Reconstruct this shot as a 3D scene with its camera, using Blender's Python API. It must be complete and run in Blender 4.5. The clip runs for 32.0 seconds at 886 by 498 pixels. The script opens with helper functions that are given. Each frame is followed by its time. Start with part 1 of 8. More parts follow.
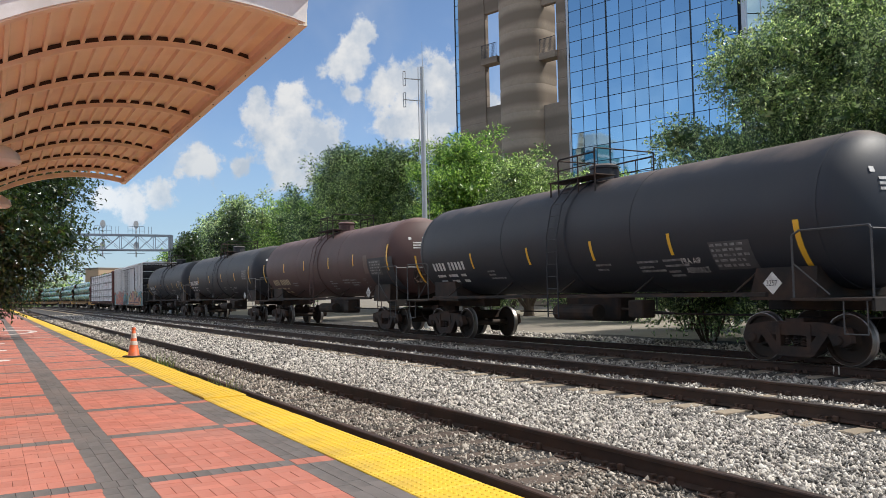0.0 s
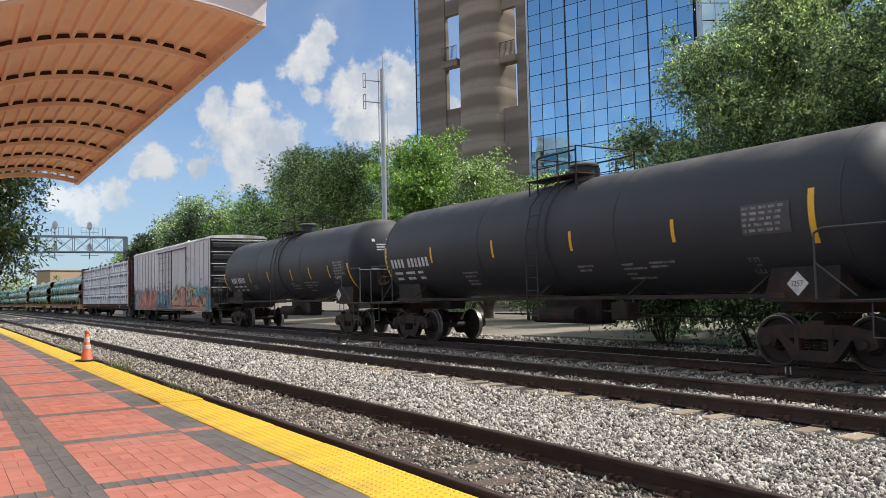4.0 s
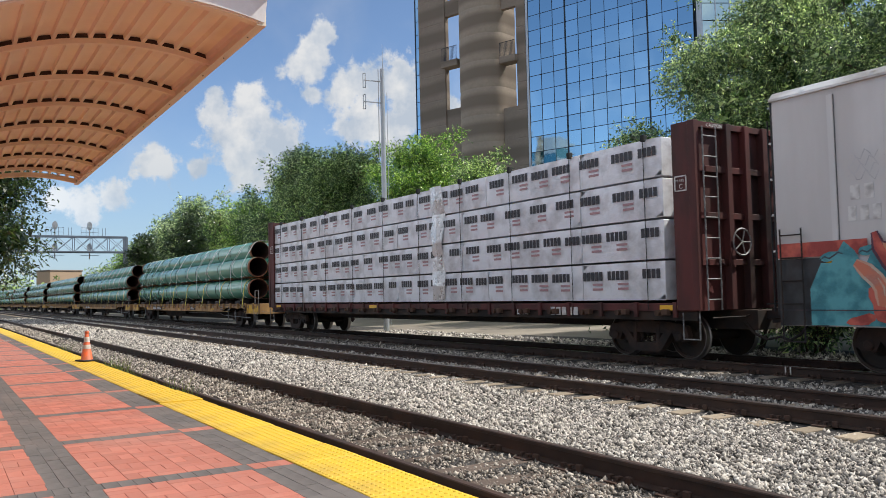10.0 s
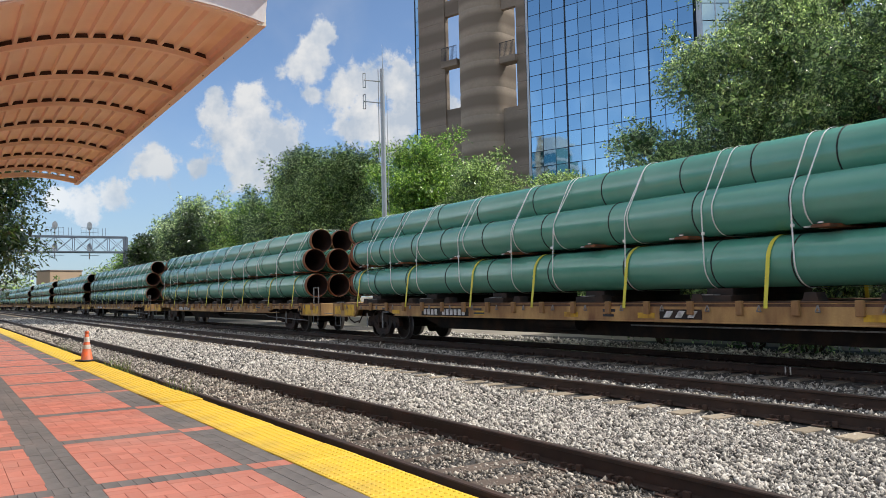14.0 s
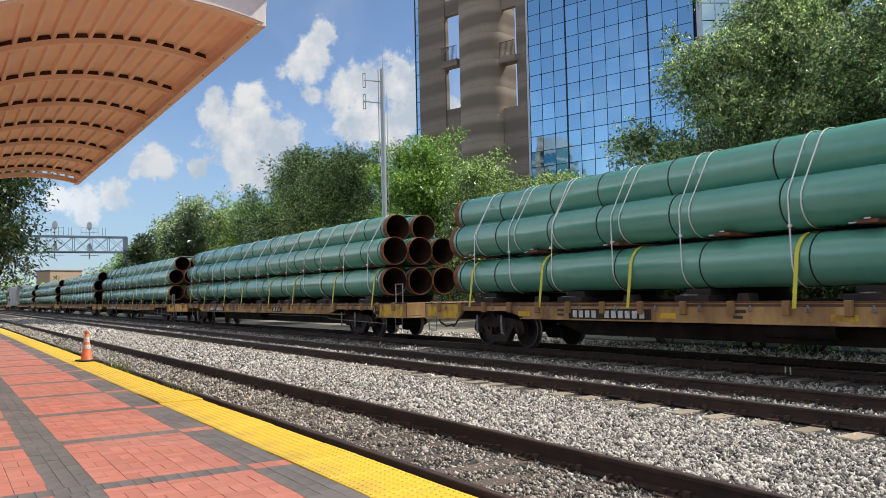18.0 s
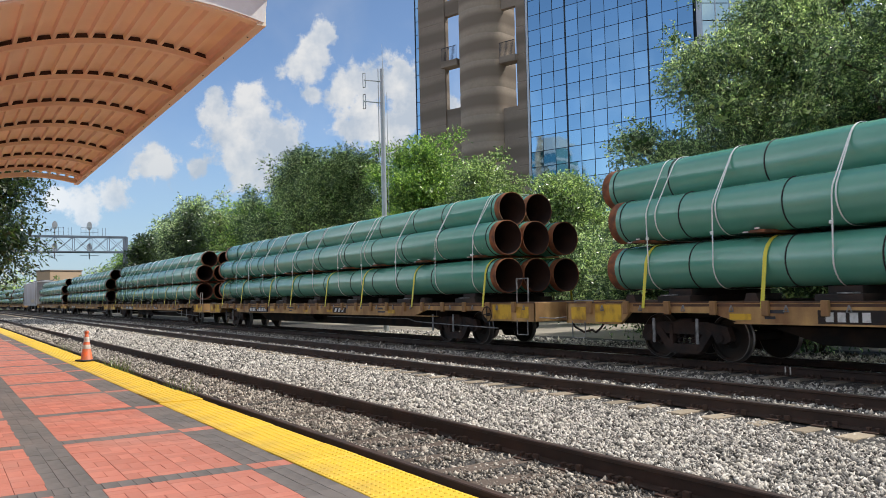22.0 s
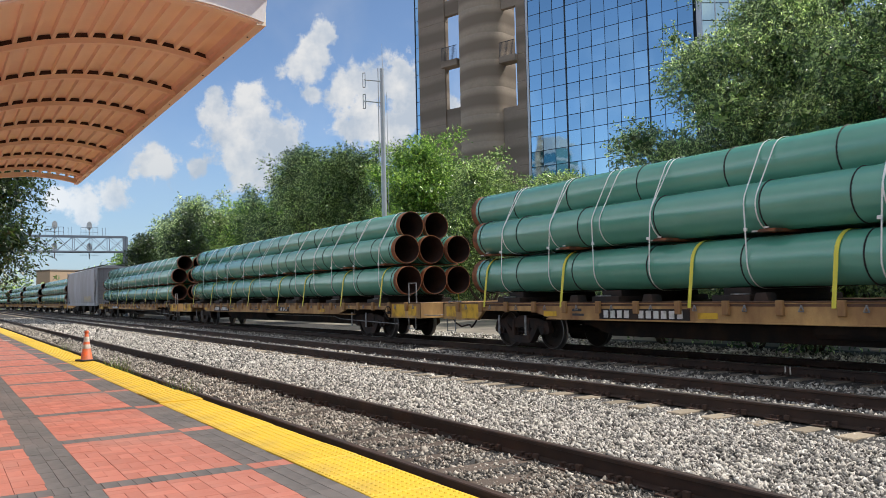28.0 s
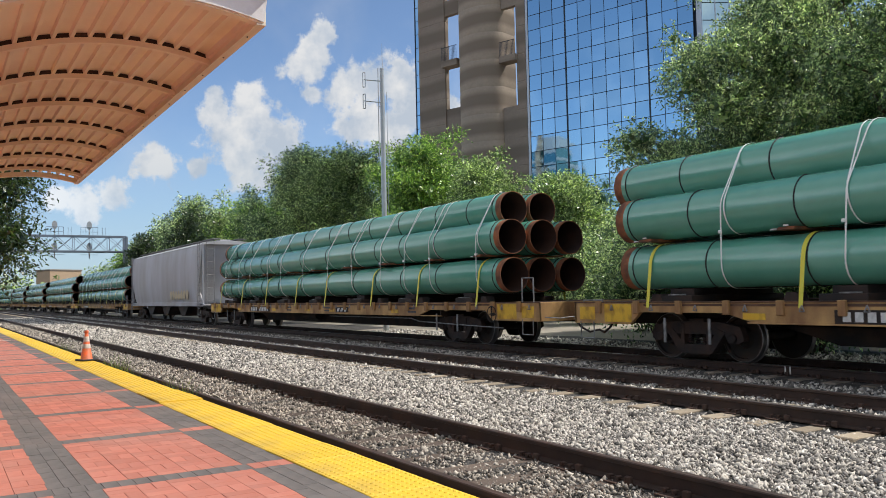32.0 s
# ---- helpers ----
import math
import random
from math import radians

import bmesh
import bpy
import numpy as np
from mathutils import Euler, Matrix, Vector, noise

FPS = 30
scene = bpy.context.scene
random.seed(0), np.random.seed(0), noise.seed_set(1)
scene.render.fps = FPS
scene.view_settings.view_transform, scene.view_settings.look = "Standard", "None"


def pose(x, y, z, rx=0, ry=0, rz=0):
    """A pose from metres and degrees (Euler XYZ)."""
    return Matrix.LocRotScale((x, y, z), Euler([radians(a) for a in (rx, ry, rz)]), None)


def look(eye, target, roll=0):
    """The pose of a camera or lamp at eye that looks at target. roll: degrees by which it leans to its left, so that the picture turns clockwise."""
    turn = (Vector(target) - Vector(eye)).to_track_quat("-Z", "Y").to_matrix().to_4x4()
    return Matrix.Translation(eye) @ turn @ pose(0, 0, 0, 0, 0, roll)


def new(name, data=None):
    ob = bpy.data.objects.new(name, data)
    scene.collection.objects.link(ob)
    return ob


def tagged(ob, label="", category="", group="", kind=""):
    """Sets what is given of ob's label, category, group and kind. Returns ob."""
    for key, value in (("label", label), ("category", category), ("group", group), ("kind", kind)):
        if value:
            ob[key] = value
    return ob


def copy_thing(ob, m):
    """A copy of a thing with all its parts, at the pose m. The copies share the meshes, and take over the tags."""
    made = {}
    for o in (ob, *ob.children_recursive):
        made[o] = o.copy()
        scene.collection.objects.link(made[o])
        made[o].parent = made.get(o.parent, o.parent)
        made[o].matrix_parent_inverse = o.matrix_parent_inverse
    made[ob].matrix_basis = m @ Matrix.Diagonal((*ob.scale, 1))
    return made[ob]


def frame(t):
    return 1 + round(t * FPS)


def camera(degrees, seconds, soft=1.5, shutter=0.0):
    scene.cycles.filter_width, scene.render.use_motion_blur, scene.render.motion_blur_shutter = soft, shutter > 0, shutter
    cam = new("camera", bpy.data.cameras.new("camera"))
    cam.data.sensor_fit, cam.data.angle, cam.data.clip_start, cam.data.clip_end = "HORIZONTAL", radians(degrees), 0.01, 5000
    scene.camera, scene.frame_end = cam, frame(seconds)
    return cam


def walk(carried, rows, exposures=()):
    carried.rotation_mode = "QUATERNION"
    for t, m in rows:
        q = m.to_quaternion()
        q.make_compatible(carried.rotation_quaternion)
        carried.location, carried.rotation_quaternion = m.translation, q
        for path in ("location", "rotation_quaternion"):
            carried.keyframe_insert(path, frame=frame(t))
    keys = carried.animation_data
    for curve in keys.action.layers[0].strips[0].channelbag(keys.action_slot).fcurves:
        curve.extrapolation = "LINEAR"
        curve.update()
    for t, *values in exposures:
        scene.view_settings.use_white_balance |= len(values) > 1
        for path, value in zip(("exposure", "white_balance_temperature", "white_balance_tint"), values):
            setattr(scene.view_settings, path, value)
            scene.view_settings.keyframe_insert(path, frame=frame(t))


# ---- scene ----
# X runs along the tracks in the train's direction, Y across them, away from the platform, Z = 0 is the top of the rails.
CLIP = 32.0
EYE = (0.0, 0.0, 1.42)

cam = camera(56.8, CLIP, soft=0.5, shutter=0.06)
walk(cam, [
    (0.0, pose(*EYE, 93.024, 1.193, 61.109)),
    (0.5, pose(*EYE, 93.040, 1.205, 59.887)),
    (1.0, pose(*EYE, 93.050, 1.225, 59.079)),
    (1.5, pose(*EYE, 93.070, 1.225, 58.597)),
    (2.0, pose(*EYE, 93.085, 1.230, 58.360)),
    (2.5, pose(*EYE, 93.120, 1.250, 58.309)),
    (3.0, pose(*EYE, 93.129, 1.258, 58.309)),
    (20.0, pose(*EYE, 93.129, 1.258, 58.300)),
    (32.0, pose(*EYE, 93.100, 1.250, 58.290)),
], exposures=[(0.0, 0.66, 6650, 9), (32.0, 0.66, 6650, 9)])

# ---- world, sun, exposure ----
SUN = Vector((0.33, 0.73, 1.0)).normalized()


def make_world():
    world = bpy.data.worlds.new("sky")
    scene.world = world
    world.use_nodes = True
    nt = world.node_tree
    nt.nodes.clear()
    out = nt.nodes.new("ShaderNodeOutputWorld")
    bg = nt.nodes.new("ShaderNodeBackground")
    sky = nt.nodes.new("ShaderNodeTexSky")
    sky.sky_type = "NISHITA"
    sky.sun_disc = False
    sky.sun_elevation = math.asin(SUN.z)
    sky.sun_rotation = math.atan2(SUN.x, SUN.y)
    sky.altitude = 2200
    sky.air_density, sky.dust_density, sky.ozone_density = 1.0, 0.05, 3.0
    bg.inputs["Strength"].default_value = 0.112
    co = nt.nodes.new("ShaderNodeTexCoord")

    def math_node(op, a, b=None, c=None, clamp=False):
        n = nt.nodes.new("ShaderNodeMath")
        n.operation, n.use_clamp = op, clamp
        for i, v in enumerate((a, b, c)):
            if v is None:
                continue
            if isinstance(v, (int, float)):
                n.inputs[i].default_value = v
            else:
                nt.links.new(v, n.inputs[i])
        return n.outputs[0]

    def noise_node(scale, detail, rough):
        n = nt.nodes.new("ShaderNodeTexNoise")
        n.inputs["Scale"].default_value, n.inputs["Detail"].default_value, n.inputs["Roughness"].default_value = scale, detail, rough
        nt.links.new(co.outputs["Generated"], n.inputs["Vector"])
        return n.outputs["Fac"]

    # cumulus heaps as (bearing from +Y, height, size) in degrees
    heaps = [(-66.2, 17.8, 1.0), (-66.9, 16.4, 1.3), (-68.1, 15.5, 1.0), (-67.3, 15.3, 1.2), (-67.2, 13.9, 0.8), (-64.9, 14.0, 1.5), (-63.3, 14.5, 1.7),
             (-61.3, 14.5, 1.8), (-60.5, 12.8, 1.8), (-63.6, 12.4, 1.8), (-61.8, 11.7, 1.7), (-71.5, 13.2, 1.0), (-71.3, 12.1, 1.7), (-73.7, 12.3, 1.3),
             (-72.7, 11.1, 1.9), (-70.0, 11.0, 1.8), (-71.6, 9.3, 1.9), (-68.8, 10.8, 0.9), (-77.6, 8.9, 1.3), (-74.9, 8.7, 0.6),
             (-80.2, 6.8, 1.0), (-81.9, 6.4, 1.2), (-83.5, 6.6, 0.9), (-58.5, 12.5, 2.0), (-40.0, 28.0, 4.0), (35.0, 24.0, 6.0), (80.0, 20.0, 9.0)]
    # unseen heaps, mostly behind the viewpoint, added as fill for the train's shaded side
    heaps += [(126.0, 28.0, 21.0), (-125.0, 26.0, 19.0), (165.0, 62.0, 22.0), (-160.0, 68.0, 22.0), (115.0, 48.0, 20.0), (105.0, 18.0, 18.0),
              (-112.0, 34.0, 19.0), (-122.0, 58.0, 18.0), (-122.0, 10.0, 12.0), (60.0, 58.0, 20.0), (-60.0, 75.0, 14.0), (90.0, 75.0, 16.0), (138.0, 8.0, 12.0)]
    heap = None
    for b, e, r in heaps:
        b, e = radians(b), radians(e)
        d = nt.nodes.new("ShaderNodeVectorMath")
        d.operation = "DISTANCE"
        nt.links.new(co.outputs["Generated"], d.inputs[0])
        d.inputs[1].default_value = (math.sin(b) * math.cos(e), math.cos(b) * math.cos(e), math.sin(e))
        f = math_node("MULTIPLY_ADD", d.outputs["Value"], -1.0 / radians(r), 1.0)
        heap = f if heap is None else math_node("SMOOTH_MAX", heap, f, 0.25)
    puff = math_node("ADD", math_node("MULTIPLY_ADD", noise_node(34.0, 10.0, 0.64), 3.0, -1.5), math_node("MULTIPLY_ADD", noise_node(12.0, 3.0, 0.5), 0.8, -0.4))
    body = math_node("ADD", math_node("MAXIMUM", heap, -2.2), puff)
    cover = nt.nodes.new("ShaderNodeMapRange")
    cover.interpolation_type = "SMOOTHSTEP"
    cover.inputs["From Min"].default_value, cover.inputs["From Max"].default_value = -0.3, 0.3
    nt.links.new(body, cover.inputs["Value"])
    shade = nt.nodes.new("ShaderNodeValToRGB")
    shade.color_ramp.elements[0].position, shade.color_ramp.elements[0].color = 0.40, (3.2, 3.65, 4.35, 1)
    shade.color_ramp.elements[1].position, shade.color_ramp.elements[1].color = 0.60, (4.9, 5.0, 5.2, 1)
    nt.links.new(noise_node(21.0, 5.0, 0.55), shade.inputs["Fac"])
    mix = nt.nodes.new("ShaderNodeMix")
    mix.data_type = "RGBA"
    # a thin veil round the heaps
    veil = math_node("MULTIPLY", math_node("MULTIPLY_ADD", noise_node(6.0, 4.0, 0.55), 3.0, -1.35, True), 0.22)
    nt.links.new(math_node("MAXIMUM", cover.outputs["Result"], veil), mix.inputs["Factor"])
    clear = nt.nodes.new("ShaderNodeVectorMath")
    clear.operation = "SCALE"
    clear.inputs["Scale"].default_value = 0.86
    nt.links.new(sky.outputs["Color"], clear.inputs[0])
    nt.links.new(clear.outputs["Vector"], mix.inputs["A"])
    # clouds towards the sun show shaded faces, those across from it sunlit ones, overbright to fill the train's near
    # side
    facing = nt.nodes.new("ShaderNodeVectorMath")
    facing.operation = "DOT_PRODUCT"
    nt.links.new(co.outputs["Generated"], facing.inputs[0])
    facing.inputs[1].default_value = SUN
    lit = nt.nodes.new("ShaderNodeVectorMath")
    lit.operation = "SCALE"
    nt.links.new(shade.outputs["Color"], lit.inputs[0])
    nt.links.new(math_node("MAXIMUM", math_node("MULTIPLY_ADD", facing.outputs["Value"], -5.2, 0.7), 0.88), lit.inputs["Scale"])
    nt.links.new(lit.outputs["Vector"], mix.inputs["B"])
    # grey-blue haze low over the horizon
    axes = nt.nodes.new("ShaderNodeSeparateXYZ")
    nt.links.new(co.outputs["Generated"], axes.inputs[0])
    low = math_node("MULTIPLY", math_node("MULTIPLY_ADD", math_node("ABSOLUTE", axes.outputs["Z"]), -5.0, 1.0, True), 0.8)
    haze = nt.nodes.new("ShaderNodeMix")
    haze.data_type = "RGBA"
    nt.links.new(low, haze.inputs["Factor"])
    nt.links.new(mix.outputs["Result"], haze.inputs["A"])
    haze.inputs["B"].default_value = (1.85, 2.6, 3.4, 1)
    nt.links.new(haze.outputs["Result"], bg.inputs["Color"])
    nt.links.new(bg.outputs["Background"], out.inputs["Surface"])


make_world()
sun = new("sun", bpy.data.lights.new("sun", "SUN"))
sun.data.energy, sun.data.angle, sun.data.color = 2.92, radians(0.55), (1.0, 0.955, 0.89)
sun.matrix_world = look(SUN * 300, (0, 0, 0))


# ---- materials ----
def material(name, colour, rough=0.6, metal=0.0, spread=0.12, scale=6.0, grain=60.0, bump=0.15, stain=None, stain_scale=1.2,
             stain_amount=0.0, spec=0.5, vary=0.0, island=0.0, streak=1.0, stain_edge=0.12, depth=0.01):
    """A surface with two scales of colour change, fine relief, and stains where asked; streak stretches the stains downwards."""
    m = bpy.data.materials.new(name)
    m.use_nodes = True
    nt = m.node_tree
    b = nt.nodes["Principled BSDF"]
    co = nt.nodes.new("ShaderNodeTexCoord").outputs["Object"]

    def noise_fac(s, detail=5.0, vec=co):
        n = nt.nodes.new("ShaderNodeTexNoise")
        n.inputs["Scale"].default_value, n.inputs["Detail"].default_value = s, detail
        nt.links.new(vec, n.inputs["Vector"])
        return n.outputs["Fac"]

    def mixed(fac, a, c, how="MIX"):
        n = nt.nodes.new("ShaderNodeMix")
        n.data_type, n.blend_type = "RGBA", how
        for sock, v in (("Factor", fac), ("A", a), ("B", c)):
            if isinstance(v, (int, float)):
                n.inputs[sock].default_value = v
            elif isinstance(v, tuple):
                n.inputs[sock].default_value = (*v, 1)
            else:
                nt.links.new(v, n.inputs[sock])
        return n.outputs["Result"]

    lo = tuple(c * (1 - spread) for c in colour)
    hi = tuple(min(1, c * (1 + spread)) for c in colour)
    col = mixed(noise_fac(scale), lo, hi)
    fine = noise_fac(grain, 3.0)
    col = mixed(spread * 1.3, col, mixed(fine, (0.15, 0.15, 0.15), (0.9, 0.9, 0.9)), "OVERLAY")
    if stain:
        mp = nt.nodes.new("ShaderNodeMapping")
        mp.inputs["Scale"].default_value = (1, 1, 1 / streak)
        nt.links.new(co, mp.inputs["Vector"])
        r = nt.nodes.new("ShaderNodeMapRange")
        r.inputs["From Min"].default_value, r.inputs["From Max"].default_value = 0.62 - 0.3 * stain_amount - stain_edge, 0.62 - 0.3 * stain_amount + stain_edge
        nt.links.new(noise_fac(stain_scale, 8.0, mp.outputs["Vector"]), r.inputs["Value"])
        col = mixed(r.outputs["Result"], col, stain)
    for amount, node, sock in ((vary, "ShaderNodeObjectInfo", "Random"), (island, "ShaderNodeNewGeometry", "Random Per Island")):
        if amount:
            r = nt.nodes.new("ShaderNodeMapRange")
            r.inputs["To Min"].default_value, r.inputs["To Max"].default_value = 1 - amount, 1 + amount
            nt.links.new(nt.nodes.new(node).outputs[sock], r.inputs["Value"])
            hsv = nt.nodes.new("ShaderNodeHueSaturation")
            nt.links.new(r.outputs["Result"], hsv.inputs["Value"])
            nt.links.new(col, hsv.inputs["Color"])
            col = hsv.outputs["Color"]
    nt.links.new(col, b.inputs["Base Color"])
    rr = nt.nodes.new("ShaderNodeMapRange")
    rr.inputs["To Min"].default_value, rr.inputs["To Max"].default_value = max(0.02, rough - 0.12), min(1, rough + 0.12)
    nt.links.new(fine, rr.inputs["Value"])
    nt.links.new(rr.outputs["Result"], b.inputs["Roughness"])
    b.inputs["Metallic"].default_value = metal
    b.inputs["Specular IOR Level"].default_value = spec
    if bump:
        bp = nt.nodes.new("ShaderNodeBump")
        bp.inputs["Strength"].default_value, bp.inputs["Distance"].default_value = bump, depth
        nt.links.new(fine, bp.inputs["Height"])
        nt.links.new(bp.outputs["Normal"], b.inputs["Normal"])
    return m


M = {
    # bed colour kept dark to carry the shade between the loose stones
    "ballast": material("ballast", (0.075, 0.07, 0.066), 0.9, spread=0.45, scale=3, grain=22, bump=1.0, depth=0.06, spec=0.2),
    "dirt": material("dirt", (0.24, 0.21, 0.17), 0.95, spread=0.3, scale=0.8, grain=14, bump=0.6, depth=0.03, spec=0.1, stain=(0.26, 0.24, 0.2), stain_scale=0.5, stain_amount=0.2),
    "rail": material("rail", (0.05, 0.031, 0.024), 0.75, 0.2, spread=0.35, scale=5, grain=70, stain=(0.075, 0.042, 0.03), stain_scale=2.5, stain_amount=0.3),
    "rail_worn": material("rail_worn", (0.22, 0.19, 0.17), 0.42, 0.8, spread=0.3, scale=9, grain=80, stain=(0.1, 0.06, 0.045), stain_scale=1.4, stain_amount=0.45),
    "rail_bright": material("rail_bright", (0.42, 0.41, 0.4), 0.28, 0.95, spread=0.15),
    "tie_old": material("tie_old", (0.115, 0.09, 0.075), 0.95, spread=0.4, scale=3, grain=40, vary=0.3, bump=0.6, spec=0.1),
    "tie": material("tie", (0.22, 0.185, 0.15), 0.9, spread=0.4, scale=3, grain=40, vary=0.3, bump=0.6, spec=0.2),
    "tie_new": material("tie_new", (0.33, 0.27, 0.2), 0.9, spread=0.3, scale=3, grain=40, vary=0.25, bump=0.5, spec=0.2),
    "plate": material("plate", (0.1, 0.06, 0.045), 0.75, 0.4, spread=0.3, grain=60),
    "brick_red": material("brick_red", (0.49, 0.175, 0.125), 0.85, spread=0.2, scale=5, grain=120, vary=0.11, island=0.11, stain=(0.43, 0.19, 0.145), stain_scale=0.9, stain_amount=0.25, spec=0.3),
    "brick_grey": material("brick_grey", (0.135, 0.122, 0.115), 0.85, spread=0.25, scale=9, grain=120, vary=0.08, island=0.08, stain=(0.19, 0.16, 0.145), stain_scale=0.9, stain_amount=0.2, spec=0.3),
    "joint": material("joint", (0.22, 0.10, 0.078), 0.95, spread=0.25, scale=12, grain=150, spec=0.2),
    "tactile": material("tactile", (0.78, 0.50, 0.035), 0.6, spread=0.12, scale=4, grain=50, stain=(0.55, 0.36, 0.06), stain_scale=1.6, stain_amount=0.1, vary=0.05),
    "concrete_edge": material("concrete_edge", (0.4, 0.38, 0.35), 0.9, spread=0.2, stain=(0.2, 0.18, 0.16), stain_amount=0.3),
    "canopy": material("canopy", (0.85, 0.74, 0.57), 0.55, spread=0.05, scale=2, grain=40, bump=0.04, stain=(0.76, 0.62, 0.47), stain_scale=1.4, stain_amount=0.1),
    "flute_shade": material("flute_shade", (0.05, 0.03, 0.022), 0.9, spread=0.2),
    "canopy_white": material("canopy_white", (0.78, 0.77, 0.75), 0.5, spread=0.05, stain=(0.55, 0.52, 0.48), stain_scale=2, stain_amount=0.2),
    "cone_orange": material("cone_orange", (0.85, 0.16, 0.05), 0.5, spread=0.12, stain=(0.5, 0.16, 0.08), stain_scale=9, stain_amount=0.25),
    "cone_white": material("cone_white", (0.75, 0.68, 0.62), 0.5, spread=0.15, stain=(0.5, 0.42, 0.36), stain_scale=12, stain_amount=0.3),
    "rubber": material("rubber", (0.03, 0.028, 0.027), 0.8, spread=0.3),
    "dirt_pale": material("dirt_pale", (0.31, 0.275, 0.225), 0.95, spread=0.2, scale=0.7, grain=12, bump=0.6, depth=0.03, spec=0.1, stain=(0.22, 0.195, 0.165), stain_scale=0.4, stain_amount=0.25),
    "mullion": material("mullion", (0.02, 0.03, 0.05), 0.5, 0.3, spread=0.2),
    "mullion_pale": material("mullion_pale", (0.5, 0.53, 0.57), 0.4, 0.5, spread=0.1),
    "galvanised": material("galvanised", (0.42, 0.44, 0.45), 0.5, 0.5, spread=0.15, scale=4, grain=40),
    "gantry": material("gantry", (0.17, 0.21, 0.26), 0.6, 0.3, spread=0.15),
    "black_paint": material("black_paint", (0.018, 0.018, 0.02), 0.55, spread=0.3),
    "bark": material("bark", (0.1, 0.075, 0.055), 0.95, spread=0.35, scale=4, grain=30, bump=0.8, depth=0.03, spec=0.1),
}


def stone_material(name="stone", base=(0.37, 0.355, 0.335)):
    """Crushed stone: each piece its own tone, from near black to pale grey, some of them tan."""
    m = material(name, base, 0.85, spread=0.2, scale=8, grain=90, spec=0.3)
    nt = m.node_tree
    b = nt.nodes["Principled BSDF"]
    old = b.inputs["Base Color"].links[0].from_socket
    ramp = nt.nodes.new("ShaderNodeValToRGB")
    e = ramp.color_ramp.elements
    e[0].color, e[1].color = (0.16, 0.155, 0.15, 1), (1.95, 1.92, 1.86, 1)
    for at, c in ((0.3, (0.52, 0.5, 0.48, 1)), (0.6, (1.15, 1.1, 1.05, 1)), (0.8, (1.5, 1.42, 1.3, 1))):
        e.new(at).color = c
    nt.links.new(nt.nodes.new("ShaderNodeNewGeometry").outputs["Random Per Island"], ramp.inputs["Fac"])
    x = nt.nodes.new("ShaderNodeMix")
    x.data_type, x.blend_type = "RGBA", "MULTIPLY"
    x.inputs["Factor"].default_value = 1.0
    nt.links.new(old, x.inputs["A"])
    nt.links.new(ramp.outputs["Color"], x.inputs["B"])
    nt.links.new(x.outputs["Result"], b.inputs["Base Color"])
    return m


M["stone"] = stone_material()
M["stone_grimy"] = stone_material("stone_grimy", (0.31, 0.285, 0.255))


def leaf_material(name, colour, glint, through_light=0.42):
    m = bpy.data.materials.new(name)
    m.use_nodes = True
    nt = m.node_tree
    b = nt.nodes["Principled BSDF"]
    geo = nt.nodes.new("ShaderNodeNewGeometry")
    # random dark and pale leaves imitate shaded gaps and sky glints
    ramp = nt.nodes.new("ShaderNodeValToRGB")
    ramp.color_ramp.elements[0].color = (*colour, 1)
    ramp.color_ramp.elements[1].color = (*glint, 1)
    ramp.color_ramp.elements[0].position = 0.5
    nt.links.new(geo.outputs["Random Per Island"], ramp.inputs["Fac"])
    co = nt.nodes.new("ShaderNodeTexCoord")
    # broad patches paint the clumps' shade and light into the leaf colour
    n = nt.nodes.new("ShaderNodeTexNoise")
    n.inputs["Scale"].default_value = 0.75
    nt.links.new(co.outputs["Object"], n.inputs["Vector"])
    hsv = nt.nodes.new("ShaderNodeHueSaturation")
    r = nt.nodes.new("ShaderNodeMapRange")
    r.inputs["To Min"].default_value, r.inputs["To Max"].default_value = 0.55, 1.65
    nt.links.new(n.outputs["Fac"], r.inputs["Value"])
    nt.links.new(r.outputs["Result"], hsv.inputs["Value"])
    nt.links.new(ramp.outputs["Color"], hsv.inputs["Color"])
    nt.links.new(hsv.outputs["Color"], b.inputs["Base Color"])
    b.inputs["Roughness"].default_value = 0.3
    b.inputs["Specular IOR Level"].default_value = 0.9
    b.inputs["Coat Weight"].default_value, b.inputs["Coat Roughness"].default_value = 0.6, 0.22
    tr = nt.nodes.new("ShaderNodeBsdfTranslucent")
    glow = nt.nodes.new("ShaderNodeMix")
    glow.data_type, glow.blend_type = "RGBA", "MULTIPLY"
    glow.inputs["Factor"].default_value = 1.0
    glow.inputs["B"].default_value = (1.5, 1.6, 0.95, 1)
    nt.links.new(hsv.outputs["Color"], glow.inputs["A"])
    nt.links.new(glow.outputs["Result"], tr.inputs["Color"])
    mx = nt.nodes.new("ShaderNodeMixShader")
    mx.inputs["Fac"].default_value = through_light
    nt.links.new(b.outputs["BSDF"], mx.inputs[1])
    nt.links.new(tr.outputs["BSDF"], mx.inputs[2])
    nt.links.new(mx.outputs["Shader"], nt.nodes["Material Output"].inputs["Surface"])
    return m


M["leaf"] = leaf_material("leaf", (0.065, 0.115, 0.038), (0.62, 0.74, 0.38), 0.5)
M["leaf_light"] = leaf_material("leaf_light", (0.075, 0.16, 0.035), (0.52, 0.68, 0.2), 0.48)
# darkened copy of leaf, the shade of the near-black crowns in its colour
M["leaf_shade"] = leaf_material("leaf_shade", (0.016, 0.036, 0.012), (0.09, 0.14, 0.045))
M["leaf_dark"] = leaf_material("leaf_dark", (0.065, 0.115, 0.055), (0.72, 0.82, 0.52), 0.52)


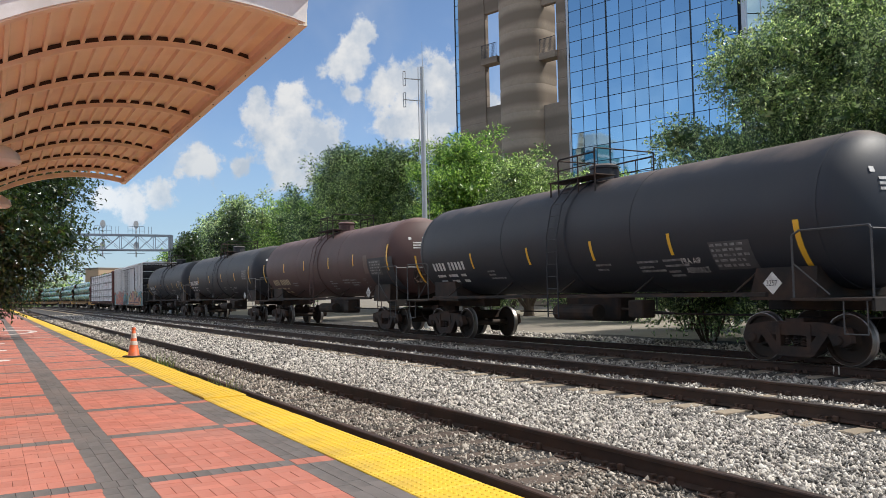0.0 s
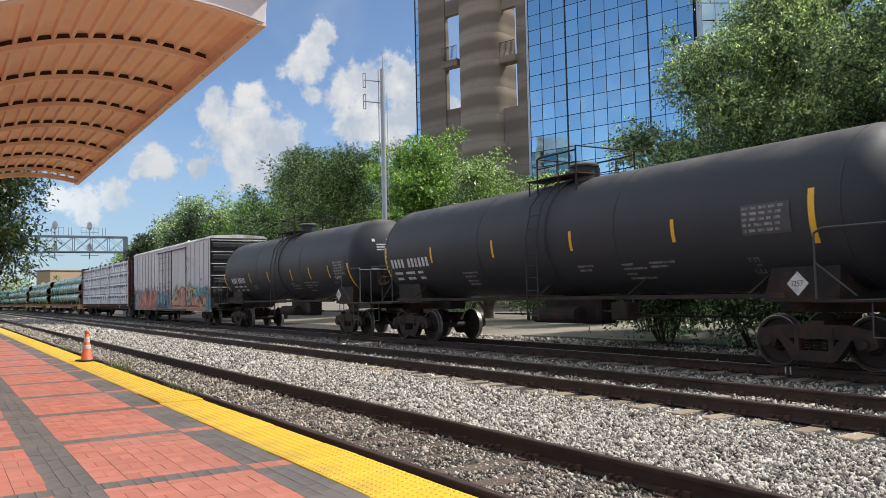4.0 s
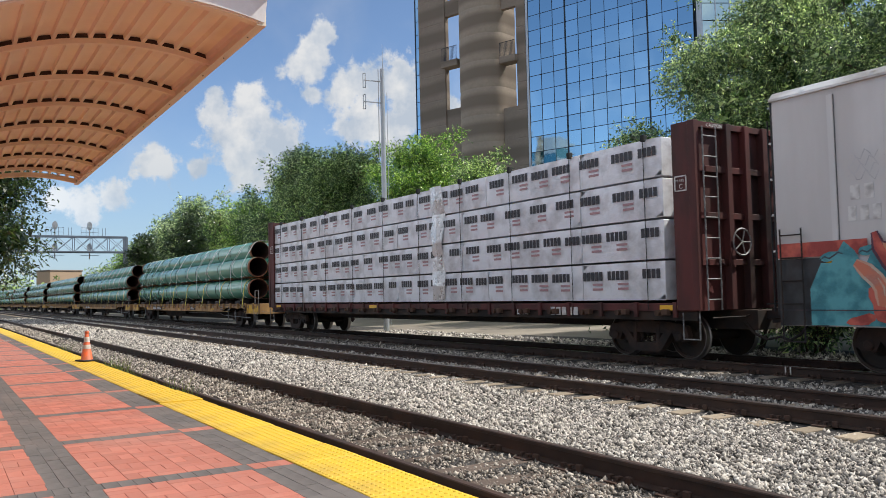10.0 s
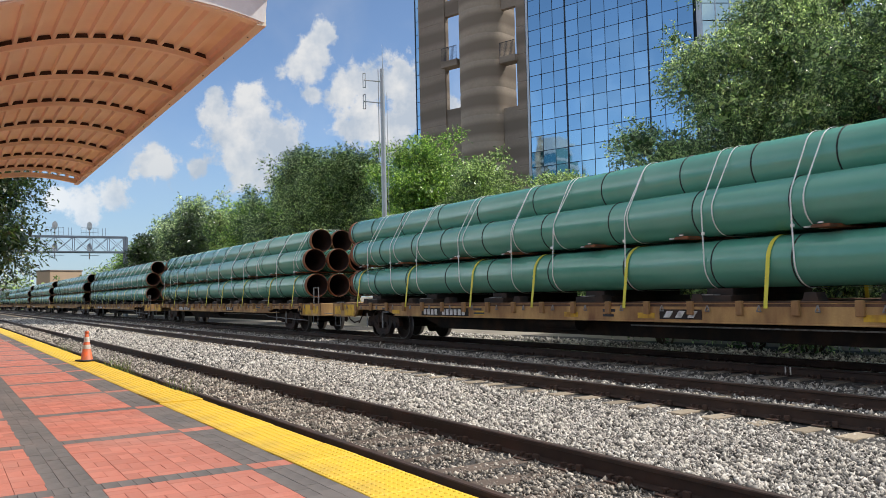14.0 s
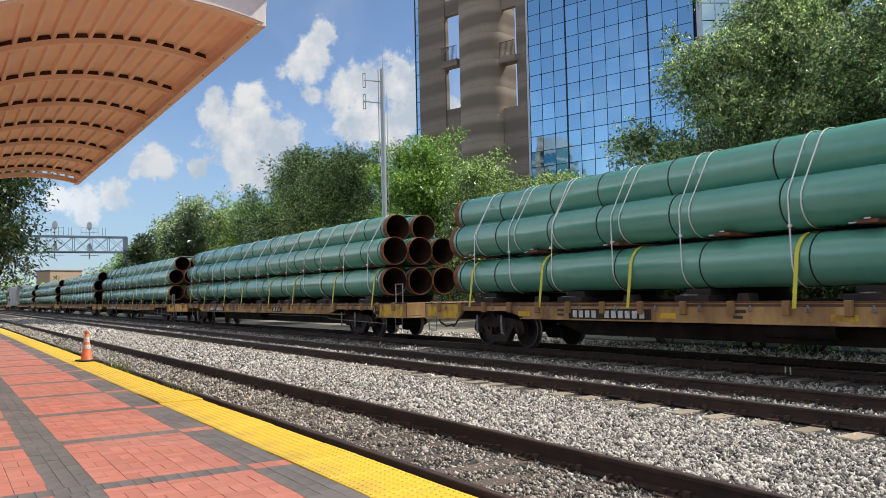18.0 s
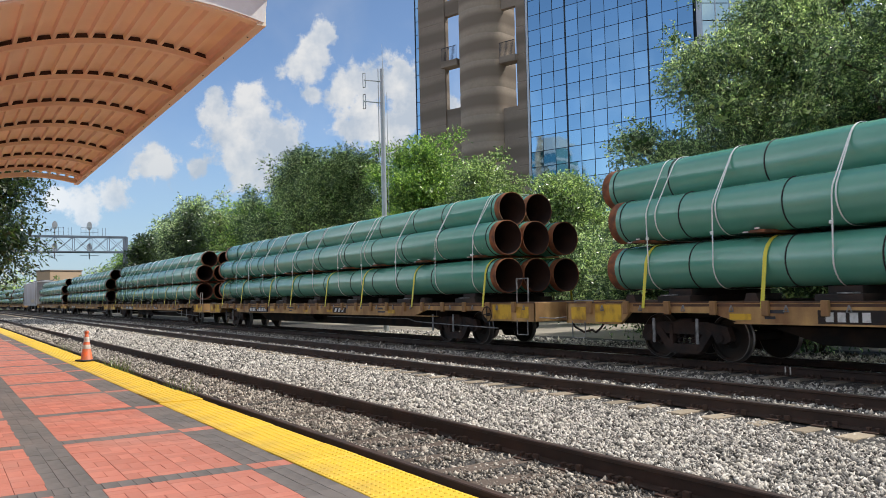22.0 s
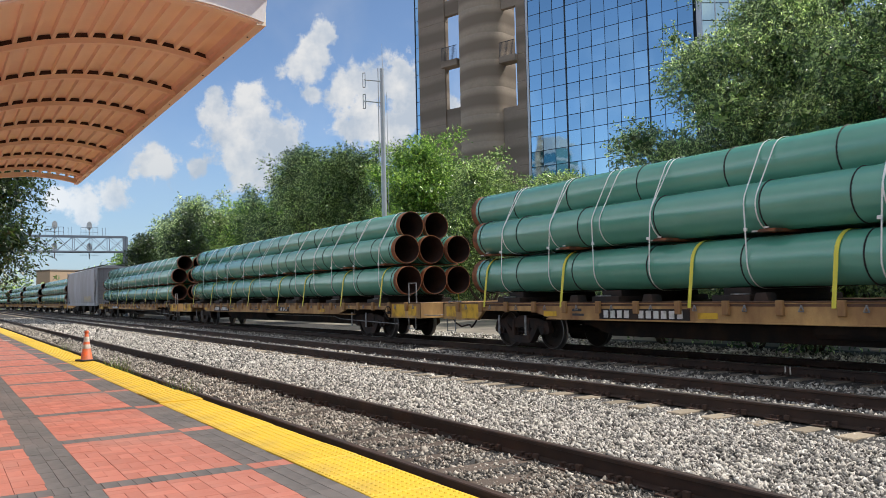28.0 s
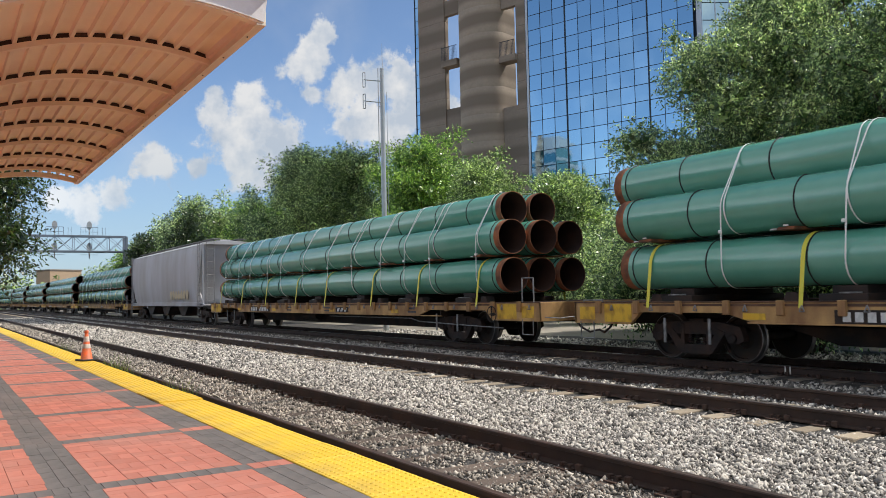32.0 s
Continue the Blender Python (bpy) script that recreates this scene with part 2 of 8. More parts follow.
def banded_concrete(name, light, dark, period):
    """Cast concrete whose lifts dried in paler and darker bands."""
    m = material(name, light, 0.85, spread=0.15, scale=0.4, grain=4, bump=0.12, spec=0.2)
    nt = m.node_tree
    b = nt.nodes["Principled BSDF"]
    old = b.inputs["Base Color"].links[0].from_socket
    w = nt.nodes.new("ShaderNodeTexWave")
    w.bands_direction = "Z"
    w.inputs["Scale"].default_value = math.pi / 10 / period
    w.inputs["Distortion"].default_value, w.inputs["Detail"].default_value, w.inputs["Detail Scale"].default_value = 1.6, 4.0, 0.5
    nt.links.new(nt.nodes.new("ShaderNodeTexCoord").outputs["Object"], w.inputs["Vector"])
    r = nt.nodes.new("ShaderNodeMapRange")
    r.inputs["From Min"].default_value, r.inputs["From Max"].default_value = 0.25, 0.8
    nt.links.new(w.outputs["Fac"], r.inputs["Value"])
    x = nt.nodes.new("ShaderNodeMix")
    x.data_type = "RGBA"
    nt.links.new(r.outputs["Result"], x.inputs["Factor"])
    nt.links.new(old, x.inputs["A"])
    x.inputs["B"].default_value = (*dark, 1)
    nt.links.new(x.outputs["Result"], b.inputs["Base Color"])
    return m


M["concrete_pale"] = banded_concrete("concrete_pale", (0.34, 0.285, 0.23), (0.21, 0.172, 0.138), 2.65)
M["concrete"] = banded_concrete("concrete", (0.27, 0.225, 0.185), (0.19, 0.157, 0.128), 2.65)
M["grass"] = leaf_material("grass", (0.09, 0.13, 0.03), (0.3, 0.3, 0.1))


# ---- mesh building ----
class Geo:
    """Collects vertices and faces for one mesh."""

    def __init__(self):
        self.v, self.f = [], []

    def add(self, verts, faces):
        o = len(self.v)
        self.v.extend(tuple(p) for p in verts)
        self.f.extend(tuple(o + i for i in f) for f in faces)
        return self

    def box(self, x0, x1, y0, y1, z0, z1, b=0.0):
        """A box, its edges chamfered by b."""
        if b <= 0:
            v = [(x, y, z) for x in (x0, x1) for y in (y0, y1) for z in (z0, z1)]
            return self.add(v, [(0, 1, 3, 2), (4, 6, 7, 5), (0, 4, 5, 1), (2, 3, 7, 6), (0, 2, 6, 4), (1, 5, 7, 3)])
        g = bmesh.new()
        bmesh.ops.create_cube(g, size=1)
        for p in g.verts:
            p.co = ((x0 + x1) / 2 + p.co.x * (x1 - x0), (y0 + y1) / 2 + p.co.y * (y1 - y0), (z0 + z1) / 2 + p.co.z * (z1 - z0))
        bmesh.ops.bevel(g, geom=g.edges[:], offset=b, segments=1, affect="EDGES")
        g.verts.index_update()
        self.add([tuple(p.co) for p in g.verts], [[p.index for p in f.verts] for f in g.faces])
        g.free()
        return self

    def prism(self, outline, y0, y1):
        """An outline of (x, z) points, drawn out from y0 to y1."""
        n = len(outline)
        v = [(x, y0, z) for x, z in outline] + [(x, y1, z) for x, z in outline]
        return self.add(v, [tuple(range(n)), tuple(range(2 * n - 1, n - 1, -1))] + [(i, i + n, (i + 1) % n + n, (i + 1) % n) for i in range(n)])

    def rod(self, a, b, r, n=8, r2=None, caps=True):
        """A round bar from a to b."""
        a, b = Vector(a), Vector(b)
        q = (b - a).to_track_quat("Z", "Y")
        r2 = r if r2 is None else r2
        ring = [Vector((math.cos(2 * math.pi * i / n), math.sin(2 * math.pi * i / n), 0)) for i in range(n)]
        v = [a + q @ (p * r) for p in ring] + [b + q @ (p * r2) for p in ring]
        f = [(i, (i + 1) % n, (i + 1) % n + n, i + n) for i in range(n)]
        if caps:
            f += [tuple(range(n - 1, -1, -1)), tuple(range(n, 2 * n))]
        return self.add(v, f)

    def pipe(self, pts, r, n=6):
        """A bent round bar along points."""
        for a, b in zip(pts, pts[1:]):
            self.rod(a, b, r, n)
        return self

    def lathe(self, profile, n=24, axis="X", at=(0, 0, 0)):
        """A profile of (along, radius) turned round an axis; a radius of 0 closes the end."""
        v, rows = [], []
        for a, r in profile:
            if r <= 1e-6:
                rows.append([len(v)])
                v.append((a, 0, 0))
            else:
                rows.append(list(range(len(v), len(v) + n)))
                v.extend((a, r * math.cos(2 * math.pi * i / n), r * math.sin(2 * math.pi * i / n)) for i in range(n))
        f = []
        for p, q in zip(rows, rows[1:]):
            for i in range(n):
                j = (i + 1) % n
                if len(p) == 1 and len(q) > 1:
                    f.append((p[0], q[i], q[j]))
                elif len(q) == 1 and len(p) > 1:
                    f.append((p[i], q[0], p[j]))
                elif len(p) > 1:
                    f.append((p[i], q[i], q[j], p[j]))
        turn = {"X": lambda p: p, "Y": lambda p: (p[1], p[0], -p[2]), "Z": lambda p: (p[1], p[2], p[0])}[axis]
        return self.add([tuple(c + o for c, o in zip(turn(p), at)) for p in v], f)

    def mesh(self, name, mat, smooth=None):
        me = bpy.data.meshes.new(name)
        me.from_pydata(self.v, [], self.f)
        if mat:
            me.materials.append(mat)
        if smooth is not None:
            me.polygons.foreach_set("use_smooth", [True] * len(me.polygons))
            me.set_sharp_from_angle(angle=radians(smooth))
        return me


def cards_mesh(name, v, mat, k=4, faces=None):
    """A mesh of many loose faces of k corners each, the corners in order or as faces gives them."""
    me = bpy.data.meshes.new(name)
    f = np.arange(len(v)) if faces is None else faces.ravel()
    me.vertices.add(len(v))
    me.vertices.foreach_set("co", np.ascontiguousarray(v, dtype=np.float32).ravel())
    me.loops.add(len(f))
    me.loops.foreach_set("vertex_index", f.astype(np.int32))
    me.polygons.add(len(f) // k)
    me.polygons.foreach_set("loop_start", np.arange(0, len(f), k, dtype=np.int32))
    me.materials.append(mat)
    me.update(calc_edges=True)
    return me


def part(name, geo, mat, parent=None, label="", smooth=None, at=None):
    """One mesh object, under a thing or a part; geo may be a Geo or a mesh that is shared."""
    me = geo.mesh(name, mat, smooth) if isinstance(geo, Geo) else geo
    ob = new(name, me)
    if parent:
        ob.parent = parent
    if at is not None:
        ob.matrix_basis = at
    if label:
        ob["label"] = label
    return ob


def thing(name, label, category, group="", kind="", at=None):
    ob = new(name)
    ob.empty_display_size = 0.2
    if at is not None:
        ob.matrix_basis = at
    return tagged(ob, label, category, group, kind)


# ---- the tracks' line: straight past the platform, then a bend ----
BEND, RADIUS, TRAIN_Y = -172.0, 250.0, 13.7


def on_line(x, y):
    """The place and heading on the line that runs y beside the platform's foot, x along it."""
    if x >= BEND:
        return x, y, 0.0
    a = (BEND - x) / RADIUS
    r = RADIUS - (TRAIN_Y - y)
    return BEND - r * math.sin(a), TRAIN_Y - RADIUS + r * math.cos(a), math.degrees(a)


# ---- ground and tracks ----
def make_ground():
    g = Geo()
    xs = [-900, -500, -330, -250, -200, -170, -120, -80, -60, -45, -36, -30] + [-30 + 1.5 * i for i in range(1, 28)] + [16, 30, 80, 300]
    ys = [-400, -120, -40, 2.72, 3.0, 3.2, 4.15, 5.1, 5.4, 7.9, 8.2, 9.4, 10.6, 10.9, 12.2, 12.5, 13.7, 14.9, 15.3, 17.0, 19.5, 23, 30, 45, 80, 160, 500]
    for x in xs:
        for y in ys:
            z = -0.26
            if y < 2.8:
                z = -0.3
            elif min(abs(y - c) for c in (4.15, 9.42, 13.7)) < 1.25:
                z = -0.19
            elif y > 15.0:
                z = -0.28 + min(0.25, max(0, (y - 17) * 0.02))
            z += 0.03 * (noise.noise((x * 0.8, y * 0.9, 0)) if 2.8 < y < 60 else 0)
            g.v.append((x, y, z))
    n = len(ys)
    g.f = [(i * n + j, (i + 1) * n + j, (i + 1) * n + j + 1, i * n + j + 1) for i in range(len(xs) - 1) for j in range(n - 1)]
    me = g.mesh("ground", M["ballast"], 60)
    me.materials.append(M["dirt"])
    me.materials.append(M["dirt_pale"])
    # sandy rectangle beyond the train, its sunlit brightness painted as a paler colour
    for p in me.polygons:
        p.material_index = 2 if 17.0 < p.center.y < 30 and -38 < p.center.x < -25 else 1 if (p.center.y > 19.0 or p.center.y < 2.8) else 0
    tagged(new("ground", me), "grey crushed-stone railway bed with sandy earth beyond", "ground", kind="structure")


make_ground()

RAIL = [(-0.07, -0.175), (0.07, -0.175), (0.07, -0.163), (0.012, -0.14), (0.01, -0.045), (0.037, -0.035), (0.037, -0.008), (0.029, 0.0),
        (-0.029, 0.0), (-0.037, -0.008), (-0.037, -0.035), (-0.01, -0.045), (-0.012, -0.14), (-0.07, -0.163)]


def make_rail(y, x0, x1, side, head):
    g = Geo()
    n = len(RAIL)
    xs = [x0] + [x for x in range(-330, int(x1), 8) if x > x0] + [x1]
    for x in xs:
        px, py, a = on_line(x, y)
        for u, z in RAIL:
            g.v.append((px - u * math.sin(radians(a)), py + u * math.cos(radians(a)), z))
    for k in range(len(xs) - 1):
        for i in range(n):
            j = (i + 1) % n
            g.f.append((k * n + i, k * n + j, (k + 1) * n + j, (k + 1) * n + i))
    me = g.mesh("rail", side)
    me.materials.append(head)
    for i, p in enumerate(me.polygons):
        if i % n in (6, 7, 8):
            p.material_index = 1
    return me


def make_track(y, label, ties, seed, tie_mat, head, first=-62.0, last=4.0):
    rnd = random.Random(seed)
    track = thing("railway_track", label, "track", "parallel railway tracks", "structure")
    for dy in (-0.7525, 0.7525):
        part("rail", make_rail(y + dy, -330, 40, M["rail"], head), None, track)
    forms = []
    for k in range(5):
        g = Geo()
        w = 0.11 + rnd.uniform(-0.01, 0.012)
        g.box(-w, w, -1.3 + rnd.uniform(-.04, .04), 1.3 + rnd.uniform(-.04, .04), -0.36, -0.172 - rnd.uniform(0, 0.01), 0.012)
        forms.append(g.mesh("tie", tie_mat))
    pl = Geo().box(-0.09, 0.09, -0.17, 0.17, -0.172, -0.158, 0.004)
    for s in (-1, 1):
        for q in (-0.05, 0.05):
            pl.box(q - 0.012, q + 0.012, s * 0.095 - 0.014, s * 0.095 + 0.014, -0.16, -0.125, 0.004)
            pl.box(q - 0.022, q + 0.022, s * 0.085 - 0.025, s * 0.085 + 0.025, -0.135, -0.118, 0.004)
    plate = pl.mesh("tie_plate", M["plate"])
    anchor = Geo().box(-0.035, 0.035, -0.1, -0.06, -0.175, -0.105, 0.008).mesh("rail_anchor", M["plate"])
    x = last
    while x > first:
        part("tie", rnd.choice(forms), None, track, at=pose(x + rnd.uniform(-.03, .03), y, 0, 0, 0, rnd.uniform(-1.5, 1.5)))
        if -30 < x < 0:
            for dy in (-0.7525, 0.7525):
                part("tie_plate", plate, None, track, at=pose(x, y + dy, 0))
                if -20 < x:
                    part("rail_anchor", anchor, None, track, at=pose(x + 0.16, y + dy, 0))
        x -= 0.61
    far = Geo()
    while x > -300:
        px, py, a = on_line(x, y)
        u, w = Vector((math.cos(radians(a)), math.sin(radians(a)))), Vector((-math.sin(radians(a)), math.cos(radians(a))))
        far.add([(px + sx * 0.11 * u.x + sy * 1.3 * w.x, py + sx * 0.11 * u.y + sy * 1.3 * w.y, z) for sx, sy, z in
                 ((-1, -1, -.172), (1, -1, -.172), (1, 1, -.172), (-1, 1, -.172), (-1, -1, -.3), (1, -1, -.3), (1, 1, -.3), (-1, 1, -.3))],
                [(0, 1, 2, 3), (0, 4, 5, 1), (1, 5, 6, 2), (2, 6, 7, 3), (3, 7, 4, 0)])
        x -= 0.61
    tagged(part("distant_ties", far, tie_mat, track), kind="stuff")
    return track


make_track(4.155, "rusty rails on weathered wooden ties beside the platform", 0, 3, M["tie_old"], M["rail"])
make_track(9.42, "brown rails on pale wooden ties in grey ballast", 0, 4, M["tie_new"], M["rail_worn"])
make_track(TRAIN_Y, "polished rails carrying the freight train", 0, 5, M["tie"], M["rail_bright"])


def make_rail_paint():
    g = material("rail_paint", (0.7, 0.68, 0.62), 0.7, spread=0.2, grain=90)
    for dx in (0.0, 0.1):
        tagged(part("rail_paint_mark", Geo().box(-9.34 + dx, -9.315 + dx, TRAIN_Y - 0.7525 - 0.045, TRAIN_Y - 0.7525 - 0.036, -0.15, -0.012), g), "white paint stripe across the running rail", "rail marking", kind="structure")


def make_stones():
    """Loose crushed stone, lying thickest near the platform."""
    rng = np.random.default_rng(11)
    ov = np.array([(1, 0, 0), (-1, 0, 0), (0, 1, 0), (0, -1, 0), (0, 0, 1), (0, 0, -1)], float)
    ot = np.array([(0, 2, 4), (2, 1, 4), (1, 3, 4), (3, 0, 4), (2, 0, 5), (1, 2, 5), (3, 1, 5), (0, 3, 5)])

    def bed(x0, x1, y0, y1, per_m2, size, base, keep_off=()):
        n = int((x1 - x0) * (y1 - y0) * per_m2)
        x, y = rng.uniform(x0, x1, n), rng.uniform(y0, y1, n)
        ok = x < -0.54 * y
        for c in keep_off:
            ok &= np.abs(y - c) > 0.085
        x, y = x[ok], y[ok]
        n = len(x)
        s = size * rng.lognormal(0, 0.24, n)[:, None] * rng.uniform(0.5, 1.7, (n, 3))
        bv, bt = ov, ot
        v = bv[None] * (1 + rng.uniform(-0.5, 0.3, (n, len(bv), 3))) * s[:, None, :]
        a, b = rng.uniform(0, 6.28, n), rng.normal(0, 0.8, n)
        ca, sa, cb, sb = np.cos(a)[:, None], np.sin(a)[:, None], np.cos(b)[:, None], np.sin(b)[:, None]
        vx, vz = v[..., 0] * cb + v[..., 2] * sb, -v[..., 0] * sb + v[..., 2] * cb
        vy = v[..., 1]
        wx, wy = vx * ca - vy * sa, vx * sa + vy * ca
        hump = np.array([0.03 * noise.noise((p * 2.1, q * 2.1, 3)) for p, q in zip(x, y)])
        z = base + hump + rng.uniform(-0.015, 0.02, n)
        v = np.stack([wx + x[:, None], wy + y[:, None], vz + z[:, None]], -1).reshape(-1, 3)
        f = (bt[None] + (np.arange(n) * len(bv))[:, None, None]).reshape(-1, 3)
        return v, f

    rails = (3.4, 4.9075, 8.6675, 10.1725, 12.9475, 14.4525)
    beds = [bed(-10, -3.2, 5.0, 8.5, 1900, 0.0205, -0.222, rails), bed(-20, -10, 5.0, 8.5, 950, 0.0245, -0.22, rails),
            bed(-45, -20, 5.0, 8.5, 260, 0.035, -0.22, rails),
            bed(-12, -3.2, 3.0, 4.95, 1150, 0.0165, -0.19, rails), bed(-34, -12, 2.8, 4.95, 420, 0.0235, -0.187, rails),
            bed(-18, -4.5, 8.7, 10.1, 520, 0.0225, -0.19, rails), bed(-34, -18, 8.7, 10.1, 240, 0.029, -0.2, rails),
            bed(-22, -5, 10.2, 12.9, 480, 0.0255, -0.232, rails), bed(-45, -22, 10.2, 12.9, 160, 0.035, -0.23, rails),
            bed(-34, -7, 13.0, 18.5, 110, 0.038, -0.24, rails), bed(-95, -45, 5.0, 8.5, 60, 0.06, -0.22, rails),
            bed(-95, -34, 2.8, 4.95, 60, 0.05, -0.2, rails), bed(-95, -34, 8.7, 10.1, 50, 0.055, -0.21, rails), bed(-95, -45, 10.2, 12.9, 55, 0.055, -0.23, rails)]
    def scatter(name, label, mat, some):
        o, vs, fs = 0, [], []
        for v, f in some:
            vs.append(v)
            fs.append(f + o)
            o += len(v)
        me = cards_mesh(name, np.concatenate(vs), mat, 3, np.concatenate(fs))
        tagged(new(name, me), label, "gravel", kind="stuff")

    old = (3, 4, 11)
    scatter("ballast_stones", "loose grey and white crushed stone between the rails", M["stone"], [b for i, b in enumerate(beds) if i not in old])
    scatter("grimy_ballast_stones", "dirty brown-grey crushed stone in the platform track", M["stone_grimy"], [beds[i] for i in old])


make_rail_paint()
make_stones()

# ---- platform ----
DECK = 0.2


def make_platform():
    g = Geo()
    xs = [14, 0, -40, -80, -120, -172, -190, -210, -230, -250, -280]
    prof = [(2.74, -0.35), (2.74, DECK - 0.035), (-30, DECK - 0.035), (-30, -0.35)]
    for x in xs:
        for y, z in prof:
            px, py, a = on_line(x, y)
            g.v.append((px, py, z))
    for k in range(len(xs) - 1):
        for i in range(4):
            j = (i + 1) % 4
            g.f.append((k * 4 + i, k * 4 + j, (k + 1) * 4 + j, (k + 1) * 4 + i))
    me = g.mesh("platform", M["joint"])
    me.materials.append(M["concrete_edge"])
    for i, p in enumerate(me.polygons):
        if i % 4 == 0:
            p.material_index = 1
    return tagged(new("platform", me), "low station platform paved with red and grey bricks", "platform", kind="structure")


platform = make_platform()


def make_paving():
    """Brick paving: basket-weave panels between soldier bands every two metres, with grey lanes along them."""
    rnd = random.Random(8)
    gap = 0.001
    forms = {}
    near, rest = [], {True: Geo(), False: Geo()}

    def lay(x, y, w, d, grey):
        """A brick w long and d deep, its middle at (x, y)."""
        if x < -2.9 - 1.15 * (y > 1.2) and x < -1.2 + 0.1 * y - (2.2 if y > 0 else 1.0):
            near.append((x, y, round(w, 4), round(d, 4), grey))

    for k in range(20):
        x1 = -3.97 - 2.0 * k + 2.0
        x0 = x1 - 1.8
        rows = []
        y = 0.64
        while y > -6.0:
            y -= 0.2
            rows.append(y + 0.1)
        # across the band
        y = 2.2
        while y > -6.0:
            g = not 1.93 < y < 2.25
            lay(x0 - 0.1, y, 0.2, 0.1, g)
            y -= 0.1
        # lanes
        for c, n, d in ((1.93, 3, 0.107), (0.63, 3, 0.1)):
            for j in range(n):
                x = x0 + 0.1 * (j % 2)
                while x < x1 - 0.01:
                    w = min(0.2, x1 - x)
                    if x == x0 and j % 2:
                        pass
                    lay(x + w / 2, c + d * (j + 0.5), w, d, True)
                    x += w
                if j % 2:
                    lay(x0 + 0.05, c + d * (j + 0.5), 0.1, d, True)
        # woven fields
        for cols in ([1.83, 1.63, 1.43, 1.23, 1.03], rows):
            for j, y in enumerate(cols):
                for i in range(9):
                    x = x0 + 0.1 + 0.2 * i
                    for q in (-0.05, 0.05):
                        if (i + j) % 2:
                            lay(x, y + q, 0.2, 0.1, False)
                        else:
                            lay(x + q, y, 0.1, 0.2, False)
    near.sort(key=lambda p: math.hypot(p[0] + 5.8, p[1] - 1.1))
    for i, (x, y, w, d, grey) in enumerate(near):
        dz = rnd.uniform(-0.0016, 0.0008)
        a, b = w / 2 - gap, d / 2 - gap
        if i < 300:
            key = (w, d, grey)
            if key not in forms:
                forms[key] = Geo().box(-a, a, -b, b, -0.05, 0, 0.0018).mesh("brick", M["brick_grey" if grey else "brick_red"])
            part("brick", forms[key], None, platform, at=pose(x, y, DECK + dz))
        else:
            rest[grey].add([(x - a, y - b, DECK + dz), (x + a, y - b, DECK + dz), (x + a, y + b, DECK + dz), (x - a, y + b, DECK + dz),
                            (x - a, y - b, DECK - .03), (x + a, y - b, DECK - .03), (x + a, y + b, DECK - .03), (x - a, y + b, DECK - .03)],
                           [(0, 1, 2, 3), (0, 4, 5, 1), (1, 5, 6, 2), (2, 6, 7, 3), (3, 7, 4, 0)])
    # unseen paving behind the camera, in whole panels, added to bounce sunlight
    for k in range(24):
        for j in range(12):
            rest[False].add([(-38 + 2 * k + q, -6 - 2 * j - p, DECK - 0.002) for q, p in ((0, 0), (1.8, 0), (1.8, 1.9), (0, 1.9))], [(0, 1, 2, 3)])
    for j in range(8):
        rest[False].add([(q, p, DECK - 0.002) for q, p in ((-3.2, 2.2 - j), (12, 2.2 - j), (12, 1.22 - j), (-3.2, 1.22 - j))], [(0, 1, 2, 3)])
    # far paving in whole panels
    x = -42.0 + 0.03
    while x > -250:
        for y0, y1, gr in ((1.93, 2.25, True), (0.93, 1.92, False), (0.64, 0.925, True), (-6, 0.635, False)):
            for xa, xb, swap in ((x, x - 1.795, False), (x - 1.8, x - 1.995, True)):
                p = [on_line(xa, y0), on_line(xb, y0), on_line(xb, y1), on_line(xa, y1)]
                rest[gr != swap if gr is False or y0 > 1.9 else True].add([(q[0], q[1], DECK) for q in p], [(0, 1, 2, 3)])
        x -= 2.0
    for g, m in ((True, "brick_grey"), (False, "brick_red")):
        tagged(part("paving_bricks", rest[g], M[m], platform), kind="stuff")
    # tactile strip of moulded tiles
    dome = []
    tile = Geo().box(-0.305, 0.305, -0.255, 0.255, -0.04, 0.006, 0.004)
    for i in range(10):
        for j in range(8):
            cx, cy = -0.305 + 0.061 * (i + 0.5), -0.255 + 0.0637 * (j + 0.5)
            v = [(cx + r * math.cos(k * math.pi / 3), cy + r * math.sin(k * math.pi / 3), z) for r, z in ((0.016, 0.006), (0.010, 0.012)) for k in range(6)]
            tile.add(v, [(k, (k + 1) % 6, (k + 1) % 6 + 6, k + 6) for k in range(6)] + [(6, 7, 8, 9, 10, 11)])
    dots = tile.mesh("tactile_tile", M["tactile"])
    flat = Geo().box(-0.305, 0.305, -0.255, 0.255, -0.04, 0.008, 0.004).mesh("tactile_tile", M["tactile"])
    x, k = -3.0, 0
    while x > -205:
        lift = 0.012 * max(0, math.sin(k * 1.7)) + (0.03 if 12 <= k <= 13 else 0)
        px, py, a = on_line(x, 2.50)
        part("tactile_tile", dots if x > -36 else flat, None, platform, at=pose(px, py, DECK + lift * 0.4, 0, 0.25 * math.sin(k * 2.3), a + 0.25 * math.sin(k * 1.3)))
        x -= 0.612
        k += 1


# ---- canopy ----
CAN_X0, CAN_X1, CAN_EAVE = -7.05, -18.6, 2.5


def can_z(y):
    return 4.005 - (y - 1.70) ** 2 / 6.3


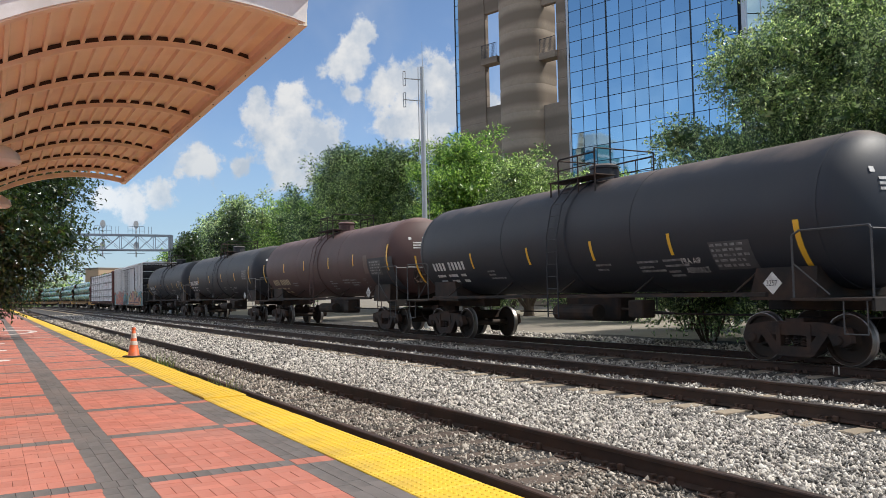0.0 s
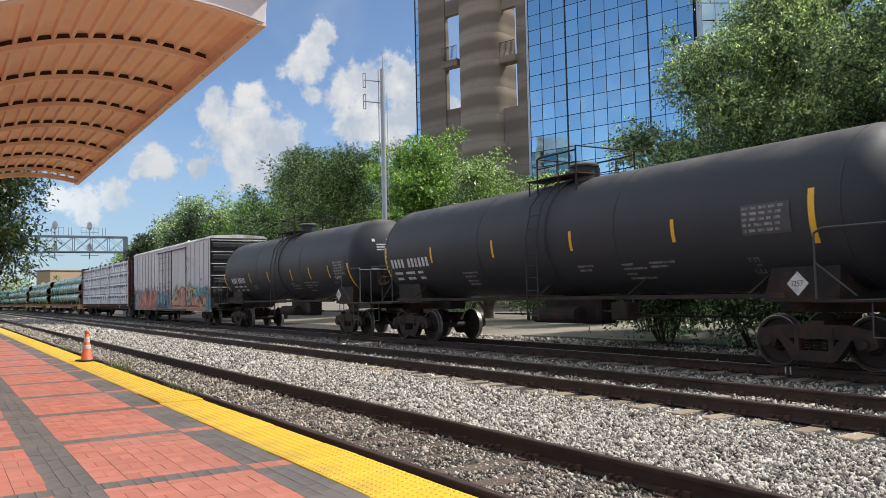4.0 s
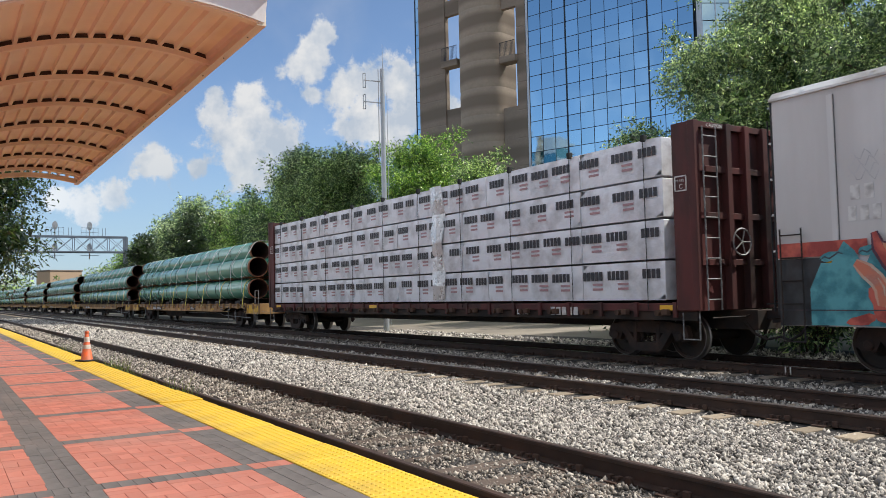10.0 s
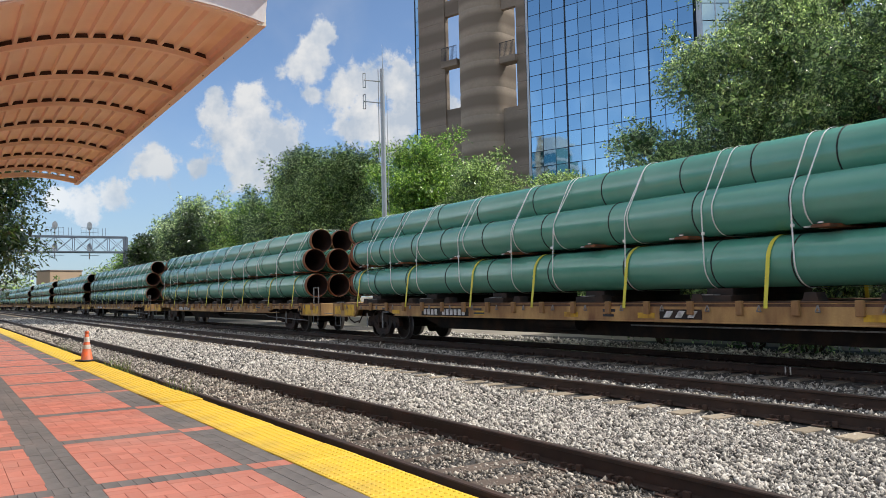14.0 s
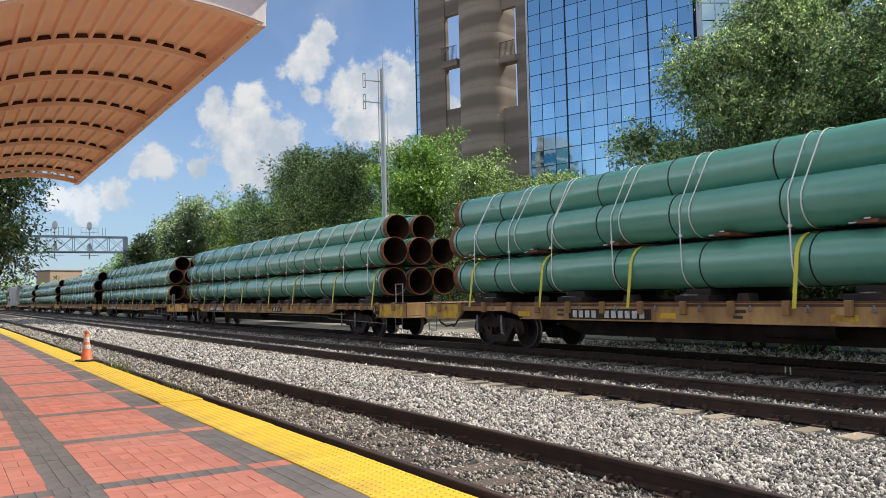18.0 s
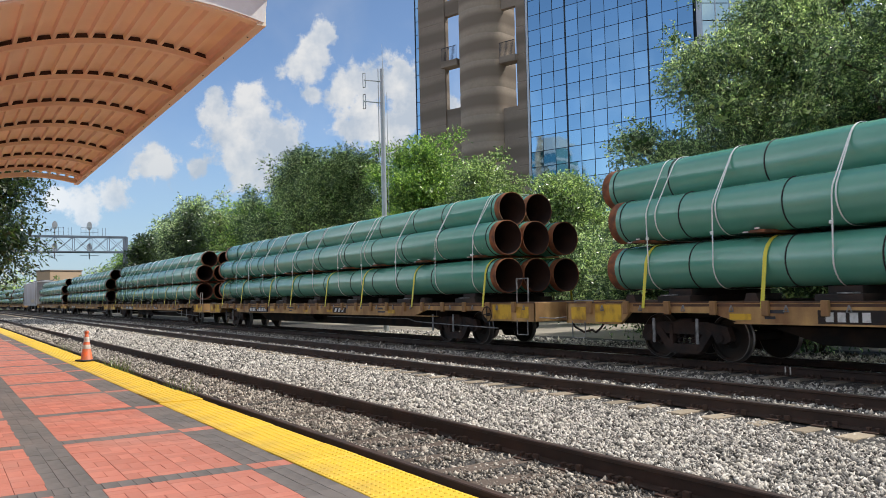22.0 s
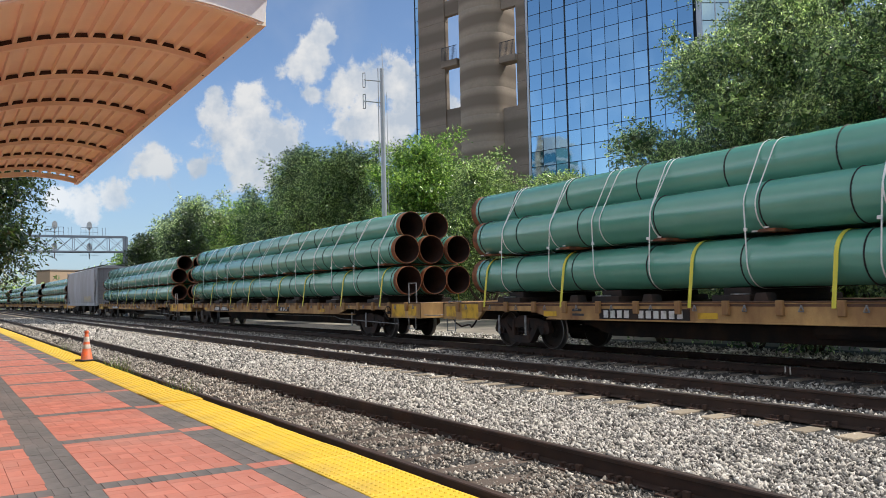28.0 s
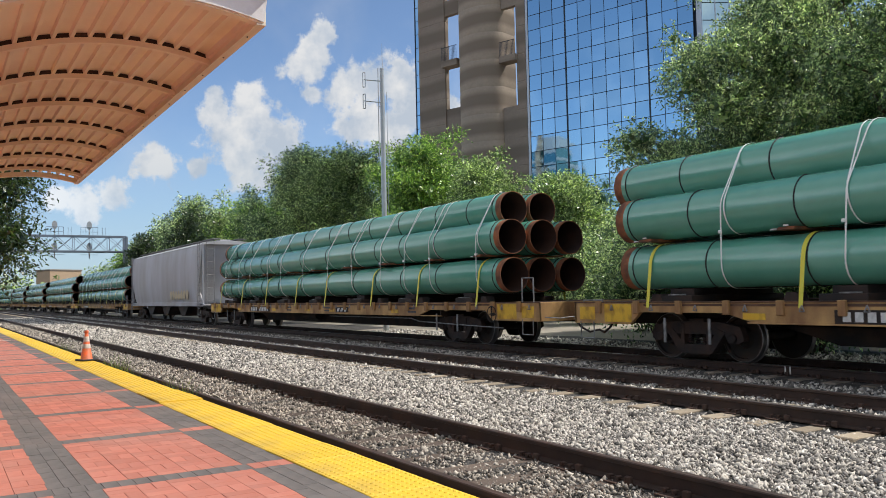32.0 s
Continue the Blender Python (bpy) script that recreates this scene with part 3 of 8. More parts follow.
def make_canopy():
    can = thing("platform_canopy", "curved tan steel canopy with ribbed decking and white fascia", "canopy")
    # ribbed deck: a trapezoid wave across, drawn out along the platform
    g = Geo()
    pts = []
    y = CAN_EAVE - 0.02
    while y > -2.3:
        for dy, up in ((0, 0), (0.036, 0), (0.046, 0.05), (0.158, 0.05)):
            pts.append((y - dy, up))
        y -= 0.168
    for x in (CAN_X0 - 0.01, CAN_X1 + 0.01):
        for y, up in pts:
            g.v.append((x, y, can_z(y) + 0.075 + up))
        for y, up in pts:
            g.v.append((x, y, can_z(y) + 0.085 + up))
    n = len(pts)
    for i in range(n - 1):
        g.f.append((i, i + 1, 2 * n + i + 1, 2 * n + i))
        g.f.append((n + i, 3 * n + i, 3 * n + i + 1, n + i + 1))
    part("deck", g, M["canopy"], can)

    def rib(x, w, h, name, mat, drop=0.0, y0=CAN_EAVE, y1=-2.3):
        r = Geo()
        ys = np.linspace(y0, y1, 33)
        for y in ys:
            z = can_z(y) + 0.075 - drop
            r.v += [(x - w, y, z - h), (x + w, y, z - h), (x + w, y, z), (x - w, y, z)]
        for k in range(32):
            for i in range(4):
                j = (i + 1) % 4
                r.f.append((4 * k + i, 4 * k + j, 4 * k + 4 + j, 4 * k + 4 + i))
        r.f += [(0, 1, 2, 3), (131, 130, 129, 128)]
        return part(name, r, mat, can)

    for i in range(7):
        rib(-8.71 - 1.51 * i, 0.032, 0.055, "purlin", M["canopy"])
        # near-black strip filling the deck flutes, standing in for their shade
        rib(-8.71 - 1.51 * i, 0.02, 0.046, "closure_strip", M["flute_shade"], -0.047)
    rib(CAN_X0 - 0.05, 0.05, 0.09, "edge_beam", M["canopy"])
    rib(CAN_X1 + 0.05, 0.05, 0.09, "edge_beam", M["canopy"])
    # white front fascia, a channel standing over the edge beam
    f = Geo()
    ys = np.linspace(CAN_EAVE, -2.3, 33)
    prof = [(0.0, 0.0), (0.03, 0.0), (0.03, 0.21), (0.10, 0.25), (0.10, 0.285), (-0.12, 0.285), (-0.12, 0.25), (0.0, 0.21)]
    for y in ys:
        for u, z in prof:
            f.v.append((CAN_X0 + u, y + (0.03 * (z > 0.18) if y == CAN_EAVE else 0), can_z(y) + 0.0 + z))
    n = len(prof)
    for k in range(32):
        for i in range(n):
            j = (i + 1) % n
            f.f.append((n * k + i, n * k + j, n * k + n + j, n * k + n + i))
    f.f += [tuple(range(n)), tuple(range(33 * n - 1, 32 * n - 1, -1))]
    part("fascia", f, M["canopy_white"], can, "white painted fascia channel")
    e = Geo().box(CAN_X1, CAN_X0 + 0.02, CAN_EAVE - 0.02, CAN_EAVE + 0.02, can_z(CAN_EAVE) - 0.02, can_z(CAN_EAVE) + 0.125, 0.004)
    e.box(CAN_X1, CAN_X0 + 0.02, CAN_EAVE - 0.065, CAN_EAVE + 0.02, can_z(CAN_EAVE) - 0.028, can_z(CAN_EAVE) - 0.016)
    part("eave_channel", e, M["canopy"], can)
    bolt = Geo().lathe([(0, 0.008), (0.008, 0.008), (0.008, 0)], 8, "Z").mesh("bolt", M["black_paint"])
    for i in range(15):
        part("bolt", bolt, None, can, at=pose(-7.4 - 0.76 * i, CAN_EAVE - 0.03, can_z(CAN_EAVE) - 0.03, 180))
    for x in (-10.4, -15.4):
        c = Geo().rod((x, -2.1, DECK), (x, -2.1, can_z(-2.1) + 0.03), 0.14, 20)
        c.lathe([(DECK, 0.26), (DECK + 0.03, 0.26), (DECK + 0.03, 0.15)], 20, "Z", (x, -2.1, 0))
        part("column", c, M["canopy_white"], can, "white steel column", 40)
    return can


canopy = make_canopy()
copy_thing(canopy, pose(-39.7, 0, 0))


def make_lamps():
    for x in (-12.0, -17.6):
        lamp = thing("pendant_lamp", "round pale lamp hanging under the canopy", "lamp", "pendant lamps under the canopy", at=pose(x, 0.05, 3.2))
        part("shade", Geo().lathe([(0.0, 0.0), (0.0, 0.26), (0.04, 0.3), (0.14, 0.27), (0.22, 0.16), (0.25, 0.05), (0.25, 0.0)], 28, "Z"), M["canopy_white"], lamp, smooth=40)
        part("hanger", Geo().rod((0, 0, 0.24), (0, 0, can_z(0.05) + 0.08 - 3.2), 0.025, 10), M["canopy_white"], lamp)


make_lamps()


def make_marks():
    m = material("paint_white", (0.72, 0.69, 0.64), 0.7, spread=0.15, scale=5, stain=(0.5, 0.3, 0.24), stain_scale=5, stain_amount=0.25)
    for x in (-43.2, -30.3):
        tagged(part("painted_line", Geo().box(x - 0.07, x + 0.07, -2.0, 2.1, DECK - 0.01, DECK + 0.004), m), "white line painted across the platform", "floor marking", kind="structure")
    arc = Geo()
    for k in range(17):
        a = -1.2 + 2.4 * k / 16
        for r in (1.0, 1.16):
            arc.v.append((-36.5 + 2.6 * r * math.sin(a), -0.2 + 1.6 * r * math.cos(a), DECK + 0.004))
    arc.f = [(2 * i, 2 * i + 1, 2 * i + 3, 2 * i + 2) for i in range(16)]
    tagged(part("painted_curve", arc, m), "white curve painted on the platform", "floor marking", kind="structure")
    for x in (-19.3, -23.2, -27.0):
        tagged(part("painted_spot", Geo().lathe([(DECK + 0.004, 0.0), (DECK + 0.004, 0.3), (DECK - 0.01, 0.3)], 20, "Z", (x, 0.08, 0)), m), "white spot painted on the platform", "floor marking", kind="structure")


make_marks()


def make_cone():
    cone = thing("traffic_cone", "faded orange traffic cone with two pale collars on the platform edge", "traffic cone", at=pose(-18.1, 2.62, DECK + 0.014, 0, 0, 20))
    cone.scale = (0.92, 0.92, 0.92)
    part("base", Geo().box(-0.18, 0.18, -0.18, 0.18, 0, 0.035, 0.012), M["rubber"], cone, "black rubber base")
    r = lambda z: 0.125 - 0.095 * (z - 0.035) / 0.6
    def ring(z0, z1, grow=0.0):
        return Geo().lathe([(z0, r(z0) - 0.01), (z0, r(z0) + grow), (z1, r(z1) + grow), (z1, r(z1) - 0.01)], 24, "Z")
    part("cone_body", Geo().lathe([(0.03, 0.14), (0.05, r(0.05)), (0.62, r(0.62)), (0.635, r(0.635) - 0.006), (0.635, 0.018)], 24, "Z"), M["cone_orange"], cone, smooth=40)
    part("reflective_collar", ring(0.27, 0.36, 0.003), M["cone_white"], cone, "dirty white reflective collar", 40)
    part("reflective_collar", ring(0.42, 0.53, 0.003), M["cone_white"], cone, "dirty white reflective collar", 40)
    part("handle_rim", Geo().lathe([(0.6, 0.038), (0.62, 0.045), (0.65, 0.045), (0.665, 0.034), (0.665, 0.02)], 20, "Z"), M["cone_orange"], cone, smooth=40)
    part("ribbon", Geo().add([(0.02, 0, 0.65), (0.02, 0.01, 0.64), (0.08, -0.08, 0.675), (0.15, -0.14, 0.67), (0.16, -0.16, 0.655), (0.08, -0.08, 0.66)],
                             [(0, 1, 5, 2), (2, 5, 4, 3)]), M["black_paint"], cone, "torn black plastic ribbon")


make_cone()


# ---- buildings beyond the trees ----
def glass_material(name, tint, rough=0.03):
    m = bpy.data.materials.new(name)
    m.use_nodes = True
    nt = m.node_tree
    b = nt.nodes["Principled BSDF"]
    b.inputs["Metallic"].default_value = 1.0
    b.inputs["Roughness"].default_value = rough
    info = nt.nodes.new("ShaderNodeObjectInfo")
    ramp = nt.nodes.new("ShaderNodeValToRGB")
    ramp.color_ramp.elements[0].color = (*[c * 0.88 for c in tint], 1)
    ramp.color_ramp.elements[1].color = (*[min(1, c * 1.08) for c in tint], 1)
    nt.links.new(info.outputs["Random"], ramp.inputs["Fac"])
    nt.links.new(ramp.outputs["Color"], b.inputs["Base Color"])
    co = nt.nodes.new("ShaderNodeTexCoord")
    n = nt.nodes.new("ShaderNodeTexNoise")
    n.inputs["Scale"].default_value = 0.7
    nt.links.new(co.outputs["Object"], n.inputs["Vector"])
    bp = nt.nodes.new("ShaderNodeBump")
    bp.inputs["Strength"].default_value, bp.inputs["Distance"].default_value = 0.12, 0.02
    nt.links.new(n.outputs["Fac"], bp.inputs["Height"])
    nt.links.new(bp.outputs["Normal"], b.inputs["Normal"])
    return m


M["mirror_glass"] = glass_material("mirror_glass", (0.47, 0.66, 0.76))


def make_tower():
    """Mirror-glass office tower; its frame runs along the facade, which stands at a slight angle to the tracks."""
    tower = thing("office_tower", "blue mirror-glass office tower with a ribbed concrete stair block", "building", at=pose(-60.04, 47.0, 0, 0, 0, 17.34))
    top = 62.0
    # unseen back cut to a wedge that lets sun onto the stair slot's wall
    core = Geo().add([(u, v, z) for z in (0, top) for u, v in ((0.15, 0.15), (16.7, 0.15), (16.7, 17.5), (0.15, 3.0))], [(3, 2, 1, 0), (4, 5, 6, 7), (0, 1, 5, 4), (2, 3, 7, 6), (3, 0, 4, 7)])
    core.add([(16.7, 0.15, 0), (21.8, 5.2, 0), (21.8, 22, 0), (16.7, 17.5, 0), (16.7, 0.15, top), (21.8, 5.2, top), (21.8, 22, top), (16.7, 17.5, top)],
             [(0, 1, 5, 4), (1, 2, 6, 5), (2, 3, 7, 6), (4, 5, 6, 7)])
    part("core", core, M["mullion"], tower)
    W, H = 1.345, 1.43
    pane_me = Geo().box(-W / 2 + 0.03, W / 2 - 0.03, -0.02, 0.02, -H / 2 + 0.03, H / 2 - 0.03).mesh("pane", M["mirror_glass"])
    rnd = random.Random(4)
    rest = Geo()
    z0 = 0.05
    for i in range(13):
        for k in range(43):
            u, z = 0.13 + W * (i + 0.5), z0 + H * (k + 0.5)
            if u > 16.6:
                continue
            if 6.0 < z < 33.0:
                part("pane", pane_me, None, tower, at=pose(u, 0.0, z, rnd.uniform(-.35, .35), 0, rnd.uniform(-.35, .35)))
            else:
                rest.box(u - W / 2 + 0.03, u + W / 2 - 0.03, -0.02, 0.02, z - H / 2 + 0.03, z + H / 2 - 0.03)
    tagged(part("other_panes", rest, M["mirror_glass"], tower), kind="stuff")
    bars = Geo()
    for i in range(14):
        u = 0.13 + W * i
        if u < 16.8:
            t = 0.075 if i % 6 == 3 else 0.032
            bars.box(u - t / 2, u + t / 2, -0.05 - (t > 0.05) * 0.06, 0.03, 0, top)
    part("upright_mullions", bars, M["mullion"], tower)
    rails = Geo()
    for k in range(44):
        rails.box(0, 16.7, -0.04, 0.03, z0 + H * k - 0.02, z0 + H * k + 0.02)
    part("cross_mullions", rails, M["mullion"], tower)
    part("corner_trim", Geo().box(16.55, 16.95, -0.12, 0.3, 0, top, 0.03), M["mullion_pale"], tower, "pale metal corner trim")
    part("corner_trim", Geo().box(-0.12, 0.12, -0.12, 0.3, 0, top, 0.03), M["mullion_pale"], tower, "pale metal corner trim")
    # the slanting corner wall with pale close-set bars
    d = Vector((5.1, 5.05, 0)).normalized()
    n = Vector((d.y, -d.x, 0))
    g, b = Geo(), Geo()
    for i in range(6):
        for k in range(43):
            a = Vector((16.85, 0.1, z0 + H * k)) + d * (1.18 * i + 0.04) + n * 0.05
            c = a + d * 1.1
            g.add([a, c, c + Vector((0, 0, H - 0.07)), a + Vector((0, 0, H - 0.07))], [(0, 1, 2, 3)])
    tagged(part("other_panes", g, M["mirror_glass"], tower), kind="stuff")
    for i in range(7):
        a = Vector((16.85, 0.1, 0)) + d * (1.18 * i) + n * 0.05
        b.rod(a, a + Vector((0, 0, top)), 0.05, 6)
    part("upright_mullions", b, M["mullion_pale"], tower)
    # concrete stair block: a round shaft between two flat blades, with tall slots and balconies
    shaft = Geo()
    ring = [(-5.63 + 2.66 * math.cos(a), 0.55 + 2.66 * 0.75 * math.sin(a)) for a in np.linspace(math.pi, 2 * math.pi, 25)] + [(-2.97, 2.2), (-4.2, 3.0), (-7.1, 3.0), (-8.29, 2.2)]
    n = len(ring)
    zs, bulge = [], []
    z = 0.0
    while z < top:
        zs += [z, z + 0.25, z + 2.4, z + 2.65]
        bulge += [0.985, 1.0, 1.0, 0.985]
        z += 2.65
    for z, q in zip(zs, bulge):
        for u, v in ring:
            shaft.v.append((-5.63 + (u + 5.63) * q, 0.55 + (v - 0.55) * q, z))
    for k in range(len(zs) - 1):
        for i in range(n):
            j = (i + 1) % n
            shaft.f.append((k * n + i, k * n + j, (k + 1) * n + j, (k + 1) * n + i))
    part("round_shaft", shaft, M["concrete_pale"], tower, "board-marked round concrete shaft", 50)
    for u0, u1, name in ((-13.7, -10.15, "flat_blade"), (-1.2, -0.15, "flat_blade")):
        blade = Geo()
        z = 0.0
        while z < top:
            for dz, q in ((0, 0.03), (0.05, 0), (2.6, 0)):
                blade.v += [(u0 + q, -0.1 + q, z + dz), (u1 - q, -0.1 + q, z + dz), (u1 - q, 0.55, z + dz), (u0 + q, 0.55, z + dz)]
            z += 2.65
        for k in range(len(blade.v) // 4 - 1):
            blade.f += [(4 * k + i, 4 * k + (i + 1) % 4, 4 * k + 4 + (i + 1) % 4, 4 * k + 4 + i) for i in range(4)]
        part(name, blade, M["concrete"], tower, "flat concrete blade")
    for u0, u1, lo in ((-10.3, -8.2, 20.07), (-3.0, -1.1, 19.06)):
        w = Geo().box(u0, u1, 0.05, 0.5, 0, lo, 0.03)
        part("slot_wall", w, M["concrete"], tower)
        for base in (lo + 4.35, lo + 15.2):
            part("slot_slab", Geo().box(u0, u1, -0.55, 0.6, base - 0.15, base + 0.5, 0.03), M["concrete"], tower, "balcony slab across the slot")
            r = Geo()
            for k in range(13):
                u = u0 + 0.1 + (u1 - u0 - 0.2) * k / 12
                r.rod((u, -0.5, base + 0.45), (u, -0.5, base + 1.85), 0.022, 5)
            r.rod((u0 + 0.05, -0.5, base + 1.85), (u1 - 0.05, -0.5, base + 1.85), 0.03, 6)
            part("balcony_rail", r, M["mullion"], tower)
        part("slot_head", Geo().box(u0, u1, 0.0, 0.5, lo + 9.6, lo + 11.2, 0.03), M["concrete"], tower)
        part("slot_head", Geo().box(u0, u1, 0.0, 0.5, lo + 20.5, top, 0.03), M["concrete"], tower)
    g = Geo()
    for k in range(43):
        g.box(-14.25, -13.75, 0.0, 0.06, z0 + H * k + 0.03, z0 + H * (k + 1) - 0.03)
    tagged(part("other_panes", g, M["mirror_glass"], tower), kind="stuff")
    part("blade_frame", Geo().box(-14.3, -14.22, -0.06, 0.2, 0, top).box(-14.25, -13.75, 0.06, 0.2, 0, top), M["mullion"], tower)
    return tower


make_tower()


def make_far_building():
    b = thing("distant_building", "low tan building far off behind the train", "building", at=pose(-318, 37, 0, 0, 0, 25))
    m = material("tan_wall", (0.42, 0.3, 0.2), 0.9, spread=0.08, scale=0.3, grain=3)
    part("wall", Geo().box(-4.2, 4.2, -6, 6, -0.3, 12.2, 0.1), m, b)
    part("roof", Geo().box(-4.4, 4.4, -6.2, 6.2, 12.2, 12.7, 0.05), M["concrete"], b)
    for k in range(3):
        part("window", Geo().box(-3.6 + 3.4 * k, -2.6 + 3.4 * k, -6.03, -5.9, 5.5, 7.5), M["mullion"], b)


make_far_building()


# ---- signal gantry and mast ----
def make_gantry():
    g = thing("signal_gantry", "grey lattice signal bridge across the tracks with two signal heads", "signal gantry", at=pose(-94.0, 0, 0))
    y0, y1, zl, zt = -1.6, 17.5, 6.68, 8.3
    for x in (-0.7, 0.7):
        c = Geo().box(x - 0.06, x + 0.06, y0, y1, zl - 0.08, zl + 0.08, 0.01).box(x - 0.06, x + 0.06, y0, y1, zt - 0.08, zt + 0.08, 0.01)
        part("chord", c, M["gantry"], g)
        n = 11
        br = Geo()
        for k in range(n):
            a, b = y0 + (y1 - y0) * k / n, y0 + (y1 - y0) * (k + 1) / n
            br.rod((x, a, zl), (x, a, zt), 0.035, 6).rod((x, a, zl), (x, b, zt), 0.028, 6).rod((x, b, zl), (x, a, zt), 0.028, 6)
        part("lattice", br, M["gantry"], g)
    part("walkway", Geo().box(-0.7, 0.7, y0, y1, zl - 0.02, zl + 0.02), M["gantry"], g)
    for y in (y0, y1):
        for x in (-0.7, 0.7):
            part("post", Geo().box(x - 0.12, x + 0.12, y - 0.12, y + 0.12, -0.3, zt, 0.01), M["gantry"], g)
        for k in range(4):
            part("brace", Geo().rod((-0.7, y, 0.3 + 1.9 * k), (0.7, y, 2.2 + 1.9 * k), 0.04, 6), M["gantry"], g)
    for y in (10.6, 14.0):
        s = Geo()
        s.box(-0.9, -0.8, y - 0.9, y + 0.9, zt + 0.05, zt + 0.09).box(-0.9, -0.8, y - 0.9, y + 0.9, zl - 0.32, zl - 0.28)
        for dy in (-0.85, -0.35, 0.35, 0.85, 1.3, 1.6):
            s.rod((-0.85, y + dy, zt), (-0.85, y + dy, zt + 1.05), 0.022, 5)
        s.rod((-0.85, y - 0.85, zt + 1.05), (-0.85, y + 0.85, zt + 1.05), 0.022, 5).rod((-0.85, y - 0.85, zt + 0.55), (-0.85, y + 0.85, zt + 0.55), 0.018, 5)
        part("service_cage", s, M["gantry"], g)
        for z in (zt + 1.25, zl + 0.55):
            h = Geo().rod((-0.95, y, z - 1.25), (-0.95, y, z), 0.06, 8)
            h.add([(-0.9, y + 0.27 * math.cos(a) , z + 0.45 * math.sin(a)) for a in np.linspace(0, 5.9, 16)] + [(-0.98, y + 0.27 * math.cos(a), z + 0.45 * math.sin(a)) for a in np.linspace(0, 5.9, 16)],
                  [tuple(range(16)), tuple(range(31, 15, -1))] + [(i, (i + 1) % 16, (i + 1) % 16 + 16, i + 16) for i in range(16)])
            part("signal_head", h, M["galvanised"], g, "oval grey signal head seen from behind")


make_gantry()


def make_mast():
    m = thing("radio_mast", "pale grey steel pole with side antennas behind the train", "mast", at=pose(-33.3, 17.5, -0.25))
    part("pole", Geo().rod((0, 0, 0), (0, 0, 12.15), 0.135, 12, 0.10), M["galvanised"], m, smooth=40)
    part("whip_antenna", Geo().rod((0.05, 0, 12.1), (0.05, 0, 13.3), 0.02, 6, 0.008), M["galvanised"], m)
    c = Geo().pipe([(-0.2, -0.1, 12.2), (-0.2, -0.1, 8.0)], 0.022).pipe([(0.25, 0.1, 11.0), (0.25, 0.1, 0.2)], 0.012)
    for z in (11.6, 10.4, 8.6, 8.1):
        c.rod((-0.22, -0.1, z), (0.0, 0, z), 0.02, 5)
    part("conduit", c, M["galvanised"], m)
    for z in (11.55, 10.55):
        a = Geo().rod((0, 0, z), (-0.45, -0.72, z + 0.1), 0.025, 6)
        for dx in (-0.03, 0.05):
            a.rod((-0.45 + dx, -0.72 + dx, z - 0.25), (-0.45 + dx, -0.72 + dx, z + 0.42), 0.02, 6)
        for zz in (z - 0.25, z + 0.42):
            a.rod((-0.48, -0.75, zz), (-0.40, -0.67, zz), 0.02, 6)
        part("side_antenna", a, M["galvanised"], m)


make_mast()


# ---- trees ----
def leaf_cloud(rng, clumps, n, size, flat=0.8):
    """Leaves on twigs that stand out of round clumps (x, y, z, r): slender blades along each twig, the twigs drooping at their ends."""
    c = np.array(clumps)
    w = c[:, 3] ** 2
    per = 8
    m = n // per
    pick = rng.choice(len(c), m, p=w / w.sum())
    d = rng.normal(size=(m, 3))
    d[:, 2] += 0.25
    d /= np.linalg.norm(d, axis=1)[:, None]
    root = c[pick, :3] + d * (c[pick, 3] * (0.45 + 0.5 * rng.random(m) ** 0.7))[:, None] * np.array([1, 1, flat])
    way = d + rng.normal(0, 0.55, (m, 3))
    way /= np.linalg.norm(way, axis=1)[:, None]
    u = np.tile((np.arange(per) + 0.5) / per, m)
    root, way = np.repeat(root, per, 0), np.repeat(way, per, 0)
    reach = size * np.repeat(rng.uniform(2.6, 5.2, m), per)
    n = m * per
    p = root + way * (u * reach)[:, None]
    p[:, 2] -= 0.3 * reach * u * u
    a = way * 0.8 + rng.normal(0, 0.75, (n, 3))
    a[:, 2] -= 0.3
    a /= np.linalg.norm(a, axis=1)[:, None]
    b = np.cross(a, rng.normal(size=(n, 3)))
    b /= np.linalg.norm(b, axis=1)[:, None]
    s = size * rng.uniform(0.7, 1.4, n)[:, None]
    mid = p + a * s * 0.42
    leaves = np.stack([mid + b * s * 0.27, p + a * s * 1.1, mid - b * s * 0.27 - a * s * 0.35], 1).reshape(-1, 3)
    # dense inner foliage that closes the heart of each clump
    m = n // 9
    pick = rng.choice(len(c), m, p=w / w.sum())
    d = rng.normal(size=(m, 3))
    d /= np.linalg.norm(d, axis=1)[:, None]
    p = c[pick, :3] + d * (c[pick, 3] * 0.6 * rng.random(m) ** 0.5)[:, None] * np.array([1, 1, flat])
    s = np.minimum(size * 2.4, c[pick, 3] * 0.5)[:, None]
    q = rng.normal(size=(m, 3, 3))
    q /= np.linalg.norm(q, axis=2)[:, :, None]
    return np.concatenate([leaves, (p[:, None, :] + q * s[:, None, :] * 0.6).reshape(-1, 3)])


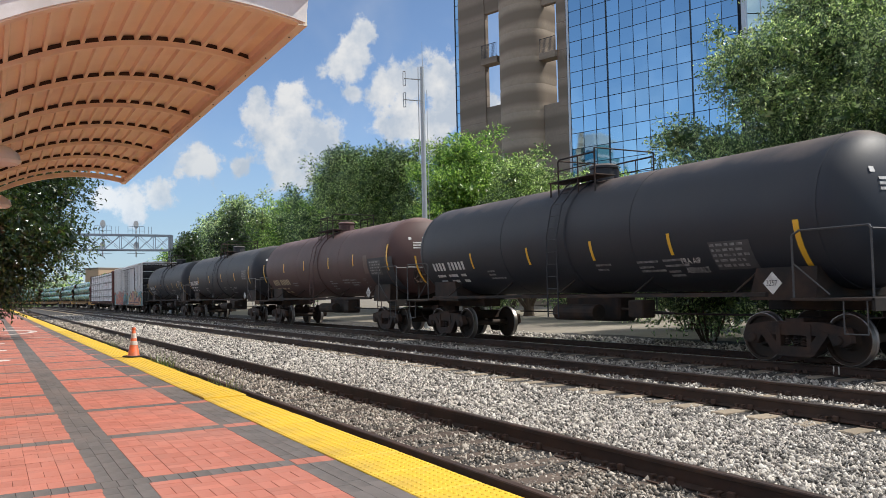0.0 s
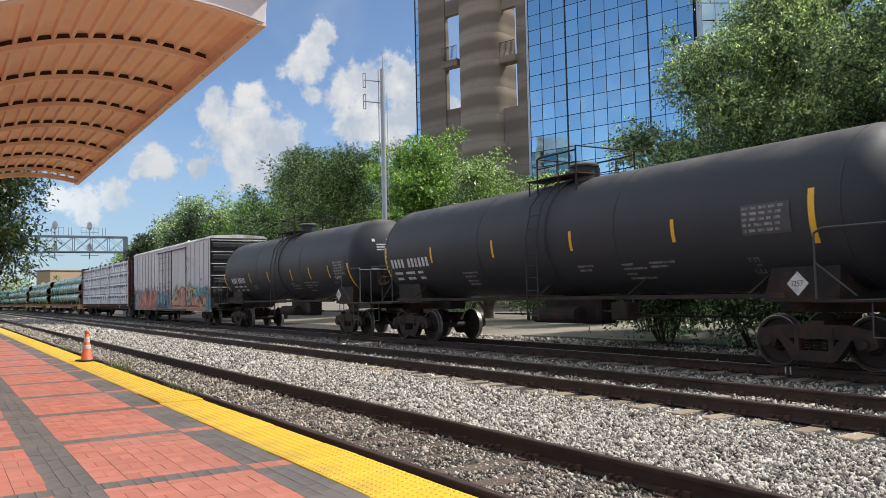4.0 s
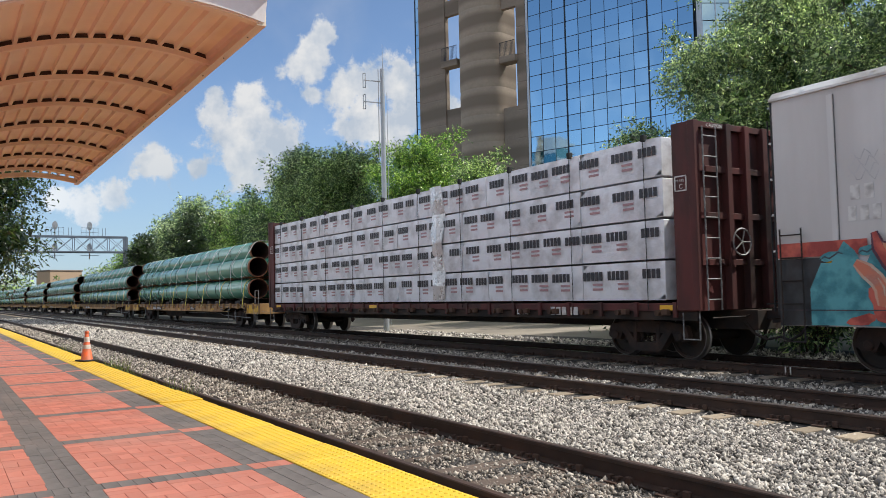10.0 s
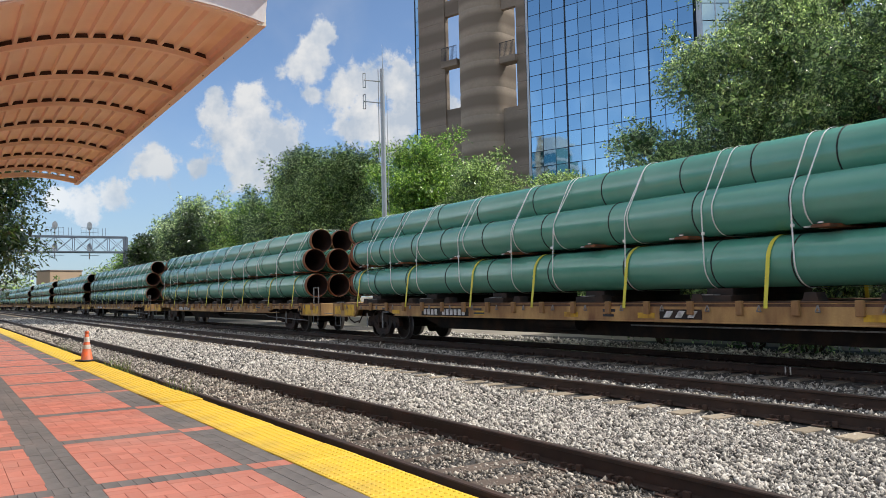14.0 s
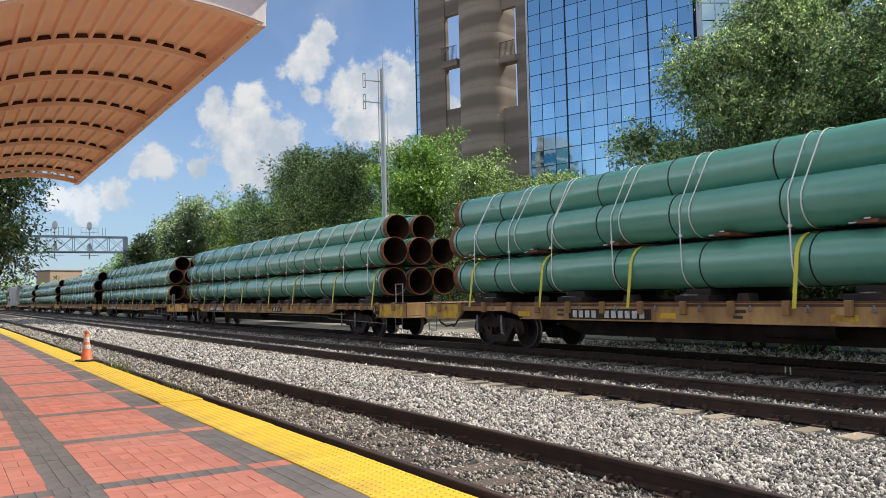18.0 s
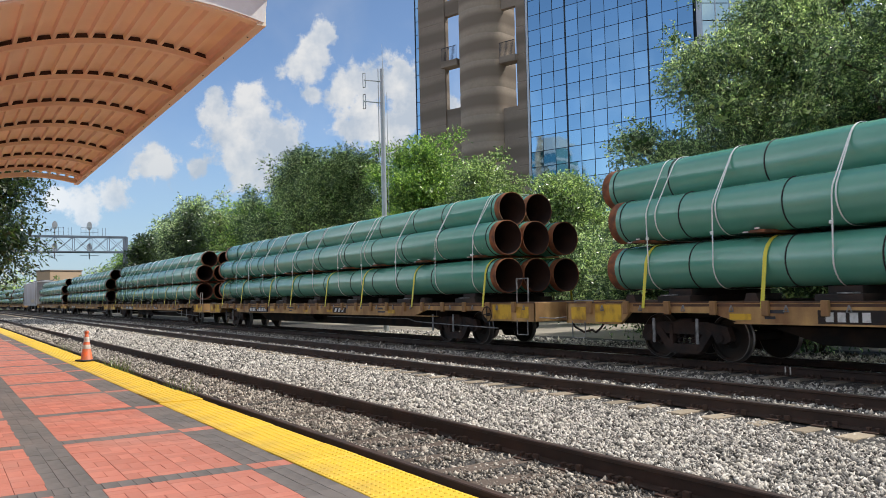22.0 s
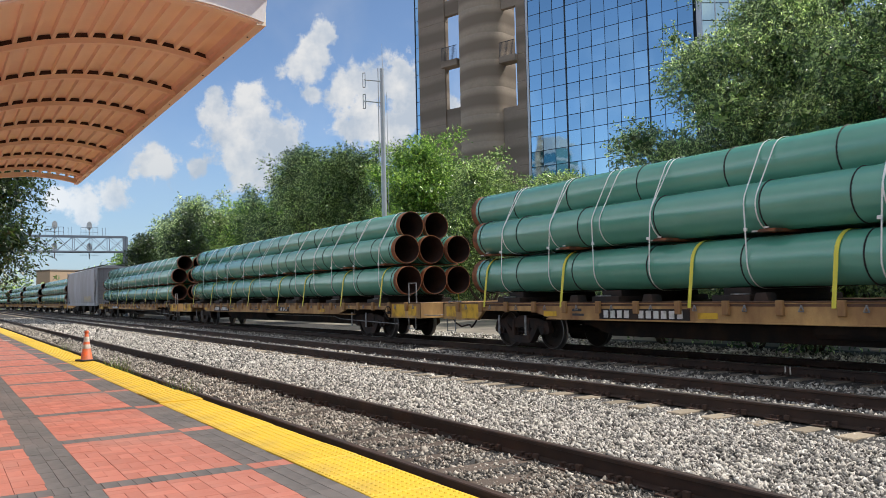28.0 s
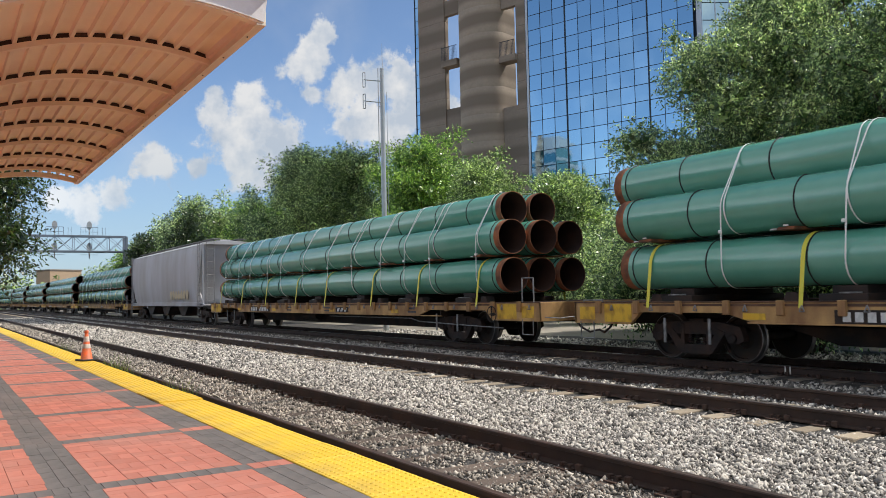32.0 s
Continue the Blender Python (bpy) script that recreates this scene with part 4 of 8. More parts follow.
def make_tree(x, y, height, width, mat, seed, n=14000, leaf=0.2, low=0.25, label="leafy green broadleaf tree beyond the tracks", name="tree", ground=-0.2, group="trees beyond the tracks", clump=0.16, taper=0.35, heaps=46):
    rng = np.random.default_rng(seed)
    rnd = random.Random(seed)
    tree = thing(name, label, "tree" if name == "tree" else "bush", group, at=pose(x, y, ground))
    ch = height * (1 - low)
    cz = height * low + ch / 2
    clumps = []
    for k in range(heaps):
        d = rng.normal(size=3)
        d /= np.linalg.norm(d)
        q = rng.random() ** 0.4
        wid = width / 2 * (1 - taper * max(0, d[2])) * (0.86 + 0.28 * math.sin(3 * math.atan2(d[1], d[0]) + seed))
        r = clump * width * rng.uniform(0.55, 1.15)
        clumps.append((d[0] * q * (wid - r * 0.7), d[1] * q * (wid - r * 0.7), cz + d[2] * q * (ch / 2 - r * 0.6), r))
    for k in range(16):
        a = rng.uniform(0, 6.28)
        q = rng.uniform(0.75, 1.08)
        d2 = rng.uniform(-0.5, 1.0)
        r = clump * width * rng.uniform(0.25, 0.5)
        s = math.sqrt(max(0, 1 - d2 * d2))
        clumps.append((math.cos(a) * s * q * width / 2, math.sin(a) * s * q * width / 2, cz + d2 * q * ch / 2, r))
    if name == "tree":
        tr = Geo()
        lean = (rnd.uniform(-.4, .4), rnd.uniform(-.4, .4))
        r0 = 0.028 * height
        pts = [(0, 0, -0.2, r0 * 1.3), (0, 0, 0.4, r0), (lean[0] * 0.4, lean[1] * 0.4, height * 0.35, r0 * 0.8), (lean[0], lean[1], height * 0.6, r0 * 0.5), (lean[0] * 1.2, lean[1] * 1.2, height * 0.85, r0 * 0.2)]
        for p, q in zip(pts, pts[1:]):
            tr.rod(p[:3], q[:3], p[3], 10, q[3], False)
        part("trunk", tr, M["bark"], tree, smooth=60)
        lb = Geo()
        for c in clumps[:26]:
            s = rnd.choice(pts[1:4])
            a, b = Vector(s[:3]), Vector(c[:3])
            m = (a + b) / 2 + Vector((0, 0, -0.15 * (b - a).length * 0.5))
            lb.rod(a, m, s[3] * 0.42, 6, s[3] * 0.25, False).rod(m, b, s[3] * 0.25, 5, 0.012, False)
            for _ in range(3):
                e = b + Vector([rnd.uniform(-1, 1) * c[3] for _ in range(3)])
                lb.rod(b, e, 0.018, 4, 0.006, False)
        part("bough", lb, M["bark"], tree)
    else:
        st = Geo()
        for k in range(7):
            a = rnd.uniform(0, 6.28)
            st.rod((0.15 * math.cos(a), 0.15 * math.sin(a), -0.1), (0.3 * width * math.cos(a), 0.3 * width * math.sin(a), height * rnd.uniform(0.45, 0.8)), 0.035, 5, 0.012, False)
        part("stem", st, M["bark"], tree)
    part("crown", cards_mesh("crown", leaf_cloud(rng, clumps, n, leaf), mat, 3), None, tree)
    return tree


def make_trees():
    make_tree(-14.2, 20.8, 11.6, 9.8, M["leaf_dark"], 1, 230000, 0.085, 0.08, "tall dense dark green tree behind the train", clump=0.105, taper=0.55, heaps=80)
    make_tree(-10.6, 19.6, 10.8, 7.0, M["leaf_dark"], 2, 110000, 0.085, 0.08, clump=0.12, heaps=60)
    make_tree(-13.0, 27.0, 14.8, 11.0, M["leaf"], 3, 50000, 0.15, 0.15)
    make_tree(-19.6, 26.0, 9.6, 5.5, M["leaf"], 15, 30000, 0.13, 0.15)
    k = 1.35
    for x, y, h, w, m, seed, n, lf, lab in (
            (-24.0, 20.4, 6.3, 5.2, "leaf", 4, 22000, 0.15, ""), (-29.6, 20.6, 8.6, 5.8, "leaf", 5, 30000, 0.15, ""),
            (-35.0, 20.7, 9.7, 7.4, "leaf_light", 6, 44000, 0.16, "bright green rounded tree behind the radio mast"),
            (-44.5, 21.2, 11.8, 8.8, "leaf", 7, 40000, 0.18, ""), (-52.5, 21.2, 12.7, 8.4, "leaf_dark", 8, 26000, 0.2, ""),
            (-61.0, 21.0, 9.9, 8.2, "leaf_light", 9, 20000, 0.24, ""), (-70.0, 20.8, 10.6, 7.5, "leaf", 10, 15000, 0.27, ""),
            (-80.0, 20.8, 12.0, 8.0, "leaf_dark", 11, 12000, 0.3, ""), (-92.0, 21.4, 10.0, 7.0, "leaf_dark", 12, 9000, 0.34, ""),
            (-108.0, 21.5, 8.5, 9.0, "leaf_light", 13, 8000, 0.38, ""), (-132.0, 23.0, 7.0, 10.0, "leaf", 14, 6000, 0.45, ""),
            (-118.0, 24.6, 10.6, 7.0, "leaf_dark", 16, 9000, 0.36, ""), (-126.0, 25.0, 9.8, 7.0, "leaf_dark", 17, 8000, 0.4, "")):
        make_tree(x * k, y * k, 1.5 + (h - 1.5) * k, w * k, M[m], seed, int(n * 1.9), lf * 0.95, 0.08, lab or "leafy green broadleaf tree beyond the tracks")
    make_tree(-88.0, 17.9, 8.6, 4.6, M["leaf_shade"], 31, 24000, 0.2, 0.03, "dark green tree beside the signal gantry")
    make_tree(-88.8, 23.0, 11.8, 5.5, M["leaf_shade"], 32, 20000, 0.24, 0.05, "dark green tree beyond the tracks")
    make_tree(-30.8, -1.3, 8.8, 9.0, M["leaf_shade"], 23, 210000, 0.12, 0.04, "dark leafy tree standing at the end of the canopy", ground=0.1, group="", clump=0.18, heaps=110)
    for i, (bx, by, h, w) in enumerate(((-12.5, 18.4, 3.4, 4.2), (-17.5, 18.6, 3.6, 4.5), (-22.5, 23.0, 4.6, 4.6), (-28.5, 25.5, 4.6, 5.0), (-35.0, 27.0, 4.6, 5.0), (-42.0, 27.5, 4.6, 5.5), (-6.5, 18.0, 3.5, 4.5), (-19.3, 20.6, 6.2, 4.6), (-14.6, 19.0, 5.0, 5.0), (-9.6, 18.6, 4.2, 4.4))):
        make_tree(bx, by, h, w, M["leaf_dark"], 40 + i, 14000, 0.12, 0.0, "dark undergrowth bush behind the train", "bush", group="undergrowth bushes", clump=0.2)
    rng = np.random.default_rng(77)
    far = []
    for k in range(90):
        q = rng.uniform(-420, -230)
        far.append((q, rng.uniform(-180, 60), rng.uniform(0, 6), rng.uniform(4, 7)))
    tagged(new("distant_woods", cards_mesh("distant_woods", leaf_cloud(rng, far, 26000, 1.2), M["leaf"], 3)), "far line of green trees on the horizon", "woods", kind="stuff")


make_trees()


def make_weeds():
    rng = np.random.default_rng(5)
    for k, (x, y, n, h) in enumerate(((-16.6, 2.93, 110, 0.1), (-15.7, 2.93, 70, 0.02), (-12.2, 2.92, 60, 0.03), (-11.7, 2.93, 30, 0.0), (-24.5, 2.95, 70, 0.06))):
        p = np.stack([x + rng.normal(0, 0.28, n), y + rng.normal(0, 0.06, n), np.full(n, -0.2)], 1)
        a = np.stack([rng.normal(0, 0.35, n), rng.normal(0, 0.3, n), np.ones(n)], 1)
        hh = (h + 0.42) * rng.uniform(0.6, 1.15, n)[:, None]
        b = np.stack([rng.normal(size=n), rng.normal(size=n), np.zeros(n)], 1)
        b /= np.linalg.norm(b, axis=1)[:, None]
        v = np.stack([p - b * 0.006, p + b * 0.006, p + a * hh + b * 0.002, p + a * hh - b * 0.002], 1).reshape(-1, 3)
        tagged(new("weed_tuft", cards_mesh("weed_tuft", v, M["grass"])), "tuft of green weeds growing at the platform edge", "weeds", "weed tufts at the platform edge")


make_weeds()


def make_city_block():
    """A teal office block across the street behind the platform; it shows in the tower's mirror glass."""
    b = thing("teal_office_block", "teal glass office block that shows in the tower's mirrored windows", "building", at=pose(-103, -112, 0, 0, 0, 17))
    m = glass_material("teal_glass", (0.16, 0.36, 0.40), 0.12)
    for k in range(12):
        w = 6.2 - 0.9 * (k > 9)
        part("storey", Geo().box(-w, w, -5, 5, 3.6 * k, 3.6 * k + 2.7, 0.05), m, b)
        part("floor_band", Geo().box(-w - 0.15, w + 0.15, -5.15, 5.15, 3.6 * k + 2.7, 3.6 * k + 3.6, 0.05), M["mullion_pale"], b)
    part("spire", Geo().box(-2.6, -1.2, 5.4, 6.6, 0, 49.0, 0.1).box(-2.2, -1.6, 5.7, 6.3, 49.0, 52.5, 0.05), M["concrete_pale"], b, "slim tan concrete spire")
    part("roof_crown", Geo().box(-4.4, 3.4, -4, 4, 43.2, 46.5, 0.1), M["mullion_pale"], b)


make_city_block()


# ---- the freight train ----
def paint(name, colour, rust=(0.12, 0.06, 0.035), amount=0.15, rough=0.5, scale=1.2, streak=4.0, spread=0.14, spec=0.4, edge=0.12):
    return material(name, colour, rough, 0.0, spread=spread, scale=1.6, grain=45, bump=0.08, stain=rust, stain_scale=scale, stain_amount=amount, streak=streak, spec=spec, stain_edge=edge)


T = {
    "tank_black": paint("tank_black", (0.023, 0.028, 0.039), (0.036, 0.038, 0.044), 0.3, 0.55, 0.7, 3.0, edge=0.3),
    "tank_grey": paint("tank_grey", (0.03, 0.034, 0.043), (0.045, 0.045, 0.049), 0.3, 0.58, 0.7, 3.0, edge=0.3),
    "tank_brown": paint("tank_brown", (0.122, 0.068, 0.064), (0.08, 0.05, 0.047), 0.4, 0.6, 0.8, 3.0, edge=0.3),
    "under": paint("under", (0.022, 0.019, 0.018), (0.06, 0.035, 0.025), 0.25, 0.8, 2.0, 1.0),
    "truck_iron": paint("truck_iron", (0.026, 0.021, 0.02), (0.065, 0.036, 0.026), 0.4, 0.8, 3.0, 1.0),
    "wheel_iron": paint("wheel_iron", (0.03, 0.024, 0.021), (0.05, 0.03, 0.02), 0.3, 0.75, 3.0, 1.0),
    "tread": material("tread", (0.3, 0.28, 0.27), 0.42, 0.9, spread=0.1),
    "reflector": material("reflector", (0.85, 0.48, 0.04), 0.4, spread=0.08, grain=200),
    "white_mark": material("white_mark", (0.72, 0.72, 0.7), 0.6, spread=0.12, grain=90, stain=(0.4, 0.39, 0.38), stain_scale=6, stain_amount=0.2),
    "panel": material("panel", (0.075, 0.075, 0.078), 0.6, spread=0.3, grain=60),
    "panel_brown": material("panel_brown", (0.15, 0.105, 0.092), 0.65, spread=0.2, grain=60),
    "grey_mark": material("grey_mark", (0.3, 0.3, 0.3), 0.6, spread=0.2, grain=90, stain=(0.12, 0.12, 0.12), stain_scale=9, stain_amount=0.3),
    "tan_mark": material("tan_mark", (0.5, 0.42, 0.27), 0.6, spread=0.12, grain=90),
    "box_grey": paint("box_grey", (0.70, 0.70, 0.695), (0.55, 0.54, 0.53), 0.35, 0.6, 1.0, 6.0, 0.1, 0.3, 0.2),
    "box_roof": paint("box_roof", (0.74, 0.74, 0.73), (0.36, 0.33, 0.3), 0.3, 0.55, 1.0, 1.0),
    "box_end": paint("box_end", (0.02, 0.02, 0.022), (0.05, 0.045, 0.04), 0.2, 0.6, 1.5, 4.0),
    "beam_red": paint("beam_red", (0.115, 0.03, 0.028), (0.045, 0.022, 0.02), 0.3, 0.7, 1.6, 3.0),
    "wrap": material("wrap", (0.84, 0.86, 0.91), 0.45, spread=0.07, scale=2.2, grain=7, bump=0.5, depth=0.03, stain=(0.5, 0.5, 0.52), stain_scale=1.8, stain_amount=0.12),
    "wrap_silver": material("wrap_silver", (0.6, 0.6, 0.62), 0.3, 0.5, spread=0.1, grain=9, bump=0.6, depth=0.03),
    "print_dark": material("print_dark", (0.035, 0.035, 0.045), 0.5, spread=0.1),
    "print_pink": material("print_pink", (0.42, 0.25, 0.27), 0.5, spread=0.1),
    "pipe_green": material("pipe_green", (0.09, 0.335, 0.24), 0.2, spread=0.06, scale=1.2, grain=5, bump=0.0, stain=(0.14, 0.375, 0.285), stain_scale=0.6, stain_amount=0.3, stain_edge=0.25, spec=0.8),
    "pipe_rust": material("pipe_rust", (0.30, 0.105, 0.04), 0.85, spread=0.35, scale=7, grain=60, bump=0.3, stain=(0.13, 0.055, 0.03), stain_scale=4, stain_amount=0.35),
    # rust of the bore, with the hollow's shade put into its colour
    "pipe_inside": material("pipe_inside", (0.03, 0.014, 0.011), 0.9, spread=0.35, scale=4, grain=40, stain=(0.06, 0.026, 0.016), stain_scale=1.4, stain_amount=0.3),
    "rope": material("rope", (0.012, 0.014, 0.013), 0.8, spread=0.3),
    "strap_white": material("strap_white", (0.88, 0.89, 0.86), 0.5, spread=0.1, grain=90),
    "strap_yellow": material("strap_yellow", (0.72, 0.66, 0.07), 0.55, spread=0.12, grain=120),
    "flat_yellow": paint("flat_yellow", (0.60, 0.37, 0.15), (0.20, 0.095, 0.05), 0.34, 0.7, 2.2, 2.5, 0.2, 0.3, 0.2),
    "flat_bright": paint("flat_bright", (0.76, 0.46, 0.04), (0.3, 0.14, 0.04), 0.2, 0.6, 4.0, 1.5),
    "flat_rust": paint("flat_rust", (0.16, 0.085, 0.05), (0.07, 0.04, 0.03), 0.35, 0.85, 2.0, 1.0, 0.25),
    "hopper_grey": paint("hopper_grey", (0.46, 0.47, 0.5), (0.35, 0.33, 0.32), 0.3, 0.6, 0.8, 5.0, 0.1, 0.3, 0.2),
}


def dusty_sheen_top(m, dust):
    """Dry dust settled along the crown of a tank, in uneven patches, paled to paint in the sky's sheen."""
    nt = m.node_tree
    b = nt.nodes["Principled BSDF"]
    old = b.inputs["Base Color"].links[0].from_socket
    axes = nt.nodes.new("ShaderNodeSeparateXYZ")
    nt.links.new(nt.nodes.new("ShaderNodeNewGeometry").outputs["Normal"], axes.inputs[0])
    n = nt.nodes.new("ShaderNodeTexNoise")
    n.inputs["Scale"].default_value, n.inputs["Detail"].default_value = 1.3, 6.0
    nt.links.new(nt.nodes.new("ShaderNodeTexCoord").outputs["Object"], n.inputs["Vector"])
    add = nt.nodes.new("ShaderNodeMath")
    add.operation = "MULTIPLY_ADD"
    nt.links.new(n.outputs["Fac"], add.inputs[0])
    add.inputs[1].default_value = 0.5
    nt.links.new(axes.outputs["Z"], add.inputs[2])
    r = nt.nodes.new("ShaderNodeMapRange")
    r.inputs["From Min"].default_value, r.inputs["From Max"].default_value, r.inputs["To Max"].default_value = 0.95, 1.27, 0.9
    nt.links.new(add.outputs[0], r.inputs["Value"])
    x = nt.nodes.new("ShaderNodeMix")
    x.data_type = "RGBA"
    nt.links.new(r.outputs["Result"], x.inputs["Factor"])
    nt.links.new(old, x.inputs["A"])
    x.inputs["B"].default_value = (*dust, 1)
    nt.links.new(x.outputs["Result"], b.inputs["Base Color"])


dusty_sheen_top(T["tank_black"], (0.2, 0.155, 0.135))
dusty_sheen_top(T["tank_grey"], (0.17, 0.15, 0.135))
dusty_sheen_top(T["tank_brown"], (0.27, 0.18, 0.16))


def text_mesh(words, size, mat, place, gap=1.0):
    """Flat lettering turned into a mesh; place maps (u, v) of the text to a point on the surface it is painted on."""
    cu = bpy.data.curves.new("lettering", "FONT")
    cu.body, cu.size, cu.space_character, cu.resolution_u = words, size, gap, 3
    ob = bpy.data.objects.new("lettering", cu)
    me = bpy.data.meshes.new_from_object(ob)
    bpy.data.objects.remove(ob)
    bpy.data.curves.remove(cu)
    for v in me.vertices:
        v.co = place(v.co.x, v.co.y)
    me.materials.clear()
    me.materials.append(mat)
    return me


def make_truck_forms():
    side = Geo()
    side.prism([(-1.12, 0.50), (-1.05, 0.68), (-0.55, 0.76), (0.55, 0.76), (1.05, 0.68), (1.12, 0.50), (1.12, 0.42), (1.0, 0.36), (0.78, 0.36),
                (0.70, 0.52), (-0.70, 0.52), (-0.78, 0.36), (-1.0, 0.36), (-1.12, 0.42)], -0.07, 0.07)
    side.prism([(-0.72, 0.56), (-0.56, 0.62), (-0.30, 0.32), (0.30, 0.32), (0.56, 0.62), (0.72, 0.56), (0.42, 0.18), (0.34, 0.14), (-0.34, 0.14), (-0.42, 0.18)], -0.085, 0.085)
    for s in (-1, 1):
        side.box(s * 0.32 - 0.05, s * 0.32 + 0.05, -0.09, 0.09, 0.2, 0.72, 0.012)
        side.lathe([(-0.115, 0), (-0.115, 0.07), (-0.10, 0.085), (0.06, 0.095), (0.08, 0.13), (0.09, 0)], 14, "Y", (s * 0.89, 0, 0.457))
    for k in (-0.17, 0.0, 0.17):
        for i in range(5):
            side.lathe([(-0.02, 0.035), (0, 0.06), (0.02, 0.035)], 8, "Z", (k, 0, 0.36 + 0.045 * i))
    side_me = side.mesh("side_frame", T["truck_iron"], 35)
    bol = Geo().box(-0.2, 0.2, -1.05, 1.05, 0.56, 0.82, 0.02)
    bol.lathe([(0.8, 0.2), (0.92, 0.2), (0.92, 0)], 16, "Z")
    for s in (-1, 1):
        bol.box(s * 0.45 - 0.03, s * 0.45 + 0.03, -0.9, 0.9, 0.42, 0.52, 0.01)
        for y in (-0.75, 0.75):
            bol.box(s * 0.43 - 0.05, s * 0.43 + 0.05, y - 0.09, y + 0.09, 0.33, 0.58, 0.012)
    bol_me = bol.mesh("truck", T["truck_iron"])
    w = Geo()
    w.rod((0, -1.02, 0), (0, 1.02, 0), 0.085, 16)
    for s in (-1, 1):
        w.lathe([(s * 0.655, 0.12), (s * 0.66, 0.46), (s * 0.672, 0.483), (s * 0.69, 0.483), (s * 0.705, 0.462), (s * 0.80, 0.455), (s * 0.805, 0.44), (s * 0.80, 0.395),
                 (s * 0.735, 0.385), (s * 0.72, 0.20), (s * 0.80, 0.15), (s * 0.80, 0.08)], 26, "Y")
        for k in range(3):
            a = k * 2.094
            w.rod((0.055 * math.cos(a), s * 1.02, 0.055 * math.sin(a)), (0.055 * math.cos(a), s * 1.045, 0.055 * math.sin(a)), 0.016, 6)
    wheel_me = w.mesh("wheelset", T["wheel_iron"], 35)
    wheel_me.materials.append(T["tread"])
    for p in wheel_me.polygons:
        r = math.hypot(p.center.x, p.center.z)
        if r > 0.425:
            p.material_index = 1
    return side_me, bol_me, wheel_me


SIDE_FRAME, BOLSTER, WHEELSET = make_truck_forms()
WHEELS, CARS = [], []


def add_trucks(car, at):
    for x in at:
        truck = part("truck", BOLSTER, None, car, at=pose(x, 0, 0))
        for y in (-1.0, 1.0):
            part("side_frame", SIDE_FRAME, None, truck, at=pose(0, y, 0))
        for dx in (-0.89, 0.89):
            w = part("wheelset", WHEELSET, None, truck, at=pose(dx, 0, 0.457))
            WHEELS.append((w, dx))


def add_couplers(car, half, z=0.88):
    for s in (-1, 1):
        g = Geo().box(min(s * (half - 1.2), s * (half - 0.2)), max(s * (half - 1.2), s * (half - 0.2)), -0.08, 0.08, z - 0.09, z + 0.09, 0.015)
        g.prism([(s * (half - 0.22), z - 0.15), (s * (half - 0.02), z - 0.13), (s * (half + 0.05), z - 0.09), (s * (half + 0.05), z + 0.09), (s * (half - 0.02), z + 0.13), (s * (half - 0.22), z + 0.15)], -0.16 if s > 0 else -0.05, 0.05 if s > 0 else 0.16)
        part("coupler", g, T["truck_iron"], car)
        h = Geo().pipe([(s * (half - 0.7), -0.35, z - 0.12), (s * (half - 0.5), -0.36, z - 0.34), (s * (half - 0.25), -0.3, z - 0.46), (s * half, -0.22, z - 0.4)], 0.025)
        h.pipe([(s * (half - 0.62), -1.35, z - 0.02), (s * (half - 0.62), -0.4, z - 0.02), (s * (half - 0.45), -0.15, z + 0.12)], 0.014)
        part("brake_hose", h, T["under"], car)


def sill_step(g, x, y, z, w=0.42, drop=0.5):
    g.pipe([(x - w / 2, y, z), (x - w / 2, y, z - drop), (x + w / 2, y, z - drop), (x + w / 2, y, z)], 0.014)


